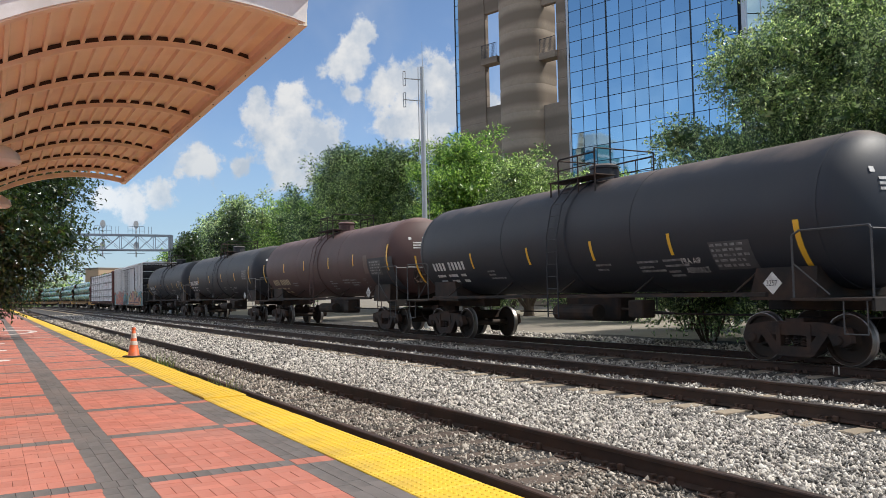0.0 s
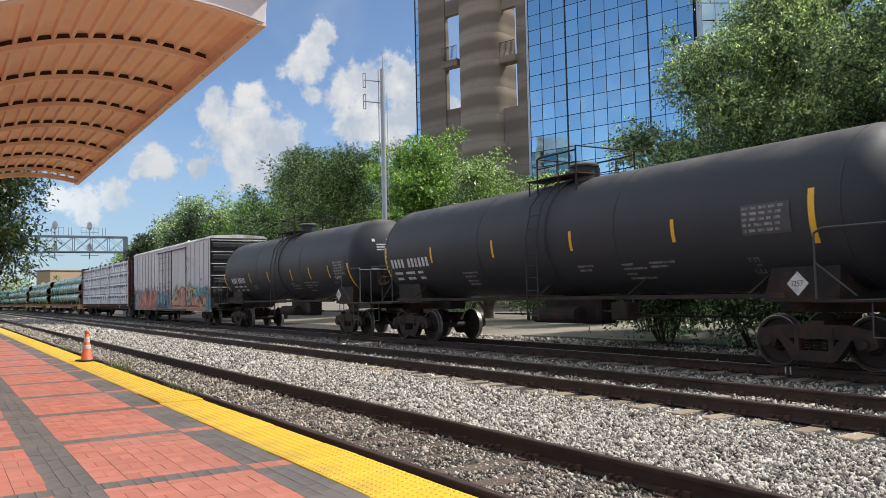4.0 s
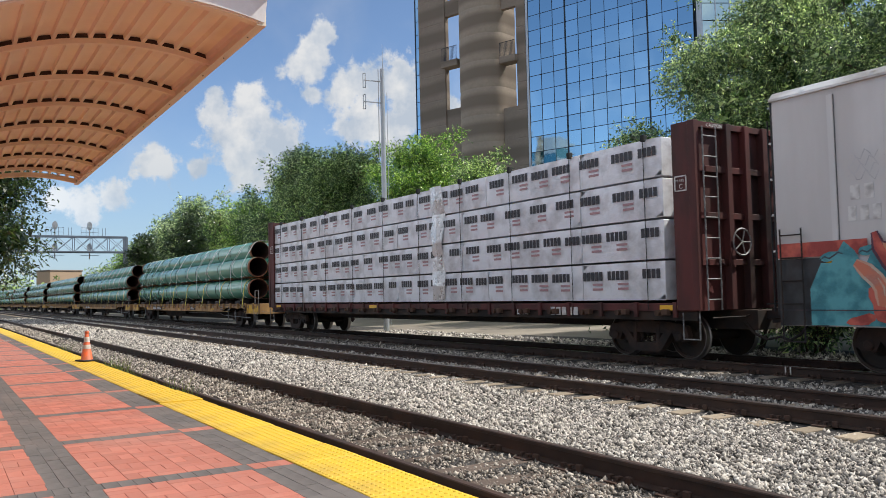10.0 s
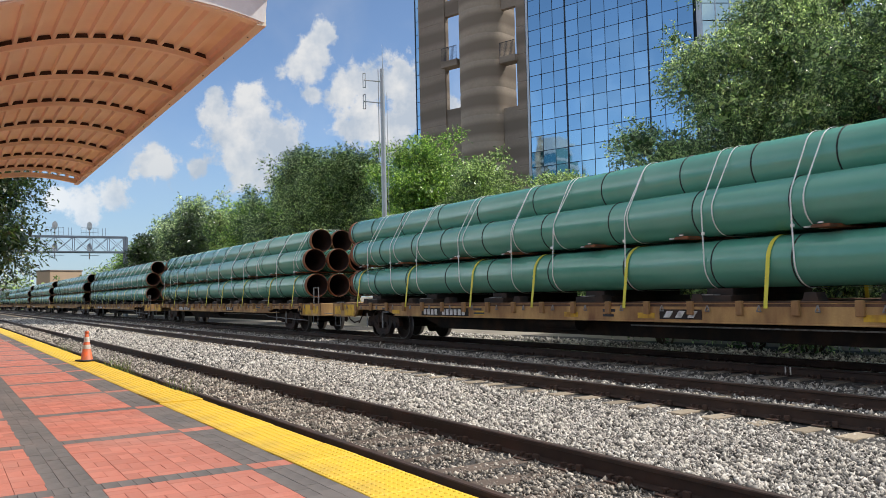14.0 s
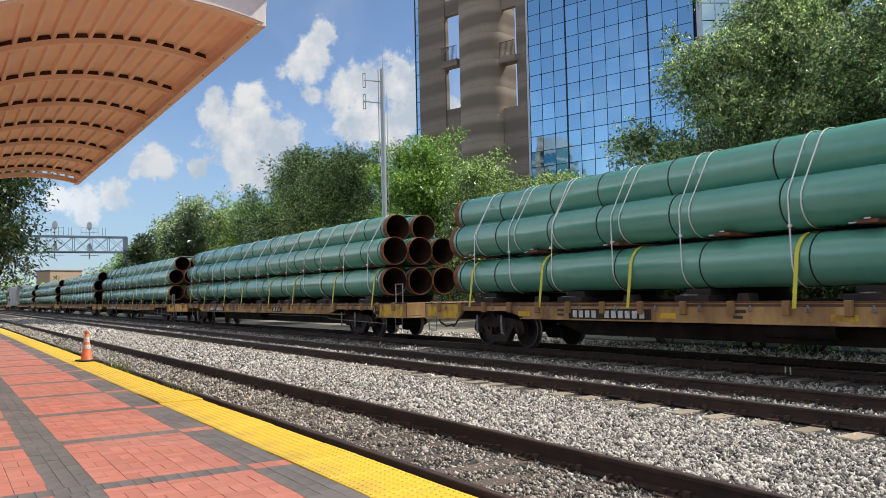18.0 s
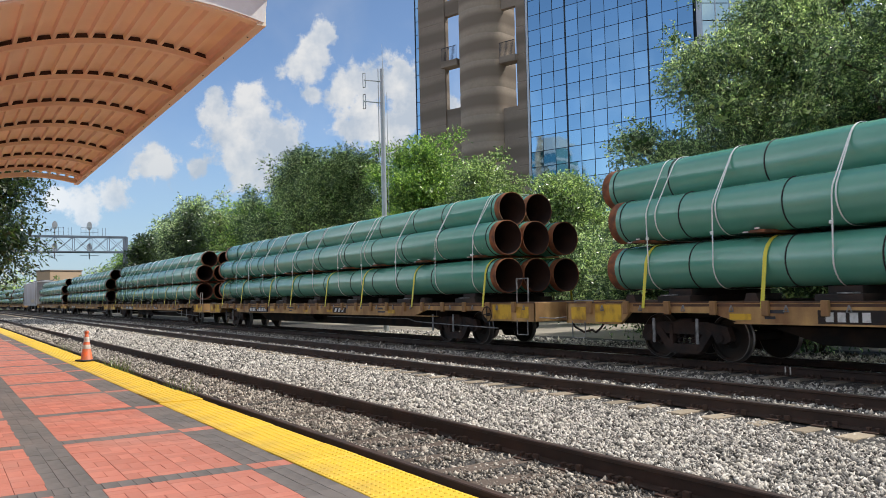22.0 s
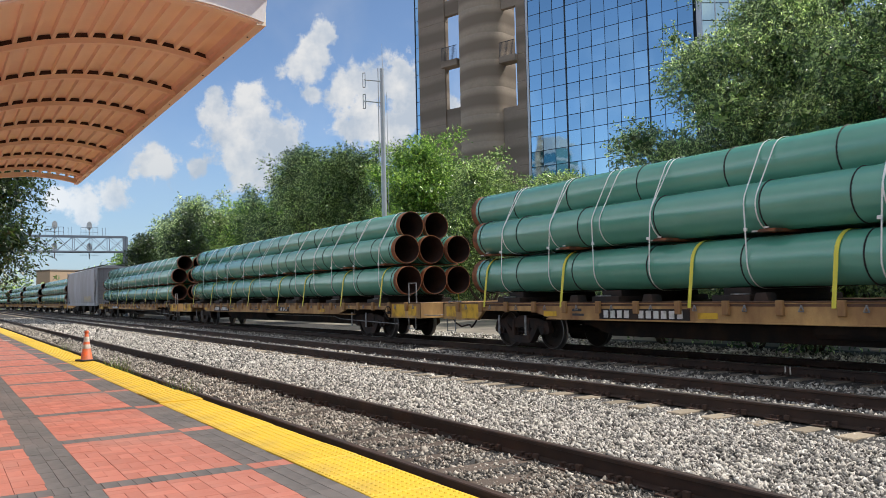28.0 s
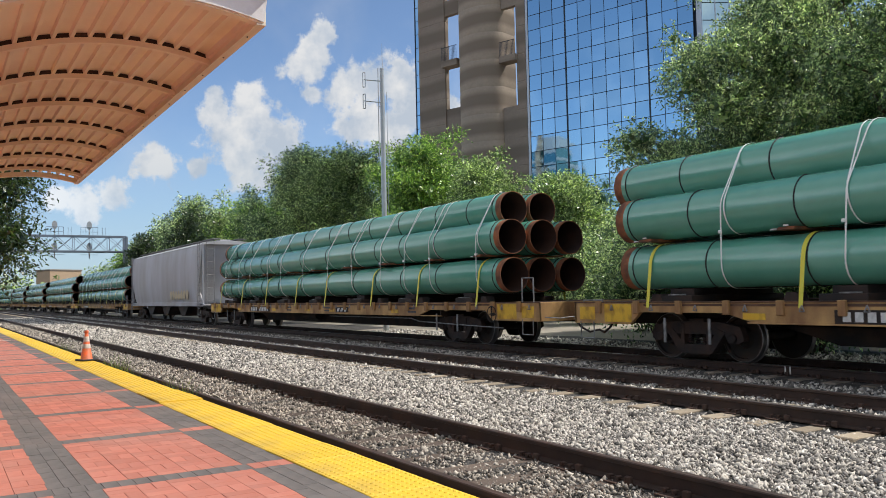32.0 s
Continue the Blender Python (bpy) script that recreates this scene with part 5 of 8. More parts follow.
def tank_car(length, body, label, strips, mark, sloped, plaque, words, number, lettering=(4.55, 2.3), placard_at=5.9, stencil=None, faded=None):
    """A tank car: the shell with its heads, saddles, sill, walkway, ladder, top platform, rails and marks."""
    r, zc = 1.42, 2.74
    half = length / 2
    te = half - 0.68
    car = thing("tank_car", label, "tank car", "tank cars of the train")
    prof = []
    for k in range(9):
        a = k / 8 * math.pi / 2
        prof.append((-te + 0.62 * (1 - math.sin(a)), r * math.cos(a)))
    prof = prof[::-1]
    prof[0] = (prof[0][0], 0.0) if prof[0][1] < 1e-3 else prof[0]
    head = [(-te + 0.75 * (1 - math.cos(k / 10 * math.pi / 2)), r * math.sin(k / 10 * math.pi / 2)) for k in range(11)]
    mid = [(x, r) for x in np.linspace(-te + 1.4, te - 1.4, 7)]
    tail = [(-x, q) for x, q in reversed(head)]
    shell = Geo().lathe(head + mid + tail, 56, "X", (0, 0, zc))
    part("tank", shell, body, car, smooth=40)
    for x in (-te + 0.77, te - 0.77, -2.6, 2.6):
        seam = Geo().lathe([(x - 0.03, r - 0.01), (x - 0.025, r + 0.008), (x + 0.025, r + 0.008), (x + 0.03, r - 0.01)], 56, "X", (0, 0, zc))
        part("weld_seam", seam, body, car, smooth=40)
    # raised saddle band at mid length, with the ladder on it
    band = Geo().lathe([(-0.33, r - 0.01), (-0.30, r + 0.035), (0.30, r + 0.035), (0.33, r - 0.01)], 56, "X", (0, 0, zc))
    part("centre_band", band, body, car, smooth=40)

    def on_tank(x, z, off=0.008, side=-1):
        y = side * math.sqrt(max(0.0, (r + off) ** 2 - (z - zc) ** 2))
        return (x, y, z)

    def patch(x0, x1, z0, z1, off=0.008, n=6):
        g = Geo()
        for i in range(n + 1):
            z = z0 + (z1 - z0) * i / n
            g.v += [on_tank(x0, z, off), on_tank(x1, z, off)]
        g.f = [(2 * i, 2 * i + 1, 2 * i + 3, 2 * i + 2) for i in range(n)]
        return g

    for s in (-1, 1):
        lad = Geo()
        for x in (-0.21, 0.21):
            lad.pipe([(x, s * 1.60, 0.75), (x, s * 1.60, zc), (x, s * 1.42, zc + 0.75), (x, s * 0.95, zc + 1.28), (x, s * 0.75, zc + 1.42)], 0.018)
        lad = part("ladder", lad, body, car)
        for k in range(13):
            z = 0.85 + 0.3 * k
            y = 1.60 if z < zc else max(0.8, 1.60 - 0.18 * ((z - zc) / 0.75) ** 1.0 if z < zc + 0.75 else 1.42 - 0.9 * (z - zc - 0.75))
            if z < zc + 1.3:
                part("rung", Geo().rod((-0.21, s * y, z), (0.21, s * y, z), 0.012, 6), body, lad)
    # top platform, dome and guard rails
    top = zc + r
    deck = Geo().box(-0.95, 1.0, -0.95, -0.35, top + 0.02, top + 0.05, 0.006).box(-0.95, 1.0, 0.35, 0.95, top + 0.02, top + 0.05, 0.006)
    for x in (-0.9, 0.9):
        for y in (-0.9, 0.9):
            deck.rod((x, y, top - 0.42), (x, y, top + 0.03), 0.02, 6)
    part("walkway", deck, T["under"], car)
    dome = Geo().lathe([(top - 0.1, 0.34), (top + 0.30, 0.34), (top + 0.32, 0.38), (top + 0.37, 0.38), (top + 0.42, 0.30), (top + 0.43, 0)], 24, "Z", (0.15, 0, 0))
    dome.rod((-0.55, 0.1, top - 0.05), (-0.55, 0.1, top + 0.3), 0.09, 12).rod((0.75, -0.1, top - 0.05), (0.75, -0.1, top + 0.22), 0.07, 12)
    part("manway_dome", dome, body, car, smooth=40)
    for y in (-0.95, 0.95):
        rail = Geo()
        rail.pipe([(-0.5, y, top - 0.38), (-0.5, y, top + 0.53), (-0.44, y, top + 0.58), (0.9, y, top + 0.58)], 0.022).pipe([(0.95, y, top - 0.38), (0.95, y, top + 0.68)], 0.022)
        rail = part("guard_rail", rail, T["under"], car)
        part("mid_rail", Geo().pipe([(-0.5, y, top + 0.3), (0.95, y, top + 0.3)], 0.014), T["under"], rail)
        part("rail_post", Geo().pipe([(0.3, y, top - 0.38), (0.3, y, top + 0.58)], 0.016), T["under"], rail)
    for x, up in ((-0.5, 0.56), (0.95, 0.68)):
        part("guard_rail", Geo().pipe([(x, -0.95, top + up), (x, 0.95, top + up)], 0.018), T["under"], car)
    # sill, bolsters, end platforms
    sill = Geo()
    for s in (-1, 1):
        sill.box(min(s * (half - 3.4), s * (half - 0.35)), max(s * (half - 3.4), s * (half - 0.35)), -0.3, 0.3, 0.95, 1.2, 0.01)
        sill.prism([(s * (te - 1.05), 1.15), (s * (te - 1.0), 1.75), (s * (te - 2.3), 1.75), (s * (te - 2.5), 1.15)], -1.1, 1.1)
    sill.box(-half + 2.4, half - 2.4, -1.58, -1.5, 1.22, 1.3, 0.006).box(-half + 2.4, half - 2.4, 1.5, 1.58, 1.22, 1.3, 0.006)
    for x in np.linspace(-half + 3.2, half - 3.2, 5):
        sill.pipe([(x, -1.54, 1.25), (x + 0.12, -1.0, 1.65)], 0.02)
    sill.box(-1.2, 0.9, -0.28, 0.28, 0.62, 1.3, 0.05).rod((-0.9, -0.75, 0.85), (0.7, -0.75, 0.85), 0.2, 16)
    sill.rod((1.4, -0.62, 0.95), (3.1, -0.62, 0.85), 0.03, 6).rod((-4.5, 0.5, 0.8), (4.5, 0.5, 0.8), 0.025, 6).box(1.9, 2.4, -0.9, -0.5, 0.75, 1.15, 0.03)
    part("underframe", sill, T["under"], car)
    for s in (-1, 1):
        pl = Geo().box(min(s * (half - 1.95), s * (half - 0.38)), max(s * (half - 1.95), s * (half - 0.38)), -1.5, 1.5, 1.14, 1.19, 0.008)
        pl.box(min(s * (half - 0.44), s * (half - 0.38)), max(s * (half - 0.44), s * (half - 0.38)), -1.5, 1.5, 0.98, 1.19, 0.006)
        part("end_platform", pl, T["under"], car)
        hr = Geo()
        for y in (-1.46, 1.46):
            hr.pipe([(s * (half - 1.9), y, 1.2), (s * (half - 1.9), y, 2.28), (s * (half - 1.75), y, 2.36), (s * (half - 0.45), y, 2.36), (s * (half - 0.42), y, 2.3), (s * (half - 0.42), y, 1.2)], 0.02)
            hr.pipe([(s * (half - 1.9), y, 1.8), (s * (half - 1.2), y, 1.25)], 0.014)
            sill_step(hr, s * (half - 0.75), y, 1.15, 0.42, 0.55)
        hr.pipe([(s * (half - 0.40), -1.46, 2.3), (s * (half - 0.40), 1.46, 2.3)], 0.02).pipe([(s * (half - 0.34), -1.2, 1.05), (s * (half - 0.28), 1.2, 1.05)], 0.014)
        part("handrail", hr, T["panel"], car, "grey steel handrail")
    brake = Geo().lathe([(-0.02, 0.26), (0.0, 0.275), (0.02, 0.26), (0.0, 0.245), (-0.02, 0.26)], 20, "X", (half - 0.42, -0.55, 2.05))
    for k in range(5):
        a = k * 1.2566
        brake.rod((half - 0.42, -0.55, 2.05), (half - 0.42, -0.55 + 0.26 * math.cos(a), 2.05 + 0.26 * math.sin(a)), 0.012, 6)
    brake.box(half - 0.62, half - 0.45, -0.68, -0.42, 1.75, 2.2, 0.02).rod((half - 0.55, -0.55, 1.2), (half - 0.55, -0.55, 1.8), 0.03, 8)
    part("brake_wheel", brake, T["under"], car)
    # reflective strips, marks and plaques on the near side
    for x, z0, z1, w in strips:
        part("reflective_strip", patch(x - w, x + w, z0, z1), T["reflector"], car, "yellow reflective strip")
    bars = Geo()
    x0, z0, w, h = mark
    n = 0
    for wd in number:
        for k in range(wd):
            bars.v += [on_tank(x0 + n * w * 1.28 + dx, z, 0.009) for dx in (0, w * 0.8) for z in (z0, z0 + h)]
            q = len(bars.v) - 4
            bars.f.append((q, q + 2, q + 3, q + 1))
            n += 1
        n += 0.8
    for k, (dx, ww) in enumerate(((0.05, 0.5), (0.75, 0.55), (1.5, 0.3), (0.05, 0.4), (0.75, 0.45), (1.5, 0.3))):
        z = z0 - 0.2 - 0.17 * (k // 3)
        bars.add([on_tank(x0 + dx, z, 0.009), on_tank(x0 + dx + ww, z, 0.009), on_tank(x0 + dx + ww, z + 0.075, 0.009), on_tank(x0 + dx, z + 0.075, 0.009)], [(0, 1, 2, 3)])
    tagged(part("car_mark", bars, T["tan_mark"] if sloped else T["white_mark"], car, "painted car mark"), kind="stuff")
    small = Geo()
    rnd = random.Random(len(label) + int(length * 10))
    for bx in (-3.6, 1.2, 2.6, 3.4):
        for k in range(rnd.randint(2, 4)):
            ww, z = rnd.uniform(0.3, 0.85), 1.95 - 0.1 * k + rnd.uniform(-.02, .02)
            small.add([on_tank(bx, z, 0.009), on_tank(bx + ww, z, 0.009), on_tank(bx + ww, z + 0.045, 0.009), on_tank(bx, z + 0.045, 0.009)], [(0, 1, 2, 3)])
    tagged(part("small_print", small, T["grey_mark"], car), kind="stuff")
    px, pz = plaque
    part("data_panel", patch(px - 0.5, px + 0.5, pz - 0.27, pz + 0.27, 0.012), T["panel"], car, "worn grey lettered data panel")
    lines = Geo()
    for k in range(5):
        z = pz - 0.22 + 0.1 * k
        x = px - 0.47
        while x < px + 0.32:
            ww = rnd.uniform(0.06, 0.18)
            lines.add([on_tank(x, z, 0.016), on_tank(x + ww, z, 0.016), on_tank(x + ww, z + 0.05, 0.016), on_tank(x, z + 0.05, 0.016)], [(0, 1, 2, 3)])
            x += ww + 0.05
    tagged(part("panel_print", lines, T["grey_mark"], car), kind="stuff")
    if words:
        for k, wd in enumerate(words):
            u0, z1 = lettering
            me = text_mesh(wd, 0.165, T["white_mark"], lambda u, v, k=k: on_tank(u0 + u * 0.95, z1 - 0.19 * k + v, 0.01))
            part("lettering", me, None, car)
    if stencil:
        x0, z0, x1, z1 = stencil
        fr = Geo()
        for a, b, c, d in ((x0, x1, z0, z0 + 0.02), (x0, x1, z1 - 0.02, z1), (x0, x0 + 0.02, z0, z1), (x1 - 0.02, x1, z0, z1), ((x0 + x1) / 2, x1, (z0 + z1) / 2, (z0 + z1) / 2 + 0.015), ((x0 + x1) / 2, (x0 + x1) / 2 + 0.015, z0, z1)):
            fr.add([on_tank(a, c, 0.01), on_tank(b, c, 0.01), on_tank(b, d, 0.01), on_tank(a, d, 0.01)], [(0, 1, 2, 3)])
        part("stencil_frame", fr, T["grey_mark"], car, "white stencilled inspection frame")
    if faded:
        part("overpaint_patch", patch(faded[2] + 0.06, faded[2] + 2.2, 1.55, 2.72, 0.006), T["tank_black"], car, "flat black overpainted patch")
        part("faded_patch", patch(faded[0], faded[2], faded[1], faded[3], 0.007), T["panel_brown"], car, "faded brown overpainted patch")
    d = Geo()
    dx, dz = placard_at, 1.46
    pts = [(dx, -1.56, dz - 0.2), (dx + 0.2, -1.56, dz), (dx, -1.56, dz + 0.2), (dx - 0.2, -1.56, dz)]
    d.add(pts + [(p[0], p[1] + 0.012, p[2]) for p in pts], [(0, 1, 2, 3), (7, 6, 5, 4), (0, 4, 5, 1), (1, 5, 6, 2), (2, 6, 7, 3), (3, 7, 4, 0)])
    placard = part("placard", d, T["white_mark"], car, "white diamond hazard placard")
    part("placard_number", text_mesh("3257", 0.14, T["print_dark"], lambda u, v: (dx - 0.13 + u * 0.85, -1.565, dz - 0.045 + v)), None, placard)
    hd = Geo()
    hx = te - 0.75
    for k, (y, z, ww) in enumerate(((-0.75, 3.3, 0.62), (-0.62, 3.17, 0.34), (-0.62, 3.08, 0.4), (-0.62, 2.99, 0.3))):
        rr = math.hypot(y, z - zc)
        p = []
        for yy, zz in ((y, z), (y + ww, z), (y + ww, z + (0.1 if k == 0 else 0.05)), (y, z + (0.1 if k == 0 else 0.05))):
            rr = min(0.999, math.hypot(yy, zz - zc) / r)
            p.append((hx + 0.75 * math.sqrt(1 - rr * rr) + 0.012, yy, zz))
        hd.add(p, [(0, 1, 2, 3)])
    tagged(part("head_print", hd, T["white_mark"], car), kind="stuff")
    add_trucks(car, (half - 2.25, -half + 2.25))
    add_couplers(car, half)
    return car


def strips_of(shorts, z, front, front_z, rear, rear_z):
    """Reflective strips: short ones along the side, long ones near the heads."""
    return [(x, z, z + 0.45, 0.045) for x in shorts] + [(front, front_z, front_z + 0.92, 0.06), (rear, rear_z, rear_z + 0.92, 0.06)]


def box_car(length):
    """The reefer box car with ribbed sides, a plug door, black ends and painted-over lower walls."""
    half, y0, zb, ze = length / 2, 1.52, 0.98, 4.60
    e = half - 0.95
    car = thing("box_car", "pale grey ribbed box car with spray-painted lower side", "box car")
    body = Geo().box(-e, e, -y0, y0, zb, ze)
    part("body", body, T["box_grey"], car)
    roof = Geo()
    roof.add([(x, y, z) for x in (-e - 0.03, e + 0.03) for y, z in ((-y0 - 0.05, ze - 0.02), (-y0 - 0.05, ze + 0.02), (-y0 + 0.08, ze + 0.14), (0, ze + 0.22), (y0 - 0.08, ze + 0.14), (y0 + 0.05, ze + 0.02), (y0 + 0.05, ze - 0.02))],
             [(0, 1, 8, 7), (1, 2, 9, 8), (2, 3, 10, 9), (3, 4, 11, 10), (4, 5, 12, 11), (5, 6, 13, 12), (6, 0, 7, 13), (6, 5, 4, 3, 2, 1, 0), (7, 8, 9, 10, 11, 12, 13)])
    for k in range(16):
        x = -e + 0.6 + k * (2 * e - 1.2) / 15
        roof.add([(x + dx, y, z) for dx in (-0.04, 0.04) for y, z in ((-y0, ze + 0.09), (0, ze + 0.235), (y0, ze + 0.09))], [(0, 1, 4, 3), (1, 2, 5, 4), (0, 3, 4, 1)])
    part("roof", roof, T["box_roof"], car)
    ribs_at = [-8.62 + 0.9 * k for k in range(7)] + [5.82 + 0.88 * k for k in range(5) if 5.82 + 0.88 * k < e - 0.1]
    rib = Geo().prism([(-0.05, zb + 0.1), (0.05, zb + 0.1), (0.05, ze - 0.12), (-0.05, ze - 0.12)], -0.03, 0.0)
    rib_me = rib.mesh("side_rib", T["box_grey"])
    # thin dark strip that draws the shadow line beside a rib
    rib_shade_me = Geo().box(-0.006, 0.006, -0.009, 0.0, zb + 0.1, ze - 0.12).mesh("grime_line", T["panel"])
    for s in (-1, 1):
        for x in ribs_at:
            part("side_rib", rib_me, None, car, at=pose(x, s * y0, 0, 0, 0, 0 if s < 0 else 180))
            if s < 0:
                part("grime_line", rib_shade_me, None, car, at=pose(x - 0.056, -y0, 0))
                part("grime_line", rib_shade_me, None, car, at=pose(x + 0.056, -y0, 0))
    panel = Geo().box(1.6, 4.85, -y0 - 0.02, -y0 + 0.02, zb + 0.1, ze - 0.15, 0.006)
    panel = part("fixed_panel", panel, T["box_grey"], car)
    for x in (2.25, 3.14, 4.03):
        part("panel_rib", Geo().box(x - 0.03, x + 0.03, -y0 - 0.035, -y0, zb + 0.15, ze - 0.2, 0.006), T["box_grey"], panel)
    door = Geo().box(-1.85, 1.5, -y0 - 0.075, -y0 + 0.02, 0.88, ze - 0.3, 0.012)
    d = part("door", door, T["box_grey"], car, "plug door with locking bars")
    for z in (zb + 0.75, zb + 1.55, zb + 2.35, ze - 0.5):
        part("door_rib", Geo().box(-1.85, 1.5, -y0 - 0.105, -y0 - 0.07, z - 0.04, z + 0.04, 0.008), T["box_grey"], d)
    # dark strips below the door ribs: grime, with the ribs' shade drawn in
    for z in (zb + 0.75, zb + 1.55, zb + 2.35, ze - 0.5):
        part("grime_line", Geo().box(-1.83, 1.48, -y0 - 0.079, -y0 - 0.074, z - 0.066, z - 0.045), T["panel"], d)
    part("door_post", Geo().box(-0.09, 0.01, -y0 - 0.1, -y0 - 0.07, zb + 0.1, ze - 0.4, 0.006), T["box_grey"], d)
    part("grime_line", Geo().box(0.012, 0.03, -y0 - 0.079, -y0 - 0.074, zb + 0.1, ze - 0.4), T["panel"], d)
    for x in (-1.3, -0.35, 0.35, 1.15):
        bars = Geo()
        bars.rod((x, -y0 - 0.13, zb + 0.05), (x, -y0 - 0.13, ze - 0.22), 0.022, 8)
        for z in (zb + 0.3, zb + 1.2, ze - 0.9):
            bars.box(x - 0.06, x + 0.06, -y0 - 0.15, -y0 - 0.07, z - 0.03, z + 0.03, 0.005)
        part("locking_bar", bars, T["grey_mark"], d)
    part("door_track", Geo().box(-2.1, 5.0, -y0 - 0.13, -y0 - 0.02, ze - 0.2, ze - 0.13, 0.008), T["box_grey"], car)
    part("door_track", Geo().box(-2.1, 5.0, -y0 - 0.14, -y0 - 0.02, 0.80, 0.87, 0.01), T["tank_grey"], car, "dark grey lower door track")
    # dark strips below the upper track and along the door and panel edges
    part("door_gasket", Geo().box(-2.1, 5.0, -y0 - 0.135, -y0 - 0.02, ze - 0.235, ze - 0.2), T["panel"], car, "dark strip at the door frame")
    for x in (-1.87, 1.52, 4.88):
        part("door_gasket", Geo().box(x - 0.02, x + 0.02, -y0 - 0.05, -y0, zb + 0.1, ze - 0.24), T["panel"], car, "dark strip at the door frame")
    for s in (-1, 1):
        end = Geo().box(min(s * e, s * (e + 0.05)), max(s * e, s * (e + 0.05)), -y0, y0, zb - 0.05, ze + 0.02, 0.01)
        for k in range(5):
            z = 1.75 + 0.62 * k
            end.prism([(s * (e + 0.05), z - 0.22), (s * (e + 0.11), z - 0.1), (s * (e + 0.11), z + 0.1), (s * (e + 0.05), z + 0.22)], -y0 + 0.12, y0 - 0.12)
        ep = part("end_wall", end, T["box_end"], car, "black corrugated end wall")
        ln = Geo()
        for k in range(5):
            z = 2.02 + 0.62 * k
            ln.box(min(s * (e + 0.052), s * (e + 0.12)), max(s * (e + 0.052), s * (e + 0.12)), -y0 + 0.04, y0 - 0.04, z - 0.018, z + 0.018, 0.003)
        for k in range(8):
            ln.box(min(s * (e + 0.05), s * (e + 0.062)), max(s * (e + 0.05), s * (e + 0.062)), 0.2 + 0.12 * k + 0.1 * (k > 3), 0.28 + 0.12 * k + 0.1 * (k > 3), 4.42, 4.54)
        part("white_rib_edge", ln, T["white_mark"], ep)
        lad = Geo()
        for y in (-1.38, -0.98):
            lad.rod((s * (e + 0.2), y, zb), (s * (e + 0.2), y, 2.6 if s > 0 else 4.3), 0.016, 6)
        for k in range(5 if s > 0 else 9):
            lad.rod((s * (e + 0.2), -1.38, zb + 0.2 + 0.38 * k), (s * (e + 0.2), -0.98, zb + 0.2 + 0.38 * k), 0.013, 6)
        lad.pipe([(s * (e + 0.35), -1.4, 1.12), (s * (e + 0.35), 1.4, 1.12)], 0.016)
        lad.box(min(s * (e + 0.05), s * (e + 0.45)), max(s * (e + 0.05), s * (e + 0.45)), -0.9, 0.9, 1.2, 1.24, 0.005)
        part("end_ladder", lad, T["box_end"], car)
        lad2 = Geo()
        for k in range(4):
            lad2.rod((s * (e - 0.1), -y0 - 0.07, zb + 0.15 + 0.38 * k), (s * (e - 0.5), -y0 - 0.07, zb + 0.15 + 0.38 * k), 0.013, 6)
        for x in (0.1, 0.5):
            lad2.rod((s * (e - x), -y0 - 0.07, zb - 0.5), (s * (e - x), -y0 - 0.07, zb + 1.4), 0.014, 6)
        lad2.rod((s * (e - 0.1), -y0 - 0.07, zb - 0.48), (s * (e - 0.5), -y0 - 0.07, zb - 0.48), 0.014, 6)
        if s < 0:
            part("side_ladder", lad2, T["under"], car)
    wheel = Geo().lathe([(e + 0.3, 0.26), (e + 0.32, 0.28), (e + 0.34, 0.26), (e + 0.32, 0.24), (e + 0.3, 0.26)], 20, "X", (0, -0.35, 2.25))
    for k in range(5):
        wheel.rod((e + 0.32, -0.35, 2.25), (e + 0.32, -0.35 + 0.26 * math.cos(k * 1.2566), 2.25 + 0.26 * math.sin(k * 1.2566)), 0.013, 6)
    wheel.box(e + 0.05, e + 0.28, -0.55, -0.15, 1.85, 2.35, 0.02)
    part("brake_wheel", wheel, T["grey_mark"], car)
    under = Geo().box(-half + 0.5, half - 0.5, -0.32, 0.32, 0.72, 1.0, 0.01).box(-e, e, -y0 + 0.02, -y0 + 0.1, zb - 0.12, zb, 0.004)
    under.rod((-1.5, -0.7, 0.72), (-0.4, -0.7, 0.72), 0.2, 14).rod((-4.8, -1.0, 0.6), (4.8, -1.0, 0.6), 0.02, 6).box(1.2, 2.1, -1.0, -0.5, 0.5, 0.95, 0.03)
    for x in (-5.2, 5.2):
        under.pipe([(x, -1.3, 0.95), (x * 0.9, -1.0, 0.6)], 0.02)
    part("underframe", under, T["under"], car)
    for s in (-1, 1):
        skirt = Geo().box(-e, e, min(s * (y0 - 0.06), s * (y0 + 0.004)), max(s * (y0 - 0.06), s * (y0 + 0.004)), 0.76, zb + 0.04, 0.004)
        part("side_skirt", skirt, T["box_grey"], car)
    spray_paint(car, e, y0, 0.77)
    rnd = random.Random(17)
    for k in range(12):
        x, z, w, ph = 4.98 + rnd.uniform(-0.02, 0.12), rnd.uniform(2.7, 4.1), rnd.uniform(0.015, 0.05), rnd.uniform(0, 6)
        o = [(x + w * (1 + 0.3 * math.sin(3 * a + ph) + 0.2 * math.sin(5 * a)) * math.cos(a), -y0 - 0.006 - 0.0003 * k, z + 1.5 * w * (1 + 0.3 * math.cos(4 * a + ph)) * math.sin(a)) for a in np.linspace(0, 5.9, 14)]
        part("rust_patch", Geo().add(o, [tuple(range(14))]), T["pipe_rust" if k % 3 else "panel"], car)
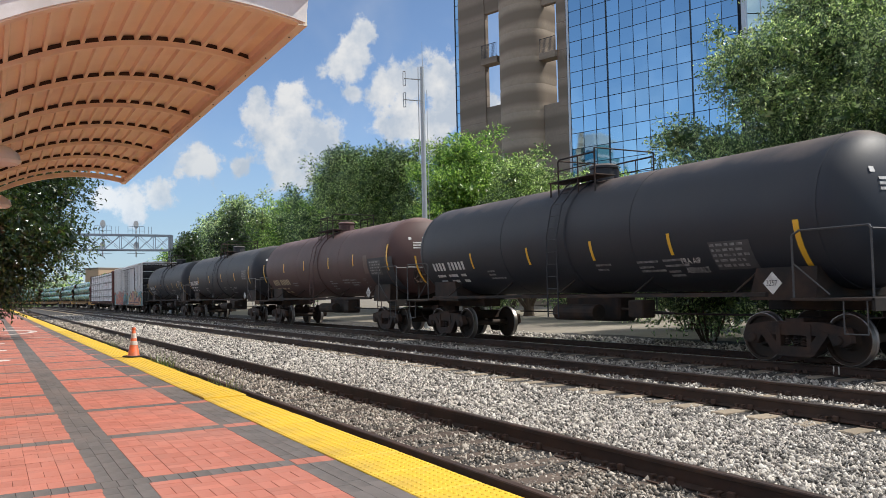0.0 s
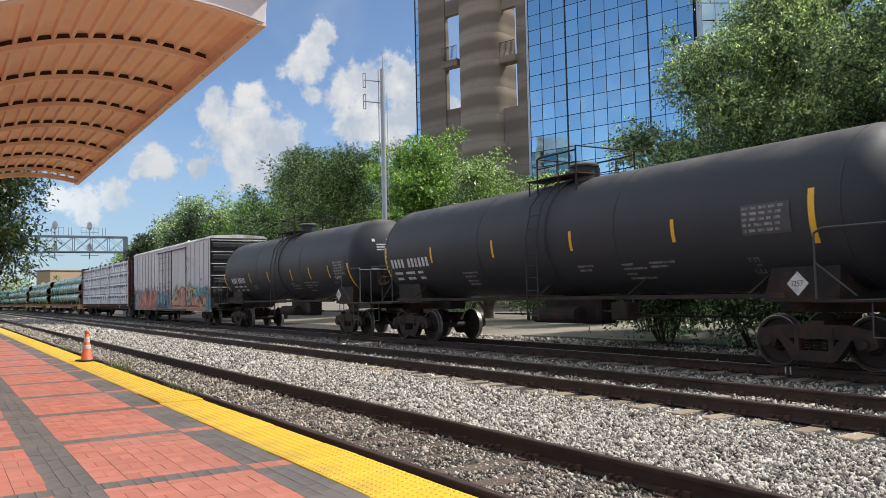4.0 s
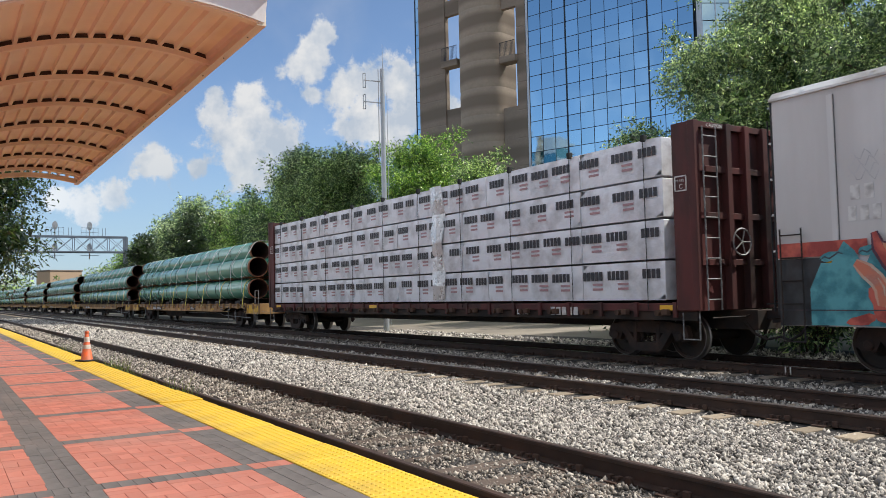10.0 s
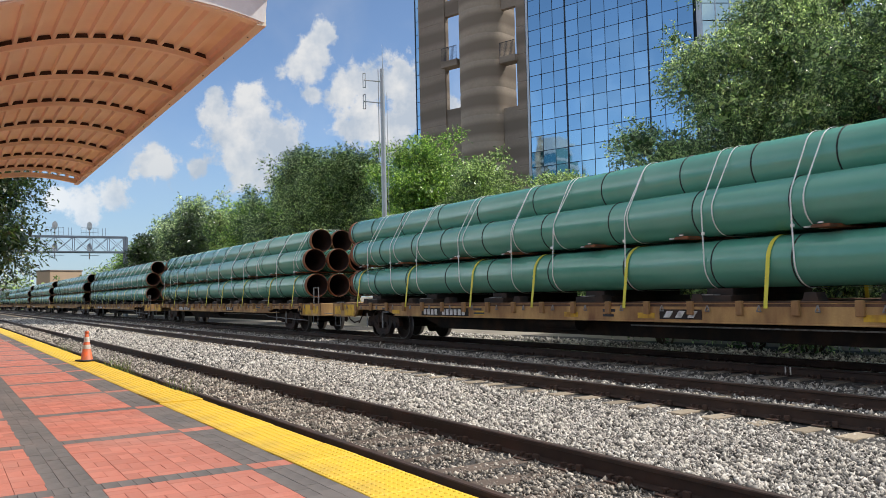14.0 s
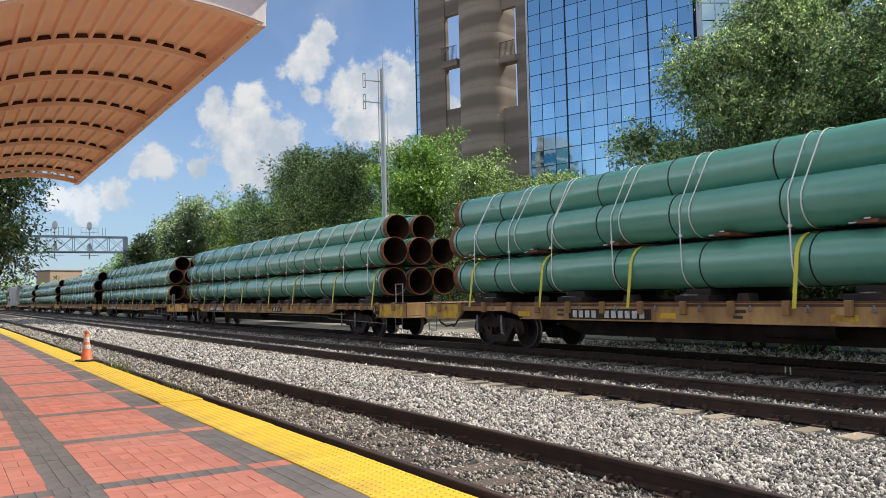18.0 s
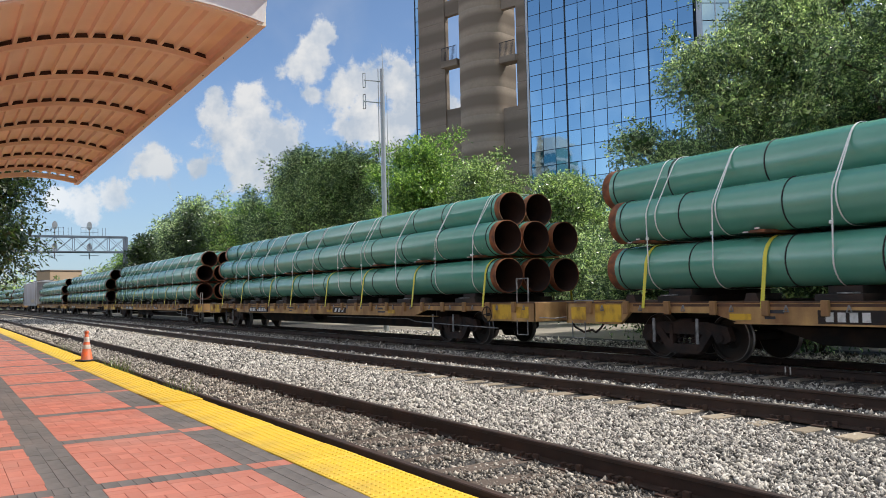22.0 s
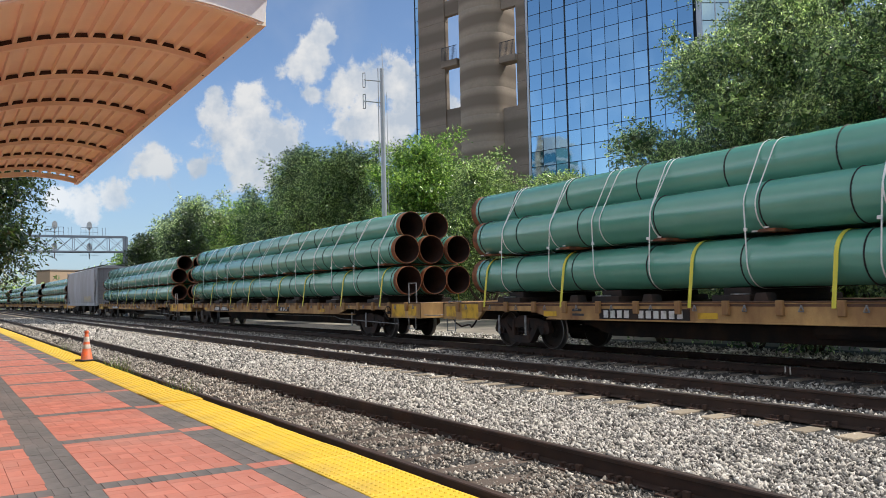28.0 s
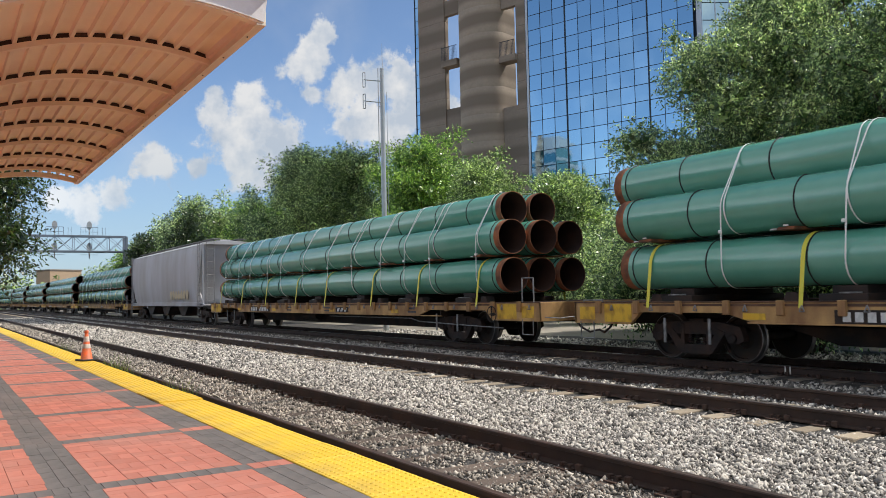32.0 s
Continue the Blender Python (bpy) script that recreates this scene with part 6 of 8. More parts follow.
    for x, z in ((5.35, 3.55), (5.35, 3.1)):
        part("stencil_frame", Geo().box(x, x + 0.2, -y0 - 0.006, -y0, z, z + 0.012).box(x, x + 0.2, -y0 - 0.006, -y0, z + 0.19, z + 0.2).box(x, x + 0.012, -y0 - 0.006, -y0, z, z + 0.2).box(x + 0.19, x + 0.2, -y0 - 0.006, -y0, z, z + 0.2), T["panel"], car)
    px = e - 3.6
    part("data_panel", Geo().box(px, px + 0.34, -y0 - 0.05, -y0 - 0.04, 1.52, 1.95), T["box_end"], car, "black data panel with white lines")
    dl = Geo()
    for k in range(6):
        dl.box(px + 0.04, px + 0.24 - 0.04 * (k % 3), -y0 - 0.054, -y0 - 0.05, 1.56 + 0.06 * k, 1.58 + 0.06 * k)
    tagged(part("panel_print", dl, T["white_mark"], car), kind="stuff")
    yel = Geo().box(-e + 0.75, -e + 1.15, -y0 - 0.012, -y0, 1.62, 1.85)
    part("reflective_patch", yel, T["reflector"], car, "yellow reflective patch")
    mk = Geo()
    for k, x in enumerate((1.35, 1.58, 2.1, 2.33)):
        mk.box(-e + x, -e + x + 0.15, -y0 - 0.008, -y0, 2.75, 2.98)
    for k, x in enumerate((1.3, 1.5, 1.7, 2.1, 2.3, 2.5)):
        mk.box(-e + x, -e + x + 0.13, -y0 - 0.008, -y0, 2.42, 2.65)
    for k in range(3):
        mk.box(e - 3.3, e - 3.3 + 0.45 - 0.1 * k, -y0 - 0.008, -y0, 1.9 - 0.1 * k, 1.95 - 0.1 * k)
    tagged(part("car_mark", mk, T["white_mark"], car), kind="stuff")
    add_trucks(car, (half - 3.1, -half + 3.1))
    add_couplers(car, half)
    return car


def flat_colour(name, colour, second):
    return material(name, tuple(c * 0.82 for c in colour), 0.55, spread=0.3, scale=3.5, grain=40, stain=second, stain_scale=3.2, stain_amount=0.4, bump=0.03, stain_edge=0.07)


def spray_paint(car, e, y0, zb):
    """Spray-painted pieces: overlapping curved letter forms with dark outlines on a ragged teal cloud."""
    P = {"teal": flat_colour("spray_teal", (0.05, 0.27, 0.32), (0.10, 0.38, 0.43)), "orange": flat_colour("spray_orange", (0.56, 0.21, 0.12), (0.62, 0.29, 0.17)),
         "red": flat_colour("spray_red", (0.40, 0.06, 0.05), (0.6, 0.13, 0.09)), "yellow": flat_colour("spray_yellow", (0.62, 0.48, 0.16), (0.64, 0.40, 0.13)),
         "pink": flat_colour("spray_pink", (0.58, 0.25, 0.19), (0.62, 0.2, 0.12)), "dark": flat_colour("spray_dark", (0.03, 0.035, 0.05), (0.1, 0.05, 0.06)),
         "cream": flat_colour("spray_cream", (0.62, 0.52, 0.42), (0.62, 0.36, 0.26)), "black": flat_colour("spray_black", (0.02, 0.022, 0.025), (0.035, 0.04, 0.045)),
         "purple": flat_colour("spray_purple", (0.085, 0.03, 0.06), (0.13, 0.05, 0.08)), "deep": flat_colour("spray_deep", (0.03, 0.09, 0.12), (0.05, 0.05, 0.06)),
         "red_orange": flat_colour("spray_red_orange", (0.58, 0.17, 0.08), (0.5, 0.24, 0.13)), "ochre": flat_colour("spray_ochre", (0.6, 0.3, 0.06), (0.62, 0.4, 0.12)),
         "deep_red": flat_colour("spray_deep_red", (0.3, 0.04, 0.045), (0.4, 0.08, 0.07)), "teal_light": flat_colour("spray_teal_light", (0.1, 0.42, 0.47), (0.16, 0.5, 0.53)),
         "acid": flat_colour("spray_acid", (0.45, 0.48, 0.08), (0.5, 0.4, 0.06)), "white": flat_colour("spray_white", (0.72, 0.74, 0.76), (0.6, 0.62, 0.64)), "chalk": flat_colour("spray_chalk", (0.5, 0.5, 0.51), (0.56, 0.56, 0.57))}
    rnd = random.Random(21)

    def blob(cx, cz, w, h, lean, n=18, rough=0.16):
        ph = [rnd.uniform(0, 6.28) for _ in range(3)]
        out = []
        for i in range(n):
            a = 2 * math.pi * i / n
            q = 1 + rough * (math.sin(2 * a + ph[0]) + 0.7 * math.sin(3 * a + ph[1]) + 0.5 * math.sin(5 * a + ph[2]))
            z = cz + h * q * math.sin(a)
            out.append((cx + w * q * math.cos(a) + lean * (z - cz), max(zb + 0.02, z)))
        return out

    def stroke(pts, w):
        left, right = [], []
        for i, (x, z) in enumerate(pts):
            a, b = pts[max(0, i - 1)], pts[min(len(pts) - 1, i + 1)]
            d = math.hypot(b[0] - a[0], b[1] - a[1]) or 1
            nx, nz = -(b[1] - a[1]) / d, (b[0] - a[0]) / d
            ww = w * (1.15 if 0 < i < len(pts) - 1 else 0.55)
            left.append((x + nx * ww, max(zb + 0.02, z + nz * ww)))
            right.append((x - nx * ww, max(zb + 0.02, z - nz * ww)))
        return left + right[::-1]

    layer = {"n": 0}

    def lay(name, outlines, col, depth, label=""):
        for o in outlines:
            layer["n"] += 1
            y = -y0 - depth - 0.00012 * layer["n"]
            part(name, Geo().add([(x, y, z) for x, z in o], [tuple(range(len(o)))]), P[col], car, label)

    # teal ground with a ragged top, corner blocks and a many-coloured strip along the skirt
    lay("paint_band", [[(-e + 0.02, zb), (-e + 0.9, zb), (-e + 0.9, zb + 1.1), (-e + 0.02, zb + 1.1)]], "black", 0.030)
    lay("paint_band", [[(-e + 0.02, zb + 1.12), (-e + 1.6, zb + 1.12), (-e + 1.6, zb + 1.36), (-e + 0.02, zb + 1.36)], [(e - 1.5, zb + 0.75), (e - 0.02, zb + 0.8), (e - 0.02, zb + 1.15), (e - 1.3, zb + 1.2)]], "red", 0.030)
    ragged = []
    for x0, x1, h in ((-e + 0.6, -1.95, 1.45), (1.7, e - 0.05, 1.5)):
        o = [(x0, zb + 0.01)]
        x = x0
        while x < x1:
            o.append((x, zb + h * (0.62 + 0.38 * rnd.random()) * min(1, 0.6 + (x - x0))))
            x += rnd.uniform(0.1, 0.26)
        o += [(x1, zb + h * 0.5), (x1, zb + 0.01)]
        ragged.append(o[::-1])
    lay("paint_cloud", ragged, "teal", 0.031)
    for x0, x1, n in ((-e + 0.9, -2.1, 12), (1.8, e - 0.3, 16)):
        for k in range(n):
            cx, cz = x0 + (x1 - x0) * (k + rnd.random()) / n, zb + rnd.uniform(0.85, 1.22)
            leaf = blob(cx, cz, rnd.uniform(0.14, 0.3), rnd.uniform(0.06, 0.1), 1.2, 14, 0.1)
            lay("paint_leaf", [leaf], "teal", 0.0312)
            lay("paint_wave", [stroke([(cx - 0.2 + 0.08 * q, cz - 0.05 + 0.02 * q + 0.03 * math.sin(q * 2.1)) for q in range(6)], 0.012)], "deep", 0.0316)
        for k in range(n // 2):
            cx = x0 + (x1 - x0) * (k + 0.5) / (n // 2)
            lay("paint_dab", [blob(cx, zb + 0.1, rnd.uniform(0.2, 0.45), 0.09, 0.5, 14, 0.15)], ("red", "teal", "orange", "purple")[k % 4], 0.0318)

    # the large piece: tan, salmon and ochre letters with plum shadow sides over a red-orange foot
    lay("paint_foot", [[(1.49, 0.81), (1.57, 1.11), (3.07, 1.16), (4.78, 1.11), (6.51, 1.13), (7.5, 1.06), (8.69, 1.06), (9.18, 0.97), (9.07, 0.79), (7.12, 0.79), (4.28, 0.79)]], "red_orange", 0.0322)
    lay("paint_shadow", [[(1.42, 1.24), (2.22, 1.73), (2.73, 2.02), (3.47, 1.96), (3.92, 2.19), (4.91, 2.08), (5.73, 2.04), (6.67, 1.83), (7.16, 1.51), (7.75, 1.59), (8.41, 1.48), (9.11, 1.42), (9.09, 1.15), (8.59, 1.01), (6.5, 1.05), (4.29, 1.01), (1.67, 1.0)]], "purple", 0.0328)
    lay("paint_outline", [[(1.51, 1.37), (2.22, 1.76), (2.63, 2.05), (2.88, 2.37), (3.05, 2.33), (2.91, 1.79), (3.42, 1.56), (3.44, 1.25), (2.69, 1.18), (1.71, 1.0)],
        [(3.36, 1.17), (3.2, 1.6), (3.51, 2.05), (4.01, 2.23), (4.48, 2.18), (4.72, 1.82), (4.85, 1.18), (4.37, 1.0), (3.75, 1.0)],
        [(4.94, 2.1), (5.16, 2.17), (5.41, 2.09), (5.61, 1.97), (5.69, 2.2), (5.71, 2.53), (6.0, 2.27), (6.29, 2.1), (6.12, 1.62), (5.89, 1.51), (5.25, 1.29), (5.07, 1.54)]], "cream", 0.0332)
    lay("paint_letter", [[(1.6, 1.37), (2.24, 1.7), (2.67, 2.0), (2.89, 2.29), (2.97, 2.26), (2.83, 1.76), (3.34, 1.54), (3.35, 1.3), (2.69, 1.23), (1.78, 1.05)],
        [(5.0, 2.06), (5.16, 2.12), (5.38, 2.04), (5.63, 1.88), (5.75, 2.18), (5.76, 2.45), (5.97, 2.23), (6.23, 2.06), (6.06, 1.65), (5.85, 1.55), (5.27, 1.34), (5.13, 1.56)],
        [(6.22, 2.07), (6.55, 2.07), (7.02, 1.96), (7.13, 1.81), (7.04, 1.66), (6.64, 1.65), (6.4, 1.53), (6.05, 1.48), (6.16, 1.75)]], "yellow", 0.0340)
    lay("paint_letter", [[(3.44, 1.2), (3.27, 1.6), (3.58, 2.01), (4.03, 2.18), (4.44, 2.14), (4.65, 1.8), (4.78, 1.2), (4.36, 1.05), (3.78, 1.05)],
        [(6.07, 1.45), (6.46, 1.53), (6.69, 1.62), (7.16, 1.45), (7.52, 1.11), (6.27, 1.1)],
        [(7.11, 1.51), (7.55, 1.61), (7.84, 1.4), (8.11, 1.2), (8.53, 1.05), (7.59, 1.05), (7.17, 1.15)]], "pink", 0.0341)
    lay("paint_fade", [[(1.59, 1.24), (2.5, 1.27), (3.35, 1.25), (3.25, 1.11), (1.77, 1.03)],
        [(3.43, 1.18), (4.14, 1.27), (4.78, 1.19), (4.36, 1.04), (3.78, 1.03)],
        [(6.18, 1.27), (7.03, 1.31), (7.52, 1.11), (6.31, 1.09)],
        [(5.1, 1.24), (5.78, 1.32), (5.9, 1.11), (5.24, 1.07)],
        [(7.51, 1.3), (7.98, 1.26), (8.53, 1.05), (7.59, 1.05)]], "orange", 0.0343)
    lay("paint_hollow", [[(2.47, 1.54), (3.01, 1.61), (3.1, 1.43), (2.38, 1.31)],
        [(3.49, 1.53), (3.64, 1.86), (3.79, 1.88), (3.69, 1.35)],
        [(5.13, 1.9), (5.28, 1.98), (5.54, 1.77), (5.38, 1.55), (5.2, 1.58)],
        [(6.41, 1.76), (6.77, 1.75), (6.82, 1.6), (6.5, 1.4)],
        [(5.92, 1.86), (6.04, 1.99), (6.08, 1.69), (5.93, 1.54)],
        [(7.23, 1.39), (7.52, 1.44), (7.74, 1.26), (7.62, 1.17)],
        [(8.13, 1.37), (8.31, 1.69), (8.44, 1.76), (8.46, 1.43), (8.28, 1.15)]], "purple", 0.0346)
    lay("paint_block", [[(8.43, 1.46), (8.82, 1.53), (9.09, 1.43), (9.15, 1.25), (8.97, 1.11), (8.55, 1.12), (8.43, 1.29)],
        [(8.82, 1.11), (9.15, 1.21), (9.16, 1.06), (8.69, 1.0)]], "ochre", 0.0344)
    lay("paint_ray", [[(8.14, 1.77), (8.57, 1.79), (8.58, 1.72), (8.16, 1.68)],
        [(8.16, 1.62), (8.58, 1.66), (8.58, 1.59), (8.19, 1.52)],
        [(8.21, 1.47), (8.57, 1.53), (8.55, 1.46), (8.27, 1.39)]], "deep_red", 0.0348)
    lay("paint_ray", [[(8.16, 1.68), (8.58, 1.72), (8.58, 1.66), (8.18, 1.62)],
        [(8.21, 1.52), (8.58, 1.59), (8.57, 1.53), (8.22, 1.47)]], "cream", 0.0349)
    lay("paint_shine", [[(3.86, 1.95), (4.0, 2.09), (4.17, 2.05), (4.2, 1.91), (4.06, 1.8), (3.91, 1.83)],
        [(3.58, 1.2), (3.73, 1.35), (4.25, 1.58), (4.38, 1.55), (3.86, 1.27)],
        [(6.66, 2.0), (6.84, 2.01), (6.88, 1.93), (6.7, 1.87)],
        [(5.26, 1.46), (5.47, 1.51), (5.4, 1.33)],
        [(2.21, 1.63), (2.52, 1.75), (2.57, 1.69), (2.31, 1.55)],
        [(7.67, 1.06), (8.17, 1.08), (8.48, 0.96), (7.95, 0.95)]], "cream", 0.0350)
    lay("paint_tail", [[(7.14, 1.08), (7.31, 1.08), (7.51, 0.91), (7.32, 0.89)],
        [(5.84, 1.49), (5.99, 1.54), (6.06, 1.3), (5.92, 1.21)],
        [(4.94, 1.81), (5.07, 1.85), (5.11, 1.44), (4.98, 1.42)],
        [(9.18, 1.28), (9.39, 1.46), (9.51, 1.11), (9.36, 0.8), (9.08, 0.93)],
        [(8.05, 0.79), (8.18, 0.9), (8.31, 0.84), (8.26, 0.79)],
        [(8.64, 0.87), (8.79, 0.94), (8.9, 0.84), (8.74, 0.79)]], "teal", 0.0347)
    lay("paint_tail", [[(7.19, 1.05), (7.28, 1.05), (7.42, 0.93), (7.35, 0.92)],
        [(8.68, 0.84), (8.79, 0.91), (8.84, 0.83), (8.75, 0.79)],
        [(4.83, 2.16), (5.22, 2.28), (5.29, 2.16), (4.95, 2.06)],
        [(6.43, 2.16), (6.82, 2.18), (6.97, 2.07), (6.55, 2.07)],
        [(7.18, 1.89), (7.54, 1.95), (7.76, 1.79), (7.41, 1.72)],
        [(5.45, 2.33), (5.66, 2.4), (5.68, 2.2), (5.53, 2.15)]], "teal_light", 0.0349)
    lay("paint_block", [[(9.19, 1.92), (9.56, 1.92), (9.57, 1.71), (9.18, 1.69)],
        [(1.06, 1.98), (1.45, 1.97), (1.45, 1.81), (1.05, 1.82)]], "red_orange", 0.0325)
    lay("stencil_frame", [[(7.04, 1.61), (7.47, 1.62), (7.46, 1.59), (7.04, 1.58)],
        [(7.03, 1.33), (7.45, 1.3), (7.45, 1.27), (7.03, 1.3)],
        [(7.04, 1.61), (7.08, 1.61), (7.06, 1.3), (7.03, 1.3)],
        [(7.43, 1.62), (7.47, 1.62), (7.45, 1.27), (7.41, 1.28)],
        [(7.11, 1.48), (7.38, 1.47), (7.37, 1.45), (7.11, 1.45)],
        [(7.21, 1.58), (7.25, 1.58), (7.24, 1.33), (7.2, 1.33)]], "white", 0.0356)
    lay("chalk_fill", [[(7.69, 2.13), (7.79, 2.39), (7.98, 2.46), (8.18, 2.42), (8.34, 2.31), (8.42, 2.12), (8.28, 1.99), (7.89, 2.0)]], "chalk", 0.0055)
    lay("paint_scrawl", [[(7.84, 2.41), (7.91, 2.52), (8.05, 2.57), (8.2, 2.51), (8.26, 2.41), (8.22, 2.4), (8.16, 2.48), (8.05, 2.52), (7.95, 2.48), (7.89, 2.39)]], "purple", 0.0058)
    for o in ([(1.55, 1.37), (2.24, 1.71), (2.67, 2.0), (2.9, 2.3)], [(2.9, 2.3), (2.83, 1.77), (3.34, 1.54), (3.36, 1.31)], [(3.28, 1.3), (3.3, 1.65), (3.58, 2.02), (3.98, 2.17), (4.42, 2.12), (4.66, 1.8), (4.78, 1.2)],
              [(5.0, 2.1), (5.2, 1.62), (5.32, 1.4), (5.85, 1.56), (6.06, 1.7), (6.2, 2.1)], [(5.6, 1.95), (5.73, 2.2), (5.74, 2.46), (5.92, 2.24), (6.2, 2.08), (6.95, 2.0), (7.06, 1.84)],
              [(6.05, 1.56), (6.5, 1.58), (6.72, 1.72), (7.2, 1.52), (7.5, 1.16)], [(7.1, 1.5), (7.5, 1.66), (7.86, 1.4), (8.14, 1.2), (8.56, 1.06)], [(8.42, 1.5), (8.8, 1.56), (9.08, 1.44), (9.16, 1.26), (9.0, 1.1), (8.6, 1.1)],
              [(1.6, 1.05), (2.6, 1.1), (3.5, 1.02), (4.6, 1.06), (5.7, 1.02), (7.4, 1.04)]):
        lay("paint_edge", [stroke(o, 0.022)], "purple", 0.036)
        lay("paint_edge", [stroke([(x + 0.05, z - 0.06) for x, z in o], 0.009)], "cream", 0.0362)
    for k in range(46):
        wx = rnd.choice((rnd.uniform(1.8, 7.0), rnd.uniform(7.2, 9.4), rnd.uniform(7.2, 9.4)))
        wz = zb + (rnd.uniform(1.05, 1.4) if wx < 7.2 else rnd.uniform(0.75, 1.35))
        wl = rnd.uniform(0.05, 0.09)
        lay("paint_wave", [stroke([(wx + wl * q, wz + 0.035 * math.sin(q * 1.3 + k) - 0.012 * q) for q in range(6)], 0.01)], ("deep", "teal_light", "deep")[k % 3], 0.0326)
    for k in range(26):
        wx, wz = rnd.uniform(1.7, 9.0), zb + rnd.uniform(0.2, 0.75)
        lay("paint_stroke", [stroke([(wx, wz), (wx + rnd.uniform(-.15, .25), wz + rnd.uniform(0.05, 0.2)), (wx + rnd.uniform(-.1, .3), wz + rnd.uniform(0.2, 0.4))], rnd.uniform(0.012, 0.04))], ("orange", "deep_red", "cream", "yellow", "pink")[k % 5], 0.0353)
    lay("panel_seam", [[(-e + 0.05, zb + 0.245), (-1.95, zb + 0.245), (-1.95, zb + 0.262), (-e + 0.05, zb + 0.262)], [(1.6, zb + 0.245), (e - 0.05, zb + 0.245), (e - 0.05, zb + 0.262), (1.6, zb + 0.262)]], "dark", 0.037)
    # the narrower salmon piece: looping strokes with pale edges
    x0, x1 = -e + 1.7, -2.15
    lay("paint_base", [blob(x0 + (x1 - x0) * (k + 0.5) / 5, zb + 0.45, 0.62, 0.4, 0.3, 22, 0.2) for k in range(5)], "red", 0.0325)
    x, n = x0 + 0.1, 0
    while x < x1 - 0.3:
        lean, w = rnd.uniform(-0.55, 0.8), rnd.uniform(0.05, 0.1)
        top, low = zb + rnd.uniform(0.95, 1.5), zb + rnd.uniform(0.1, 0.35)
        line = [(x + lean * q + 0.16 * math.sin(3.4 * q + n), low + (top - low) * q) for q in (0, 0.2, 0.4, 0.6, 0.8, 1.0)]
        if n % 2:
            line += [(line[-1][0] + 0.2, line[-1][1] - 0.1), (line[-1][0] + 0.34, line[-1][1] - 0.34)]
        lay("paint_outline", [stroke(line, w + 0.04)], "purple" if n % 3 else "cream", 0.034)
        lay("paint_letter", [stroke(line, w)], ("pink", "orange", "red", "pink")[n % 4], 0.0345)
        lay("paint_shine", [stroke([(p[0] + 0.35 * w, p[1] + 0.02) for p in line[1:4]], w * 0.2)], "cream", 0.035)
        x += rnd.uniform(0.2, 0.32)
        n += 1
    # the door: teal wash, red bar, small tags
    door_y = 0.082
    lay("paint_cloud", [[(-1.8, zb + 0.12), (1.45, zb + 0.12), (1.45, zb + 1.0), (1.1, zb + 1.15), (0.8, zb + 0.95), (0.2, zb + 1.1), (-0.5, zb + 1.2), (-1.1, zb + 1.05), (-1.8, zb + 1.15)]], "teal", door_y)
    lay("paint_bar", [[(0.75, zb + 1.0), (1.45, zb + 1.0), (1.45, zb + 1.25), (0.75, zb + 1.25)], [(-1.8, zb + 0.95), (-1.35, zb + 0.95), (-1.35, zb + 1.2), (-1.8, zb + 1.2)]], "red", door_y + 0.001)
    lay("paint_smear", [[(-1.8, zb + 0.12), (0.2, zb + 0.12), (0.15, zb + 0.4), (-0.7, zb + 0.46), (-1.8, zb + 0.36)], [(0.3, zb + 0.12), (0.9, zb + 0.12), (0.8, zb + 0.6), (0.3, zb + 0.55)]], "deep", door_y + 0.0015)
    lay("paint_tag", [blob(0.35, zb + 1.05, 0.16, 0.26, 0, 14, 0.1)], "acid", door_y + 0.002)
    lay("paint_tag", [blob(0.35, zb + 0.72, 0.26, 0.1, 0, 14, 0.1), blob(-0.75, zb + 1.2, 0.1, 0.08, 0, 10, 0.1)], "yellow", door_y + 0.002)
    lay("paint_tag", [blob(-0.55, zb + 0.72, 0.12, 0.1, 0, 12, 0.15)], "acid", door_y + 0.002)
    scrawl = []
    for k in range(14):
        cx, cz = rnd.uniform(-1.3, 1.2), zb + rnd.uniform(0.35, 1.45)
        scrawl.append(stroke([(cx + 0.2 * math.cos(j * 0.9 + k), cz + 0.2 * math.sin(j * 0.8 + 2 * k)) for j in range(6)], 0.016))
    lay("paint_scrawl", scrawl, "black", door_y + 0.006)
    # chalky old scribbles on the bare wall
    for cx, cz, w in ((e - 1.0, 3.75, 0.7), (e - 3.2, 3.3, 0.4), (e - 0.8, 2.2, 0.6), (-e + 1.6, 3.1, 0.5)):
        for k in range(4):
            lay("faint_scribble", [stroke([(cx - w / 2 + w * j / 7, cz + 0.11 * k + 0.09 * math.sin(j * 1.9 + k * 2)) for j in range(8)], 0.008)], "chalk", 0.0055)


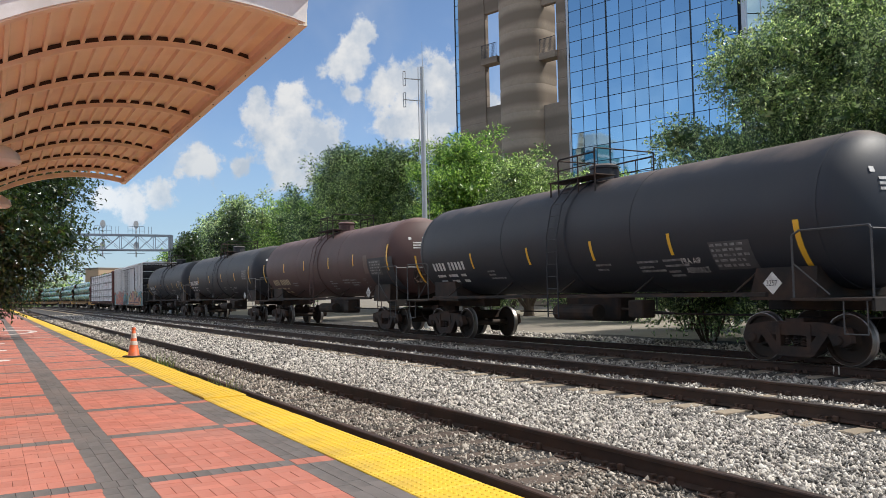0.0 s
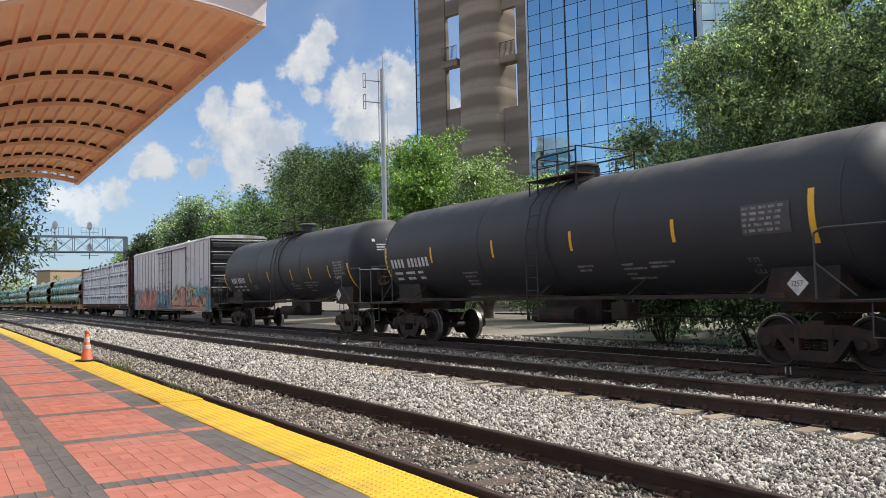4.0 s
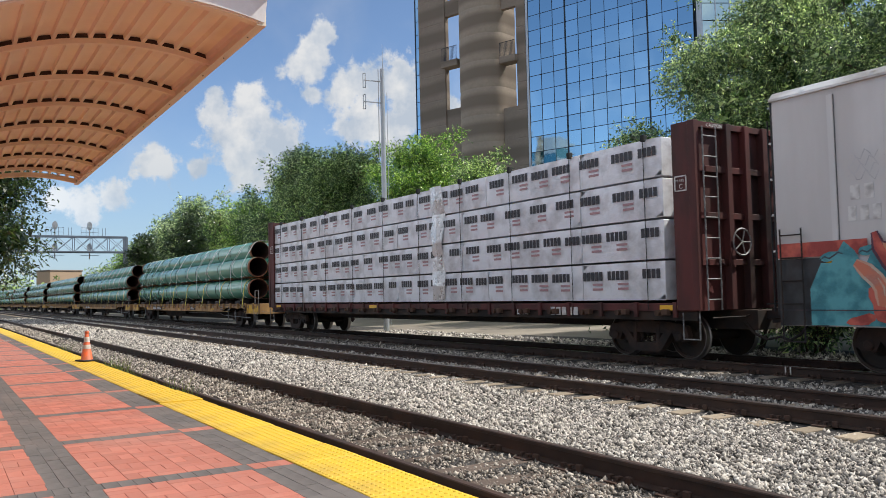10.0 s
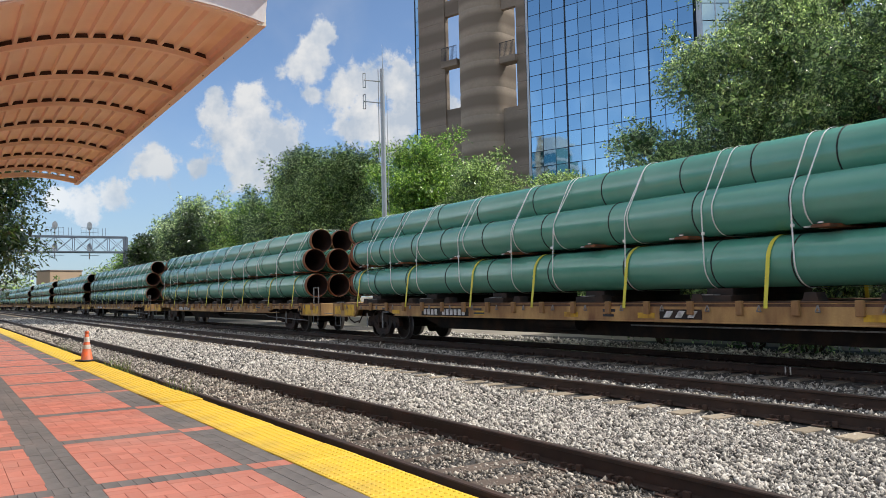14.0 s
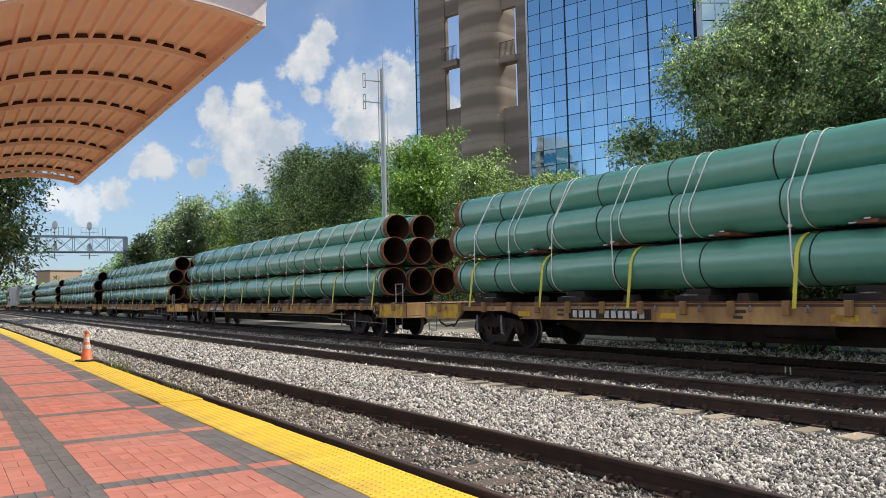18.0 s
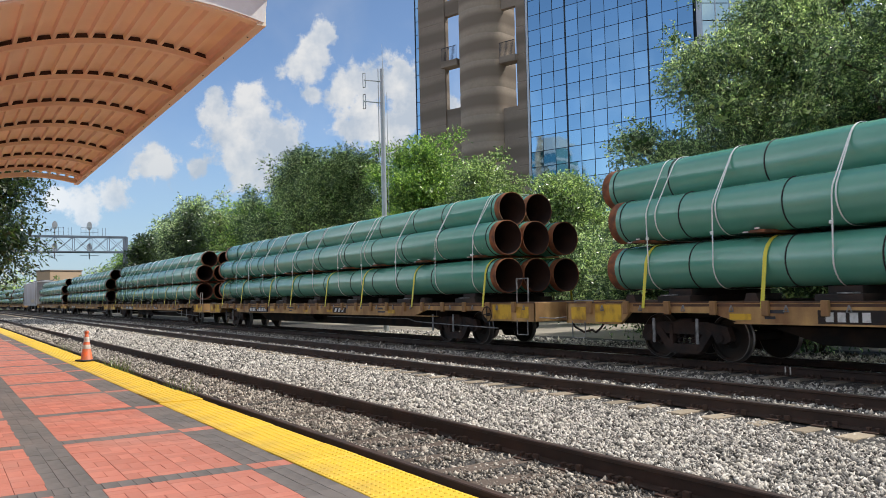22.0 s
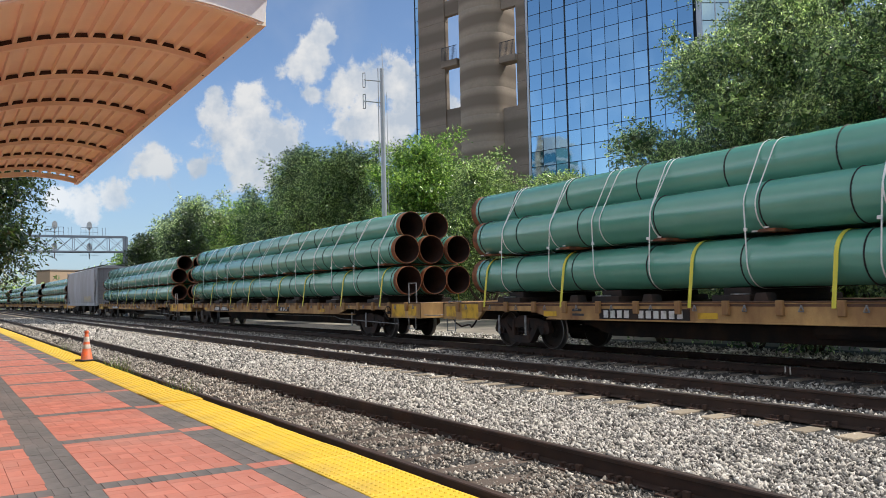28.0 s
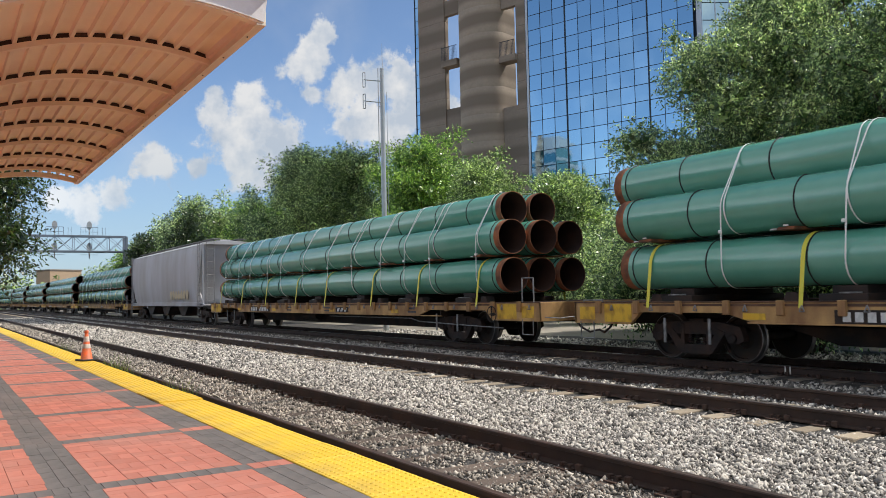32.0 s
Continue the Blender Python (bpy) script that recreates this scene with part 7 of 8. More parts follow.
def centerbeam_car(length):
    """The centre-beam flat car stacked with wrapped lumber, four high on both sides."""
    half = length / 2
    e = half - 0.9
    car = thing("lumber_car", "dark red centre-beam flat car stacked with white-wrapped lumber", "flat car")
    deck = Geo().box(-e, e, -1.48, 1.48, 0.98, 1.14, 0.01)
    for k in range(22):
        x = -e + 0.5 + k * (2 * e - 1.0) / 21
        deck.box(x - 0.05, x + 0.05, -1.52, -1.46, 0.86, 1.16, 0.006)
    part("deck", deck, T["beam_red"], car)
    winch = Geo().rod((0, -1.6, 0.95), (0, -1.46, 0.95), 0.06, 10).box(0.1, 0.26, -1.58, -1.46, 0.9, 1.02, 0.01).mesh("winch", T["flat_rust"])
    for k in range(20):
        part("winch", winch, None, car, at=pose(-e + 0.9 + k * (2 * e - 1.8) / 19, 0, 0))
    sill = Geo().box(-half + 0.4, half - 0.4, -0.35, 0.35, 0.6, 0.98, 0.01).box(-e, e, -1.44, -1.36, 0.8, 0.98, 0.005)
    part("underframe", sill, T["under"], car)
    beam = Geo().box(-e, e, -0.06, 0.06, 1.14, 4.5, 0.01)
    part("centre_beam", beam, T["beam_red"], car)
    for s in (-1, 1):
        b = Geo().box(min(s * (e - 0.1), s * e), max(s * (e - 0.1), s * e), -1.5, 1.5, 1.0, 4.62, 0.01)
        bh = part("bulkhead", b, T["beam_red"], car, "dark red end bulkhead")
        for y in (-1.48, -0.55, 0.0, 0.55, 1.48):
            part("bulkhead_post", Geo().box(min(s * e, s * (e + 0.16)), max(s * e, s * (e + 0.16)), y - 0.07, y + 0.07, 1.0, 4.62, 0.008), T["beam_red"], bh)
        for z in (1.9, 2.8, 3.7, 4.55):
            part("bulkhead_rail", Geo().box(min(s * e, s * (e + 0.1)), max(s * e, s * (e + 0.1)), -1.5, 1.5, z - 0.05, z + 0.07, 0.006), T["beam_red"], bh)
        part("corner_plate", Geo().box(min(s * (e - 0.42), s * e), max(s * (e - 0.42), s * e), -1.53, -1.47, 1.0, 4.62, 0.006), T["beam_red"], bh)
        lad = Geo()
        for y in (-1.36, -0.98):
            lad.rod((s * (e + 0.2), y, 1.0), (s * (e + 0.2), y, 4.5), 0.016, 6)
        for k in range(9):
            lad.rod((s * (e + 0.2), -1.36, 1.2 + 0.39 * k), (s * (e + 0.2), -0.98, 1.2 + 0.39 * k), 0.014, 6)
        sill_step(lad, s * (e - 0.1), -1.5, 0.95, 0.4, 0.5)
        part("ladder", lad, T["grey_mark"], bh)
        pl = Geo()
        fx = min(s * (e - 0.36), s * (e - 0.08))
        fr = [(fx, 3.3), (fx + 0.28, 3.3), (fx + 0.28, 3.58), (fx, 3.58)]
        for (xa, za), (xb, zb) in zip(fr, fr[1:] + fr[:1]):
            pl.box(min(xa, xb) - 0.012, max(xa, xb) + 0.012, -1.537, -1.53, min(za, zb) - 0.012, max(za, zb) + 0.012)
        part("stencil_frame", pl, T["white_mark"], bh)
        part("lettering", text_mesh("PLATE", 0.075, T["white_mark"], lambda u, v: (fx + 0.025 + u, -1.536, 3.47 + v)), None, bh)
        part("lettering", text_mesh("C", 0.13, T["white_mark"], lambda u, v: (fx + 0.1 + u, -1.536, 3.34 + v)), None, bh)
        if s > 0:
            part("lettering", text_mesh("CAUTION", 0.1, T["white_mark"], lambda u, v: (e + 0.165, -1.2 + u, 4.51 + v)), None, bh)
    wheel = Geo().lathe([(e + 0.24, 0.26), (e + 0.26, 0.28), (e + 0.28, 0.26), (e + 0.26, 0.24), (e + 0.24, 0.26)], 20, "X", (0, -0.4, 2.3))
    for k in range(5):
        wheel.rod((e + 0.26, -0.4, 2.3), (e + 0.26, -0.4 + 0.26 * math.cos(k * 1.2566), 2.3 + 0.26 * math.sin(k * 1.2566)), 0.013, 6)
    part("brake_wheel", wheel, T["grey_mark"], car)
    rnd = random.Random(5)

    def crumpled(L, H, W, seed):
        g = Geo()
        nx, nz = max(6, int(L / 0.22)), 6
        r2 = random.Random(seed)
        for i in range(nx + 1):
            for j in range(nz + 1):
                x, z = -L / 2 + L * i / nx, H * j / nz
                edge = i in (0, nx) or j in (0, nz)
                g.v.append((x, -W / 2 + (0.012 if edge else 0) + (0 if edge else r2.uniform(-0.012, 0.008)), z))
        for i in range(nx):
            for j in range(nz):
                a = i * (nz + 1) + j
                g.f.append((a, a + nz + 1, a + nz + 2, a + 1))
        g.box(-L / 2, L / 2, -W / 2 + 0.012, W / 2, 0, H, 0.012)
        return g.mesh("lumber_pack", T["wrap"], 20)

    H, W = 0.815, 1.36
    kinds = {round(L, 2): [crumpled(L - 0.02, H - 0.035, W, 40 + k + int(L * 10)) for k in range(2)] for L in (2.44, 3.05, 3.66, 4.88)}

    def prints(L, seed):
        r2 = random.Random(seed)
        dark, pink = Geo(), Geo()
        x = -L / 2 + r2.uniform(0.0, 0.25)
        while x < L / 2 - 0.15:
            z = 0.42 + 0.03 * r2.random()
            h, wl = 0.19, 0.128
            for k in range(5):
                if x + k * wl + wl * 0.86 < L / 2:
                    dark.add([(x + k * wl, -W / 2 - 0.017, z), (x + k * wl + wl * 0.82, -W / 2 - 0.017, z), (x + k * wl + wl * 0.82, -W / 2 - 0.017, z + h), (x + k * wl, -W / 2 - 0.017, z + h)], [(0, 1, 2, 3)])
            for k in range(2):
                if x + 0.62 < L / 2:
                    pink.add([(x + 0.3, -W / 2 - 0.017, z - 0.11 - 0.1 * k), (x + 0.62, -W / 2 - 0.017, z - 0.11 - 0.1 * k), (x + 0.62, -W / 2 - 0.017, z - 0.06 - 0.1 * k), (x + 0.3, -W / 2 - 0.017, z - 0.06 - 0.1 * k)], [(0, 1, 2, 3)])
            x += r2.choice((0.78, 0.98, 1.02, 1.1))
        return dark.mesh("wrap_print", T["print_dark"]), pink.mesh("small_print", T["print_pink"])

    print_kinds = {L: [prints(L, 70 + k + int(L * 7)) for k in range(3)] for L in kinds}
    plans = ((3.66, 4.88, 2.44, 4.88, 3.66, 2.44), (4.88, 3.66, 3.66, 2.44, 4.88, 2.44), (3.66, 2.44, 4.88, 3.66, 4.88, 2.44), (4.88, 4.88, 2.44, 3.66, 3.66, 2.44))
    for s in (-1, 1):
        for k, plan in enumerate(plans):
            x = -e + 0.3
            for L in plan:
                b = part("lumber_pack", rnd.choice(kinds[L]), None, car, at=pose(x + L / 2, s * 0.79, 1.2 + 0.825 * k, 0, 0, (0 if s < 0 else 180) + rnd.uniform(-.25, .25)))
                if s < 0:
                    d, p = rnd.choice(print_kinds[L])
                    tagged(part("wrap_print", d, None, b), kind="stuff")
                    tagged(part("small_print", p, None, b), kind="stuff")
                x += L + 0.01
    loose = Geo()
    for i in range(9):
        z = 1.25 + 3.25 * i / 8
        y = -1.49 - 0.03 * math.sin(i * 1.9)
        loose.v += [(1.9 + 0.05 * math.sin(i * 2.1), y, z), (2.2, y - 0.03, z), (2.55 + 0.08 * math.sin(i * 1.3), y, z)]
    loose.f = [(3 * i + j, 3 * i + j + 1, 3 * i + j + 4, 3 * i + j + 3) for i in range(8) for j in range(2)]
    part("torn_wrap", loose, T["wrap_silver"], car, "loose silvery wrap hanging over the joint")
    for k in range(10):
        cable = Geo()
        x = -e + 1.2 + k * (2 * e - 2.4) / 9
        cable.pipe([(x, -1.5, 1.0), (x, -1.505, 4.5), (x, -1.3, 4.55)], 0.008, 5)
        cable.box(x - 0.05, x + 0.05, -1.53, -1.42, 4.42, 4.56, 0.01)
        part("tie_down_cable", cable, T["rope"], car)
    mk = Geo()
    for k in range(3):
        mk.box(e - 5.6 + 0.16 * k, e - 5.6 + 0.16 * k + 0.11, -1.492, -1.478, 0.88, 1.0)
    for k in range(5):
        mk.box(e - 4.3 + 0.2 * k, e - 4.3 + 0.2 * k + 0.14, -1.492, -1.478, 0.88, 1.06)
    tagged(part("car_mark", mk, T["white_mark"], car), kind="stuff")
    for x in (e - 0.9, -e + 0.6, -2.2):
        part("reflective_patch", Geo().box(x, x + 0.5, -1.494, -1.478, 1.0, 1.1), T["reflector"], car)
    add_trucks(car, (half - 2.6, -half + 2.6))
    add_couplers(car, half)
    return car


# pipes: centres (y, z) in three tiers
PIPE_R = 0.457
TIERS = [(-0.95, 1.865), (0.0, 1.865), (0.95, 1.865), (-0.95, 2.865), (0.0, 2.865), (0.95, 2.865), (-0.475, 3.675), (0.475, 3.675)]
PIPE_L = 24.4


def pipe_forms():
    out = []
    for k in range(4):
        g = Geo()
        h = PIPE_L / 2
        g.lathe([(-h, PIPE_R - 0.017), (-h, PIPE_R), (-h + 0.22, PIPE_R), (-h + 0.235, PIPE_R + 0.004), (0, PIPE_R + 0.004), (h - 0.235, PIPE_R + 0.004), (h - 0.22, PIPE_R), (h, PIPE_R),
                 (h, PIPE_R - 0.017), (h - 0.5, PIPE_R - 0.018), (-h + 0.5, PIPE_R - 0.018), (-h, PIPE_R - 0.017)], 36, "X")
        me = g.mesh("pipe", T["pipe_green"], 30)
        me.materials.append(T["pipe_rust"])
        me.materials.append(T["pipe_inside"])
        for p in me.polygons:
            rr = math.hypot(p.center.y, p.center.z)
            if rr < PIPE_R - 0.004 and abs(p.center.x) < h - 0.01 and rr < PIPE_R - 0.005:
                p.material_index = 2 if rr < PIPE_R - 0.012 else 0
            if abs(p.center.x) > h - 0.222 and p.material_index != 2:
                p.material_index = 1
        rnd = random.Random(60 + k)
        at = [-h + 0.36, h - 0.36]
        x = -h + 1.7 + rnd.uniform(0, 0.6)
        while x < h - 1.4:
            at.append(x)
            x += rnd.choice((1.7, 2.1, 2.3, 2.5))
        out.append((me, at))
    return out


ROPE_RING = Geo().lathe([(-0.022, PIPE_R), (0.0, PIPE_R + 0.021), (0.022, PIPE_R)], 30, "X").mesh("spacer_rope", T["rope"], 60)


def hull(points):
    points = sorted(set(points))

    def half_hull(ps):
        h = []
        for p in ps:
            while len(h) > 1 and (h[-1][0] - h[-2][0]) * (p[1] - h[-2][1]) - (h[-1][1] - h[-2][1]) * (p[0] - h[-2][0]) <= 0:
                h.pop()
            h.append(p)
        return h

    a, b = half_hull(points), half_hull(points[::-1])
    return a[:-1] + b[:-1]


def round_points(centres, grow):
    return [(round(y + (PIPE_R + grow) * math.cos(k * math.pi / 16), 4), round(z + (PIPE_R + grow) * math.sin(k * math.pi / 16), 4)) for y, z in centres for k in range(32)]


def ribbon(g, loop, x, lean, w, thick=0.006):
    """A flat strap of width w laid round a loop of (y, z) points; lean shifts it along x with height."""
    n = len(loop)
    o = len(g.v)
    cy, cz = sum(p[0] for p in loop) / n, sum(p[1] for p in loop) / n
    for y, z in loop:
        d = math.hypot(y - cy, z - cz)
        for grow in (0, thick):
            for dx in (-w / 2, w / 2):
                g.v.append((x + dx + lean * (z - 1.4), y + (y - cy) / d * grow, z + (z - cz) / d * grow))
    for i in range(n):
        j = (i + 1) % n
        a, b = o + 4 * i, o + 4 * j
        g.f += [(a + 2, a + 3, b + 3, b + 2), (a, b, b + 1, a + 1), (a, a + 2, b + 2, b), (a + 1, b + 1, b + 3, a + 3)]


def strap_forms():
    full = [p for p in hull(round_points(TIERS, 0.02))]
    two = [p for p in hull(round_points(TIERS[3:], 0.02))]
    low = hull(round_points(TIERS[:3], 0.02) + [(-1.53, 1.05), (1.53, 1.05)])
    white = []
    for k, lean in enumerate((0.012, -0.01, 0.03)):
        g, h = Geo(), Geo()
        ribbon(g, full, 0, lean * 2.2, 0.026)
        ribbon(h, two, 0.15 + 0.03 * k, -lean * 2.2, 0.026)
        g.box(-0.03 + lean * 1.05, 0.03 + lean * 1.05, -1.46, -1.41, 2.41, 2.47, 0.008)
        white.append((g.mesh("white_strap", T["strap_white"]), h.mesh("white_strap", T["strap_white"])))
    g = Geo()
    ribbon(g, low, 0, 0.02, 0.08)
    return white, g.mesh("yellow_strap", T["strap_yellow"])


PIPES, (WHITE_STRAPS, YELLOW_STRAP) = pipe_forms(), strap_forms()


def flat_car_forms(half):
    """Meshes that all the pipe flat cars share."""
    e = half - 0.62
    f = {}
    for s in (-1, 1):
        sill = Geo()
        y0, y1 = (s * 1.5, s * 1.42) if s < 0 else (s * 1.42, s * 1.5)
        lo, hi = min(y0, y1), max(y0, y1)
        sill.prism([(-e, 0.70), (-e + 1.7, 0.70), (-e + 2.0, 0.95), (-e + 4.1, 0.95), (-e + 4.7, 0.79), (e - 5.8, 0.79), (e - 5.2, 0.95), (e - 2.3, 0.95), (e - 2.0, 0.70), (e, 0.70), (e, 1.14), (-e, 1.14)], lo, hi)
        f["top_flange", s] = Geo().box(-e, e, lo - 0.02, hi + 0.02, 1.142, 1.165, 0.004).mesh("top_flange", T["flat_rust"])
        f["bottom_flange", s] = Geo().box(-e + 4.6, e - 4.6, lo - 0.02, hi + 0.02, 0.765, 0.79, 0.004).mesh("bottom_flange", T["flat_yellow"])
        f["side_sill", s] = sill.mesh("side_sill", T["flat_yellow"])
        f["rust_edge", s] = Geo().box(-e + 2.1, e - 2.1, lo - 0.006, hi + 0.006, 1.075, 1.12).mesh("rust_edge", T["flat_rust"])
        f["end_panel", s] = Geo().box(min(s * (e - 1.75), s * (e - 0.95)), max(s * (e - 1.75), s * (e - 0.95)), -1.508, -1.496, 0.74, 1.115, 0.004).mesh("end_panel", T["flat_bright"])
        ends = Geo()
        ends.box(min(s * (e - 0.05), s * (e + 0.02)), max(s * (e - 0.05), s * (e + 0.02)), -1.5, 1.5, 0.70, 1.16, 0.008)
        f["end_sill", s] = ends.mesh("end_sill", T["flat_yellow"])
    deck = Geo().box(-e, e, -1.42, 1.42, 1.11, 1.155, 0.006)
    f["deck"] = deck.mesh("deck", T["flat_rust"])
    cen = Geo().box(-half + 0.4, half - 0.4, -0.34, 0.34, 0.66, 1.11, 0.01)
    cen.prism([(-half + 5.0, 0.7), (-half + 6.2, 0.36), (half - 6.2, 0.36), (half - 5.0, 0.7)], -0.34, 0.34)
    cen.rod((-2.6, -0.75, 0.68), (-1.2, -0.75, 0.68), 0.2, 14).rod((1.0, -0.6, 0.7), (4.6, -0.6, 0.75), 0.03, 6)
    for x in np.linspace(-9, 9, 13):
        cen.box(x - 0.03, x + 0.03, -1.4, 1.4, 0.76, 1.0)
    f["centre_sill"] = cen.mesh("centre_sill", T["under"])
    pocket = Geo().box(-0.07, 0.07, -0.07, 0.0, -0.16, 0.1, 0.01)
    f["stake_pocket"] = pocket.mesh("stake_pocket", T["flat_yellow"])
    ring = Geo()
    ring.pipe([(0, -0.02, 0.11), (-0.045, -0.025, 0.0), (0.045, -0.025, 0.0), (0, -0.02, 0.11)], 0.011)
    f["tie_ring"] = ring.mesh("tie_ring", T["grey_mark"])
    dun = Geo().box(-0.42, 0.42, -1.4, 1.4, 1.155, 1.28, 0.012).box(-0.3, 0.3, -1.2, 1.2, 1.27, 1.41, 0.01)
    f["dunnage"] = dun.mesh("dunnage", T["under"])
    f["pad"] = Geo().box(-0.14, 0.14, -1.41, -1.2, 1.28, 1.305, 0.006).mesh("pad", T["grey_mark"])
    sep = Geo().box(-0.16, 0.16, -1.42, 1.42, 2.375, 2.43, 0.006).box(-0.3, -0.1, -1.4, -1.1, 2.385, 2.415, 0.004)
    f["spacer_board"] = sep.mesh("spacer_board", T["pipe_rust"])
    f["board_end"] = Geo().box(-0.05, 0.05, -1.432, -1.42, 2.44, 2.465).box(-0.32, -0.2, -1.41, -1.4, 2.385, 2.412).mesh("board_end", T["white_mark"])
    f["hanger"] = Geo().box(-0.03, 0.03, -1.44, -1.41, 0.36, 0.84, 0.004).mesh("hanger", T["grey_mark"])
    wedge = Geo().prism([(-0.16, 0), (0.16, 0), (0.1, 0.16), (-0.1, 0.16)], -0.13, 0.13)
    f["chock"] = wedge.mesh("chock", T["under"])
    return f


FLAT_FORMS = flat_car_forms(28.65 / 2)


def pipe_car(seed, near=True):
    """A long yellow flat car with eight strapped steel pipes in three tiers."""
    rnd = random.Random(seed)
    half = 28.65 / 2
    e = half - 0.62
    car = thing("pipe_flat_car", "rusty yellow flat car carrying eight strapped green steel pipes", "flat car", "pipe flat cars of the train")
    for k in ("deck", "centre_sill"):
        part(k, FLAT_FORMS[k], None, car)
    for s in (-1, 1):
        part("side_sill", FLAT_FORMS["side_sill", s], None, car)
        part("top_flange", FLAT_FORMS["top_flange", s], None, car)
        part("bottom_flange", FLAT_FORMS["bottom_flange", s], None, car)
        part("rust_edge", FLAT_FORMS["rust_edge", s], None, car, "rusted top edge")
        part("end_panel", FLAT_FORMS["end_panel", s], None, car, "bright yellow painted end")
        part("end_sill", FLAT_FORMS["end_sill", s], None, car)
        for dx in (3.2, 4.3):
            part("hanger", FLAT_FORMS["hanger"], None, car, at=pose(s * (half - dx - (1.2 if s > 0 else 0)), 0, 0))
    rod = Geo().pipe([(e - 1.8, -1.3, 0.5), (e - 4.0, -1.36, 0.55), (e - 6.0, -1.36, 0.6), (e - 6.6, -1.3, 0.68), (1.0, -1.3, 0.68)], 0.016)
    part("brake_rod", rod, T["grey_mark"], car, "pale steel brake rod")
    for x in np.linspace(-e + 0.8, e - 0.8, 24):
        part("stake_pocket", FLAT_FORMS["stake_pocket"], None, car, at=pose(x, -1.5, 1.08))
        part("tie_ring", FLAT_FORMS["tie_ring"], None, car, at=pose(x + 0.4, -1.51, 0.99))
    shift = [rnd.uniform(-0.1, 0.1) for _ in range(8)]
    shift[6] -= 1.2 if seed == 1 else 0.55
    shift[7] -= 0.1 if seed == 1 else 0.6
    base = -0.18
    for i, (y, z) in enumerate(TIERS):
        me, rope = rnd.choice(PIPES)
        p = part("pipe", me, None, car, "green coated steel pipe with bare rusty ends", at=pose(base + shift[i], y, z, rnd.uniform(0, 360)))
        for x in rope:
            part("spacer_rope", ROPE_RING, None, p, at=pose(x, 0, 0))
    for x in np.linspace(-10.8, 10.4, 7):
        d = part("dunnage", FLAT_FORMS["dunnage"], None, car, at=pose(x + rnd.uniform(-.2, .2), 0, 0))
        part("pad", FLAT_FORMS["pad"], None, d, at=pose(rnd.uniform(-.2, .2), 0, 0))
    for x in np.linspace(-11.4, 11.0, 9):
        sb = part("spacer_board", FLAT_FORMS["spacer_board"], None, car, at=pose(x + rnd.uniform(-.3, .3), 0, 0))
        part("board_end", FLAT_FORMS["board_end"], None, sb)
        part("chock", FLAT_FORMS["chock"], None, car, at=pose(x + rnd.uniform(-.4, .4), -1.28, 1.155))
    x = 10.9
    while x > -11.6:
        for me in rnd.choice(WHITE_STRAPS):
            part("white_strap", me, None, car, at=pose(x, 0, 0))
        x -= rnd.choice((1.6, 1.9, 2.1, 2.4))
    for x in np.linspace(11.2, -11.6, 8):
        part("yellow_strap", YELLOW_STRAP, None, car, at=pose(x + rnd.uniform(-.4, .4), 0, 0))
    # end handrails, steps and bright patches
    for s in (-1, 1):
        h = Geo()
        x = s * (e - 0.45)
        if s > 0:
            h.pipe([(x - 0.3, -1.46, 1.1), (x - 0.3, -1.46, 1.75), (x + 0.15, -1.46, 1.75), (x + 0.15, -1.46, 1.1)], 0.018)
        else:
            h.pipe([(x - 0.2, -1.46, 1.05), (x - 0.2, -1.46, 1.2), (x + 0.4, -1.46, 1.2), (x + 0.4, -1.46, 1.05)], 0.018)
        part("handrail", h, T["grey_mark"], car)
        step = Geo()
        sill_step(step, x - 0.05, -1.5, 0.74, 0.42, 0.36)
        part("step", step, T["grey_mark"], car)
        part("uncoupling_lever", Geo().pipe([(s * (e + 0.05), -1.4, 0.8), (s * (half - 0.25), -1.2, 0.78), (s * (half - 0.15), -0.2, 0.85)], 0.014), T["grey_mark"], car)
        part("bright_patch", Geo().box(min(x - 0.28, x + 0.2), max(x - 0.28, x + 0.2), -1.508, -1.498, 0.78, 1.06), T["flat_bright"], car, "fresh yellow paint patch")
    wheel = Geo().lathe([(-1.60, 0.2), (-1.585, 0.215), (-1.57, 0.2), (-1.585, 0.185), (-1.60, 0.2)], 20, "Y", (e - 1.9, 0, 0.86))
    for k in range(4):
        wheel.rod((e - 1.9, -1.585, 0.86), (e - 1.9 + 0.2 * math.cos(k * 1.57), -1.585, 0.86 + 0.2 * math.sin(k * 1.57)), 0.013, 6)
    wheel.rod((e - 1.9, -1.6, 0.86), (e - 1.9, -1.42, 0.86), 0.04, 8)
    part("brake_wheel", wheel, T["under"], car)
    side = -7.45 + 0.08 * (seed % 3)
    part("mark_board", Geo().box(side, side + 2.5, -1.512, -1.5, 0.80, 1.02), T["under"], car, "black board with painted car mark")
    mk = Geo()
    n = 0
    for wd in (4, 6):
        for k in range(wd):
            mk.box(side + 0.14 + n * 0.205, side + 0.14 + n * 0.205 + 0.135, -1.518, -1.511, 0.83, 0.985)
            n += 1
        n += 1.0
    tagged(part("car_mark", mk, T["white_mark"], car), kind="stuff")
    part("mark_board", Geo().box(2.0, 3.05, -1.512, -1.5, 0.83, 1.02), T["under"], car, "black board with painted owner's mark")
    mk = Geo()
    for k in range(3):
        mk.prism([(2.1 + 0.3 * k, 0.86), (2.26 + 0.3 * k, 0.86), (2.36 + 0.3 * k, 0.99), (2.2 + 0.3 * k, 0.99)], -1.518, -1.511)
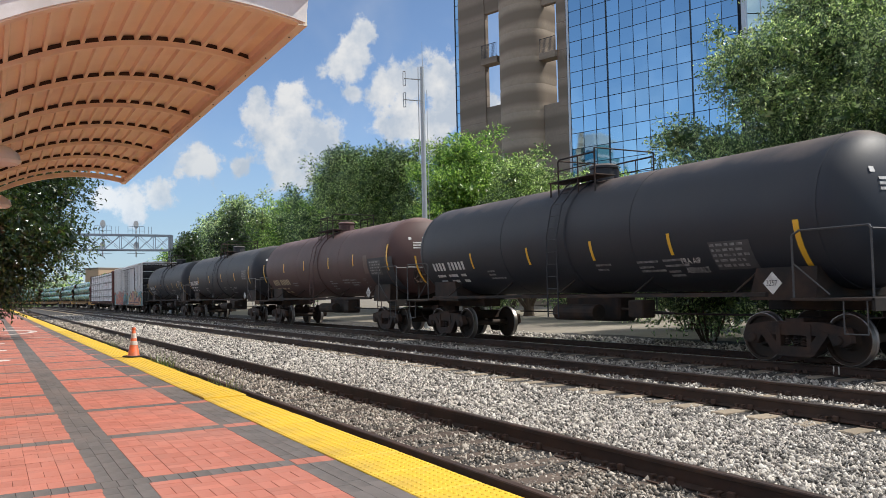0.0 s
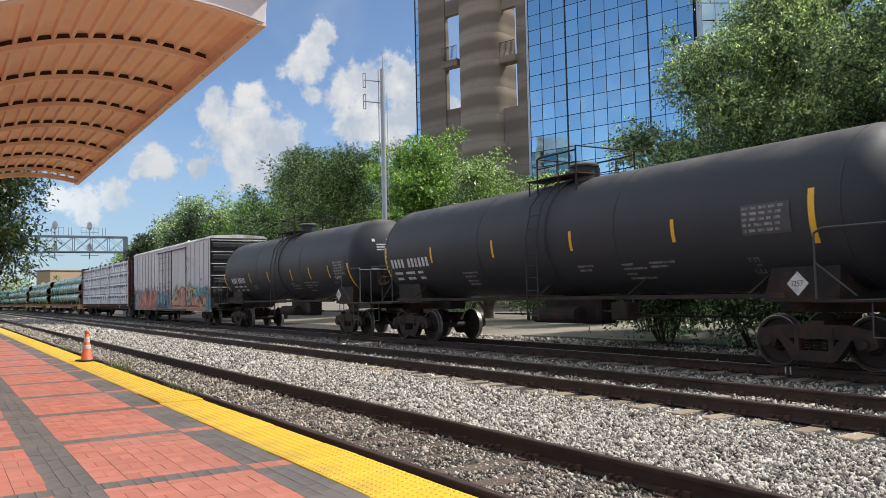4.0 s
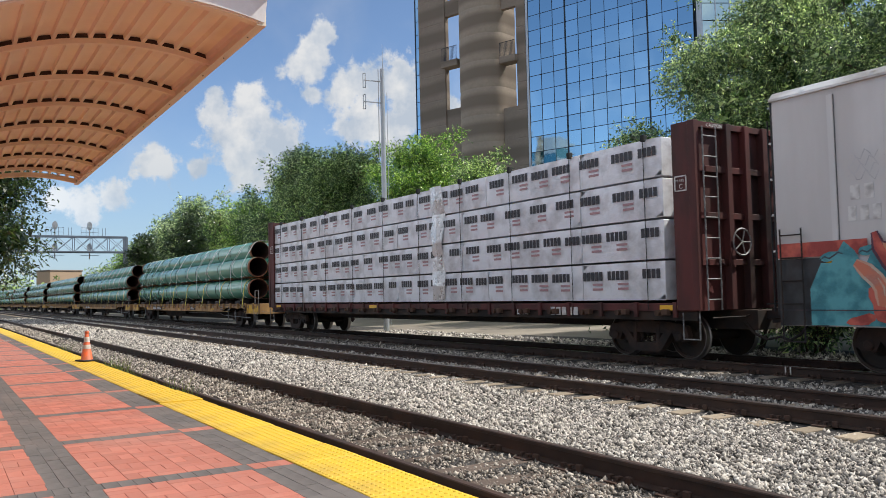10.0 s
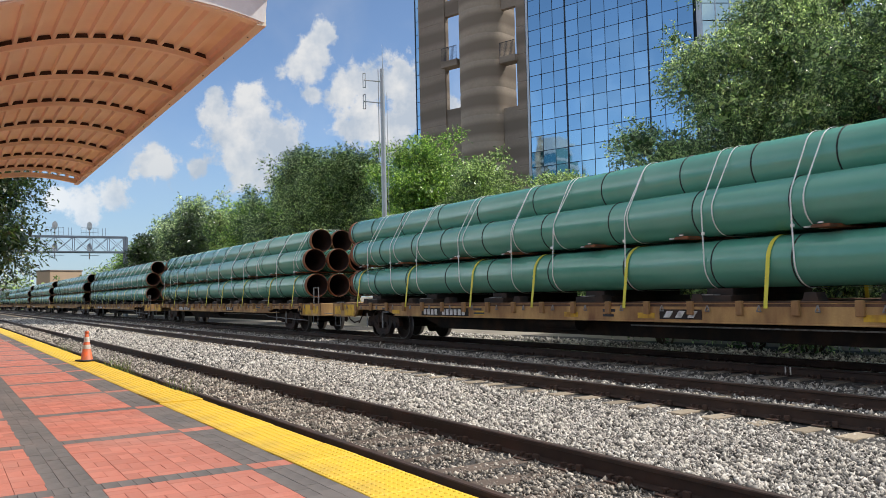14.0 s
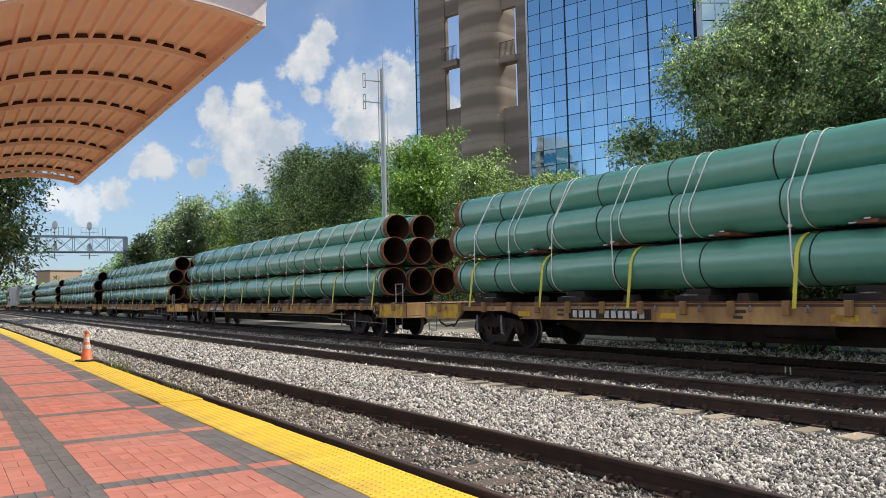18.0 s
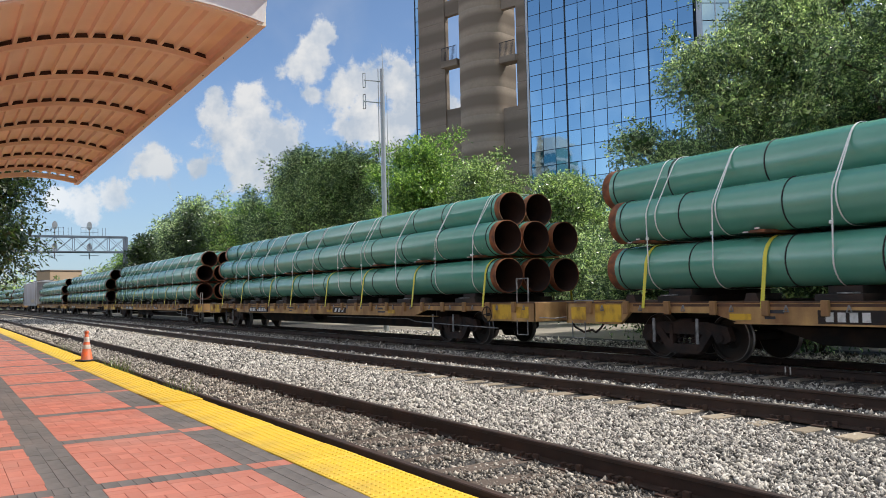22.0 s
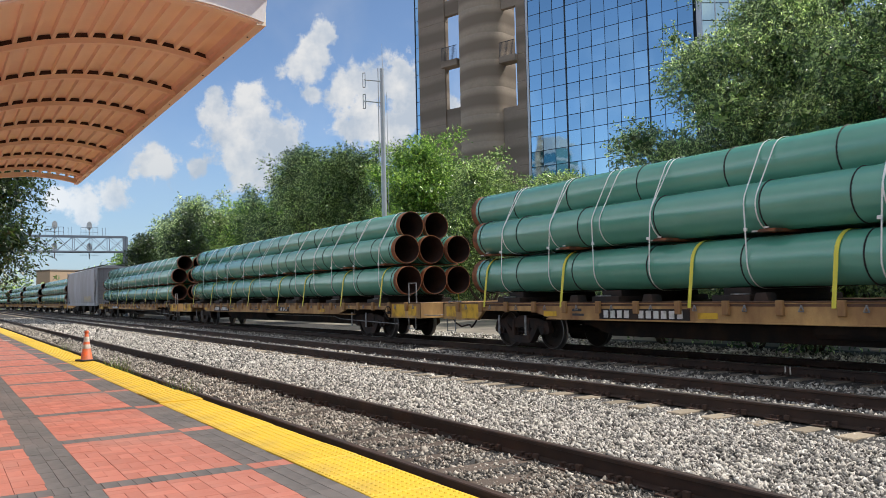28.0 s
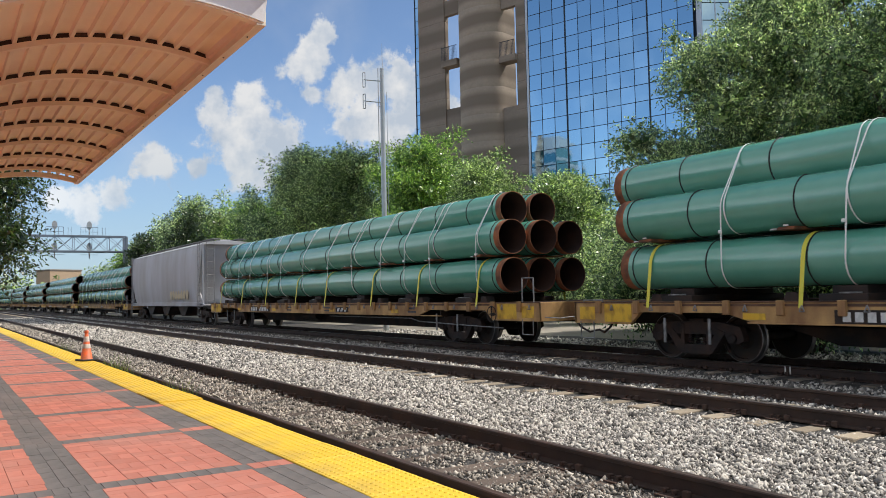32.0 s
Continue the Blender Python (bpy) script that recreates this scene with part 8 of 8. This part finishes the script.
    part("owner_mark", mk, T["white_mark"], car, "three worn white painted shapes")
    sm = Geo()
    for k in range(rnd.randint(3, 6)):
        x = rnd.uniform(-10, 10)
        sm.box(x, x + rnd.uniform(0.2, 0.5), -1.51, -1.5, 0.96, 1.02).box(x, x + rnd.uniform(0.2, 0.5), -1.51, -1.5, 0.86, 0.91)
    tagged(part("small_print", sm, T["print_dark"], car), kind="stuff")
    for x in (-9.2, -4.6, -0.9, 1.4, 6.2):
        part("bright_patch", Geo().box(x, x + 0.46, -1.508, -1.498, 0.84, 0.95), T["flat_bright"], car, "fresh yellow paint patch")
    add_trucks(car, (half - 4.85, -half + 3.65))
    add_couplers(car, half)
    return car


def hopper_car(length):
    half = length / 2
    e = half - 1.0
    car = thing("hopper_car", "grey covered hopper car with rounded sides and end ladders", "hopper car")
    g = Geo()
    prof = []
    for k in range(13):
        a = -0.9 + 1.8 * k / 12
        prof.append((-1.56 + 0.22 * (1 - math.cos(a)) * 1.6, 2.75 + 1.62 * math.sin(a) / math.sin(0.9)))
    n = len(prof)
    for x, cut in ((-e + 0.2, 0.35), (-e + 1.3, 0.0), (e - 1.3, 0.0), (e - 0.2, 0.35)):
        for y, z in prof:
            bow = 1.7 * max(0, (3.2 - z) / 3.2) * (cut > 0)
            g.v.append((x + (bow if x < 0 else -bow), y, z))
        for y, z in reversed(prof):
            bow = 1.7 * max(0, (3.2 - z) / 3.2) * (cut > 0)
            g.v.append((x + (bow if x < 0 else -bow), -y, z))
    m = 2 * n
    for k in range(3):
        for i in range(m):
            j = (i + 1) % m
            g.f.append((k * m + i, k * m + j, (k + 1) * m + j, (k + 1) * m + i))
    g.f += [tuple(range(m)), tuple(range(4 * m - 1, 3 * m - 1, -1))]
    part("body", g, T["hopper_grey"], car, smooth=40)
    roof = Geo()
    roof.add([(x, y, z) for x in (-e, e) for y, z in ((-1.45, 4.36), (-1.2, 4.5), (0, 4.58), (1.2, 4.5), (1.45, 4.36))], [(i, i + 1, i + 6, i + 5) for i in range(4)] + [(0, 5, 9, 4), (0, 1, 2, 3, 4), (9, 8, 7, 6, 5)])
    part("roof", roof, T["hopper_grey"], car)
    hatch = Geo().box(-e + 0.8, e - 0.8, -0.3, 0.3, 4.55, 4.68, 0.03)
    part("hatch_trough", hatch, T["hopper_grey"], car)
    wk = Geo()
    for s in (-1, 1):
        wk.box(-e, e, min(s * 0.5, s * 0.95), max(s * 0.5, s * 0.95), 4.66, 4.69, 0.004)
        for x in np.linspace(-e + 0.3, e - 0.3, 9):
            wk.rod((x, s * 0.8, 4.48), (x, s * 0.8, 4.67), 0.02, 6)
    part("roof_walk", wk, T["grey_mark"], car)
    sill = Geo().box(-half + 0.4, half - 0.4, -0.35, 0.35, 0.75, 1.05, 0.01)
    for s in (-1, 1):
        sill.box(-e, e, min(s * 1.4, s * 1.5), max(s * 1.4, s * 1.5), 1.0, 1.22, 0.008)
    part("side_sill", sill, T["hopper_grey"], car)
    chute = Geo()
    for x in (-4.2, 0.0, 4.2):
        chute.prism([(x - 1.6, 1.25), (x - 0.35, 0.42), (x + 0.35, 0.42), (x + 1.6, 1.25)], -1.25, 1.25)
    part("discharge_chute", chute, T["under"], car)
    for s in (-1, 1):
        d = Geo().box(min(s * (e - 1.2), s * (e + 0.35)), max(s * (e - 1.2), s * (e + 0.35)), -1.5, 1.5, 1.05, 1.12, 0.006)
        for y in (-1.46, 1.46):
            d.box(min(s * e, s * (e + 0.1)), max(s * e, s * (e + 0.1)), y - 0.05, y + 0.05, 1.0, 4.45, 0.006)
            d.pipe([(s * (e + 0.05), y, 1.2), (s * (e - 1.6), y * 0.92, 2.1)], 0.05)
        part("end_frame", d, T["hopper_grey"], car)
        lad = Geo()
        for x in (0.12, 0.52):
            lad.rod((s * (e - x), -1.6, 0.5), (s * (e - x), -1.6, 4.5), 0.018, 6)
        for k in range(12):
            lad.rod((s * (e - 0.12), -1.6, 0.55 + 0.35 * k), (s * (e - 0.52), -1.6, 0.55 + 0.35 * k), 0.014, 6)
        for k in range(9):
            lad.rod((s * (e + 0.16), -1.3, 1.3 + 0.35 * k), (s * (e + 0.16), -0.9, 1.3 + 0.35 * k), 0.014, 6)
        for y in (-1.3, -0.9):
            lad.rod((s * (e + 0.16), y, 1.1), (s * (e + 0.16), y, 4.5), 0.016, 6)
        part("ladder", lad, T["grey_mark"], car)
    spray = Geo()
    rnd = random.Random(31)
    for k in range(7):
        cx = 2.5 + 0.62 * k
        spray.add([(cx + 0.28 * math.cos(a) * (1 + 0.3 * math.sin(3 * a + k)), -1.50 - 0.03 * (2.2 - 1.75) - 0.004 * (k % 2) - 0.03, 1.65 + 0.28 * math.sin(a)) for a in np.linspace(0, 5.9, 14)], [tuple(range(14))])
    part("faded_paint", spray, T["tan_mark"], car, "faded spray-painted letters")
    add_trucks(car, (half - 2.3, -half + 2.3))
    add_couplers(car, half)
    return car


GAPS = [-7.65, -25.05, -42.2, -60.65, -77.8, -99.1, -123.95, -152.5, -181.05, -209.6, -238.2, -266.9, -295.6, -324.2, -344.7]
for _ in range(7):
    GAPS.append(GAPS[-1] - 28.65)


def make_train():
    lens = [a - b for a, b in zip(GAPS, GAPS[1:])]
    for i, L in enumerate(lens):
        if i == 0:
            car = tank_car(L, T["tank_black"], "black tank car with yellow reflective strips and dusty top", strips_of((-4.25, -1.38, 1.23, 3.76), 2.09, 6.85, 1.64, -7.75, 1.72),
                           (-6.67, 2.09, 0.158, 0.24), False, (5.28, 2.02), ("FRA AIP", "ASPHALT"), (4, 5), (3.91, 1.9), 6.44)
        elif i == 1:
            car = tank_car(L, T["tank_brown"], "weathered rust-brown tank car with pale marks", strips_of((-4.34, -1.5, 1.54, 4.18), 2.5, 7.28, 2.24, -7.6, 2.1),
                           (-6.41, 1.92, 0.178, 0.26), True, (6.2, 2.37), (), (4, 6), placard_at=5.95, stencil=(4.65, 1.67, 4.97, 2.0), faded=(5.16, 2.18, 5.5, 2.86))
        elif i == 2:
            car = tank_car(L, T["tank_grey"], "dull black tank car with a tall dome", strips_of((-5.0, -1.9, 1.2, 4.26), 2.33, 7.28, 2.12, -7.8, 2.0),
                           (-7.5, 2.25, 0.17, 0.27), False, (6.38, 2.61), (), (4, 6), placard_at=7.06, stencil=(5.82, 1.66, 6.04, 1.95))
        elif i == 3:
            car = tank_car(L, T["tank_grey"], "matt black tank car with a grey data panel", strips_of((-3.65, -1.2, 1.55, 3.48, 5.32), 2.1, 7.05, 1.65, -7.4, 1.75),
                           (-6.39, 2.13, 0.16, 0.25), None, (6.29, 2.43), ("FRA AIP",), (4, 5), (5.69, 2.03), 6.62, (5.45, 1.63, 5.73, 1.93))
        elif i == 4:
            car = box_car(L)
        elif i == 5:
            car = centerbeam_car(L)
        elif i == 13:
            car = hopper_car(L)
        else:
            car = pipe_car(i - 5)
        CARS.append((car, (GAPS[i] + GAPS[i + 1]) / 2))


make_train()


make_paving()


def run(t):
    """How far the train has rolled after t seconds; it loses a little speed."""
    return 9.0 * t - 0.007 * t * t


def motions():
    """The train rolls by, its wheels turning."""
    for car, x0 in CARS:
        step = 1.0 if x0 < BEND - 20 else 2.0
        rows = []
        t = 0.0
        while t <= CLIP + 1e-6:
            x, y, a = on_line(x0 + run(t), TRAIN_Y)
            rows.append((t, pose(x, y, 0, 0, 0, a)))
            t += step
        walk(car, rows)
    turns = [(k / 15, math.degrees(run(k / 15) / 0.457) % 360) for k in range(int(CLIP * 15) + 1)]
    for wheel, dx in WHEELS:
        walk(wheel, [(t, pose(dx, 0, 0.457, 0, a, 0)) for t, a in turns])


motions()
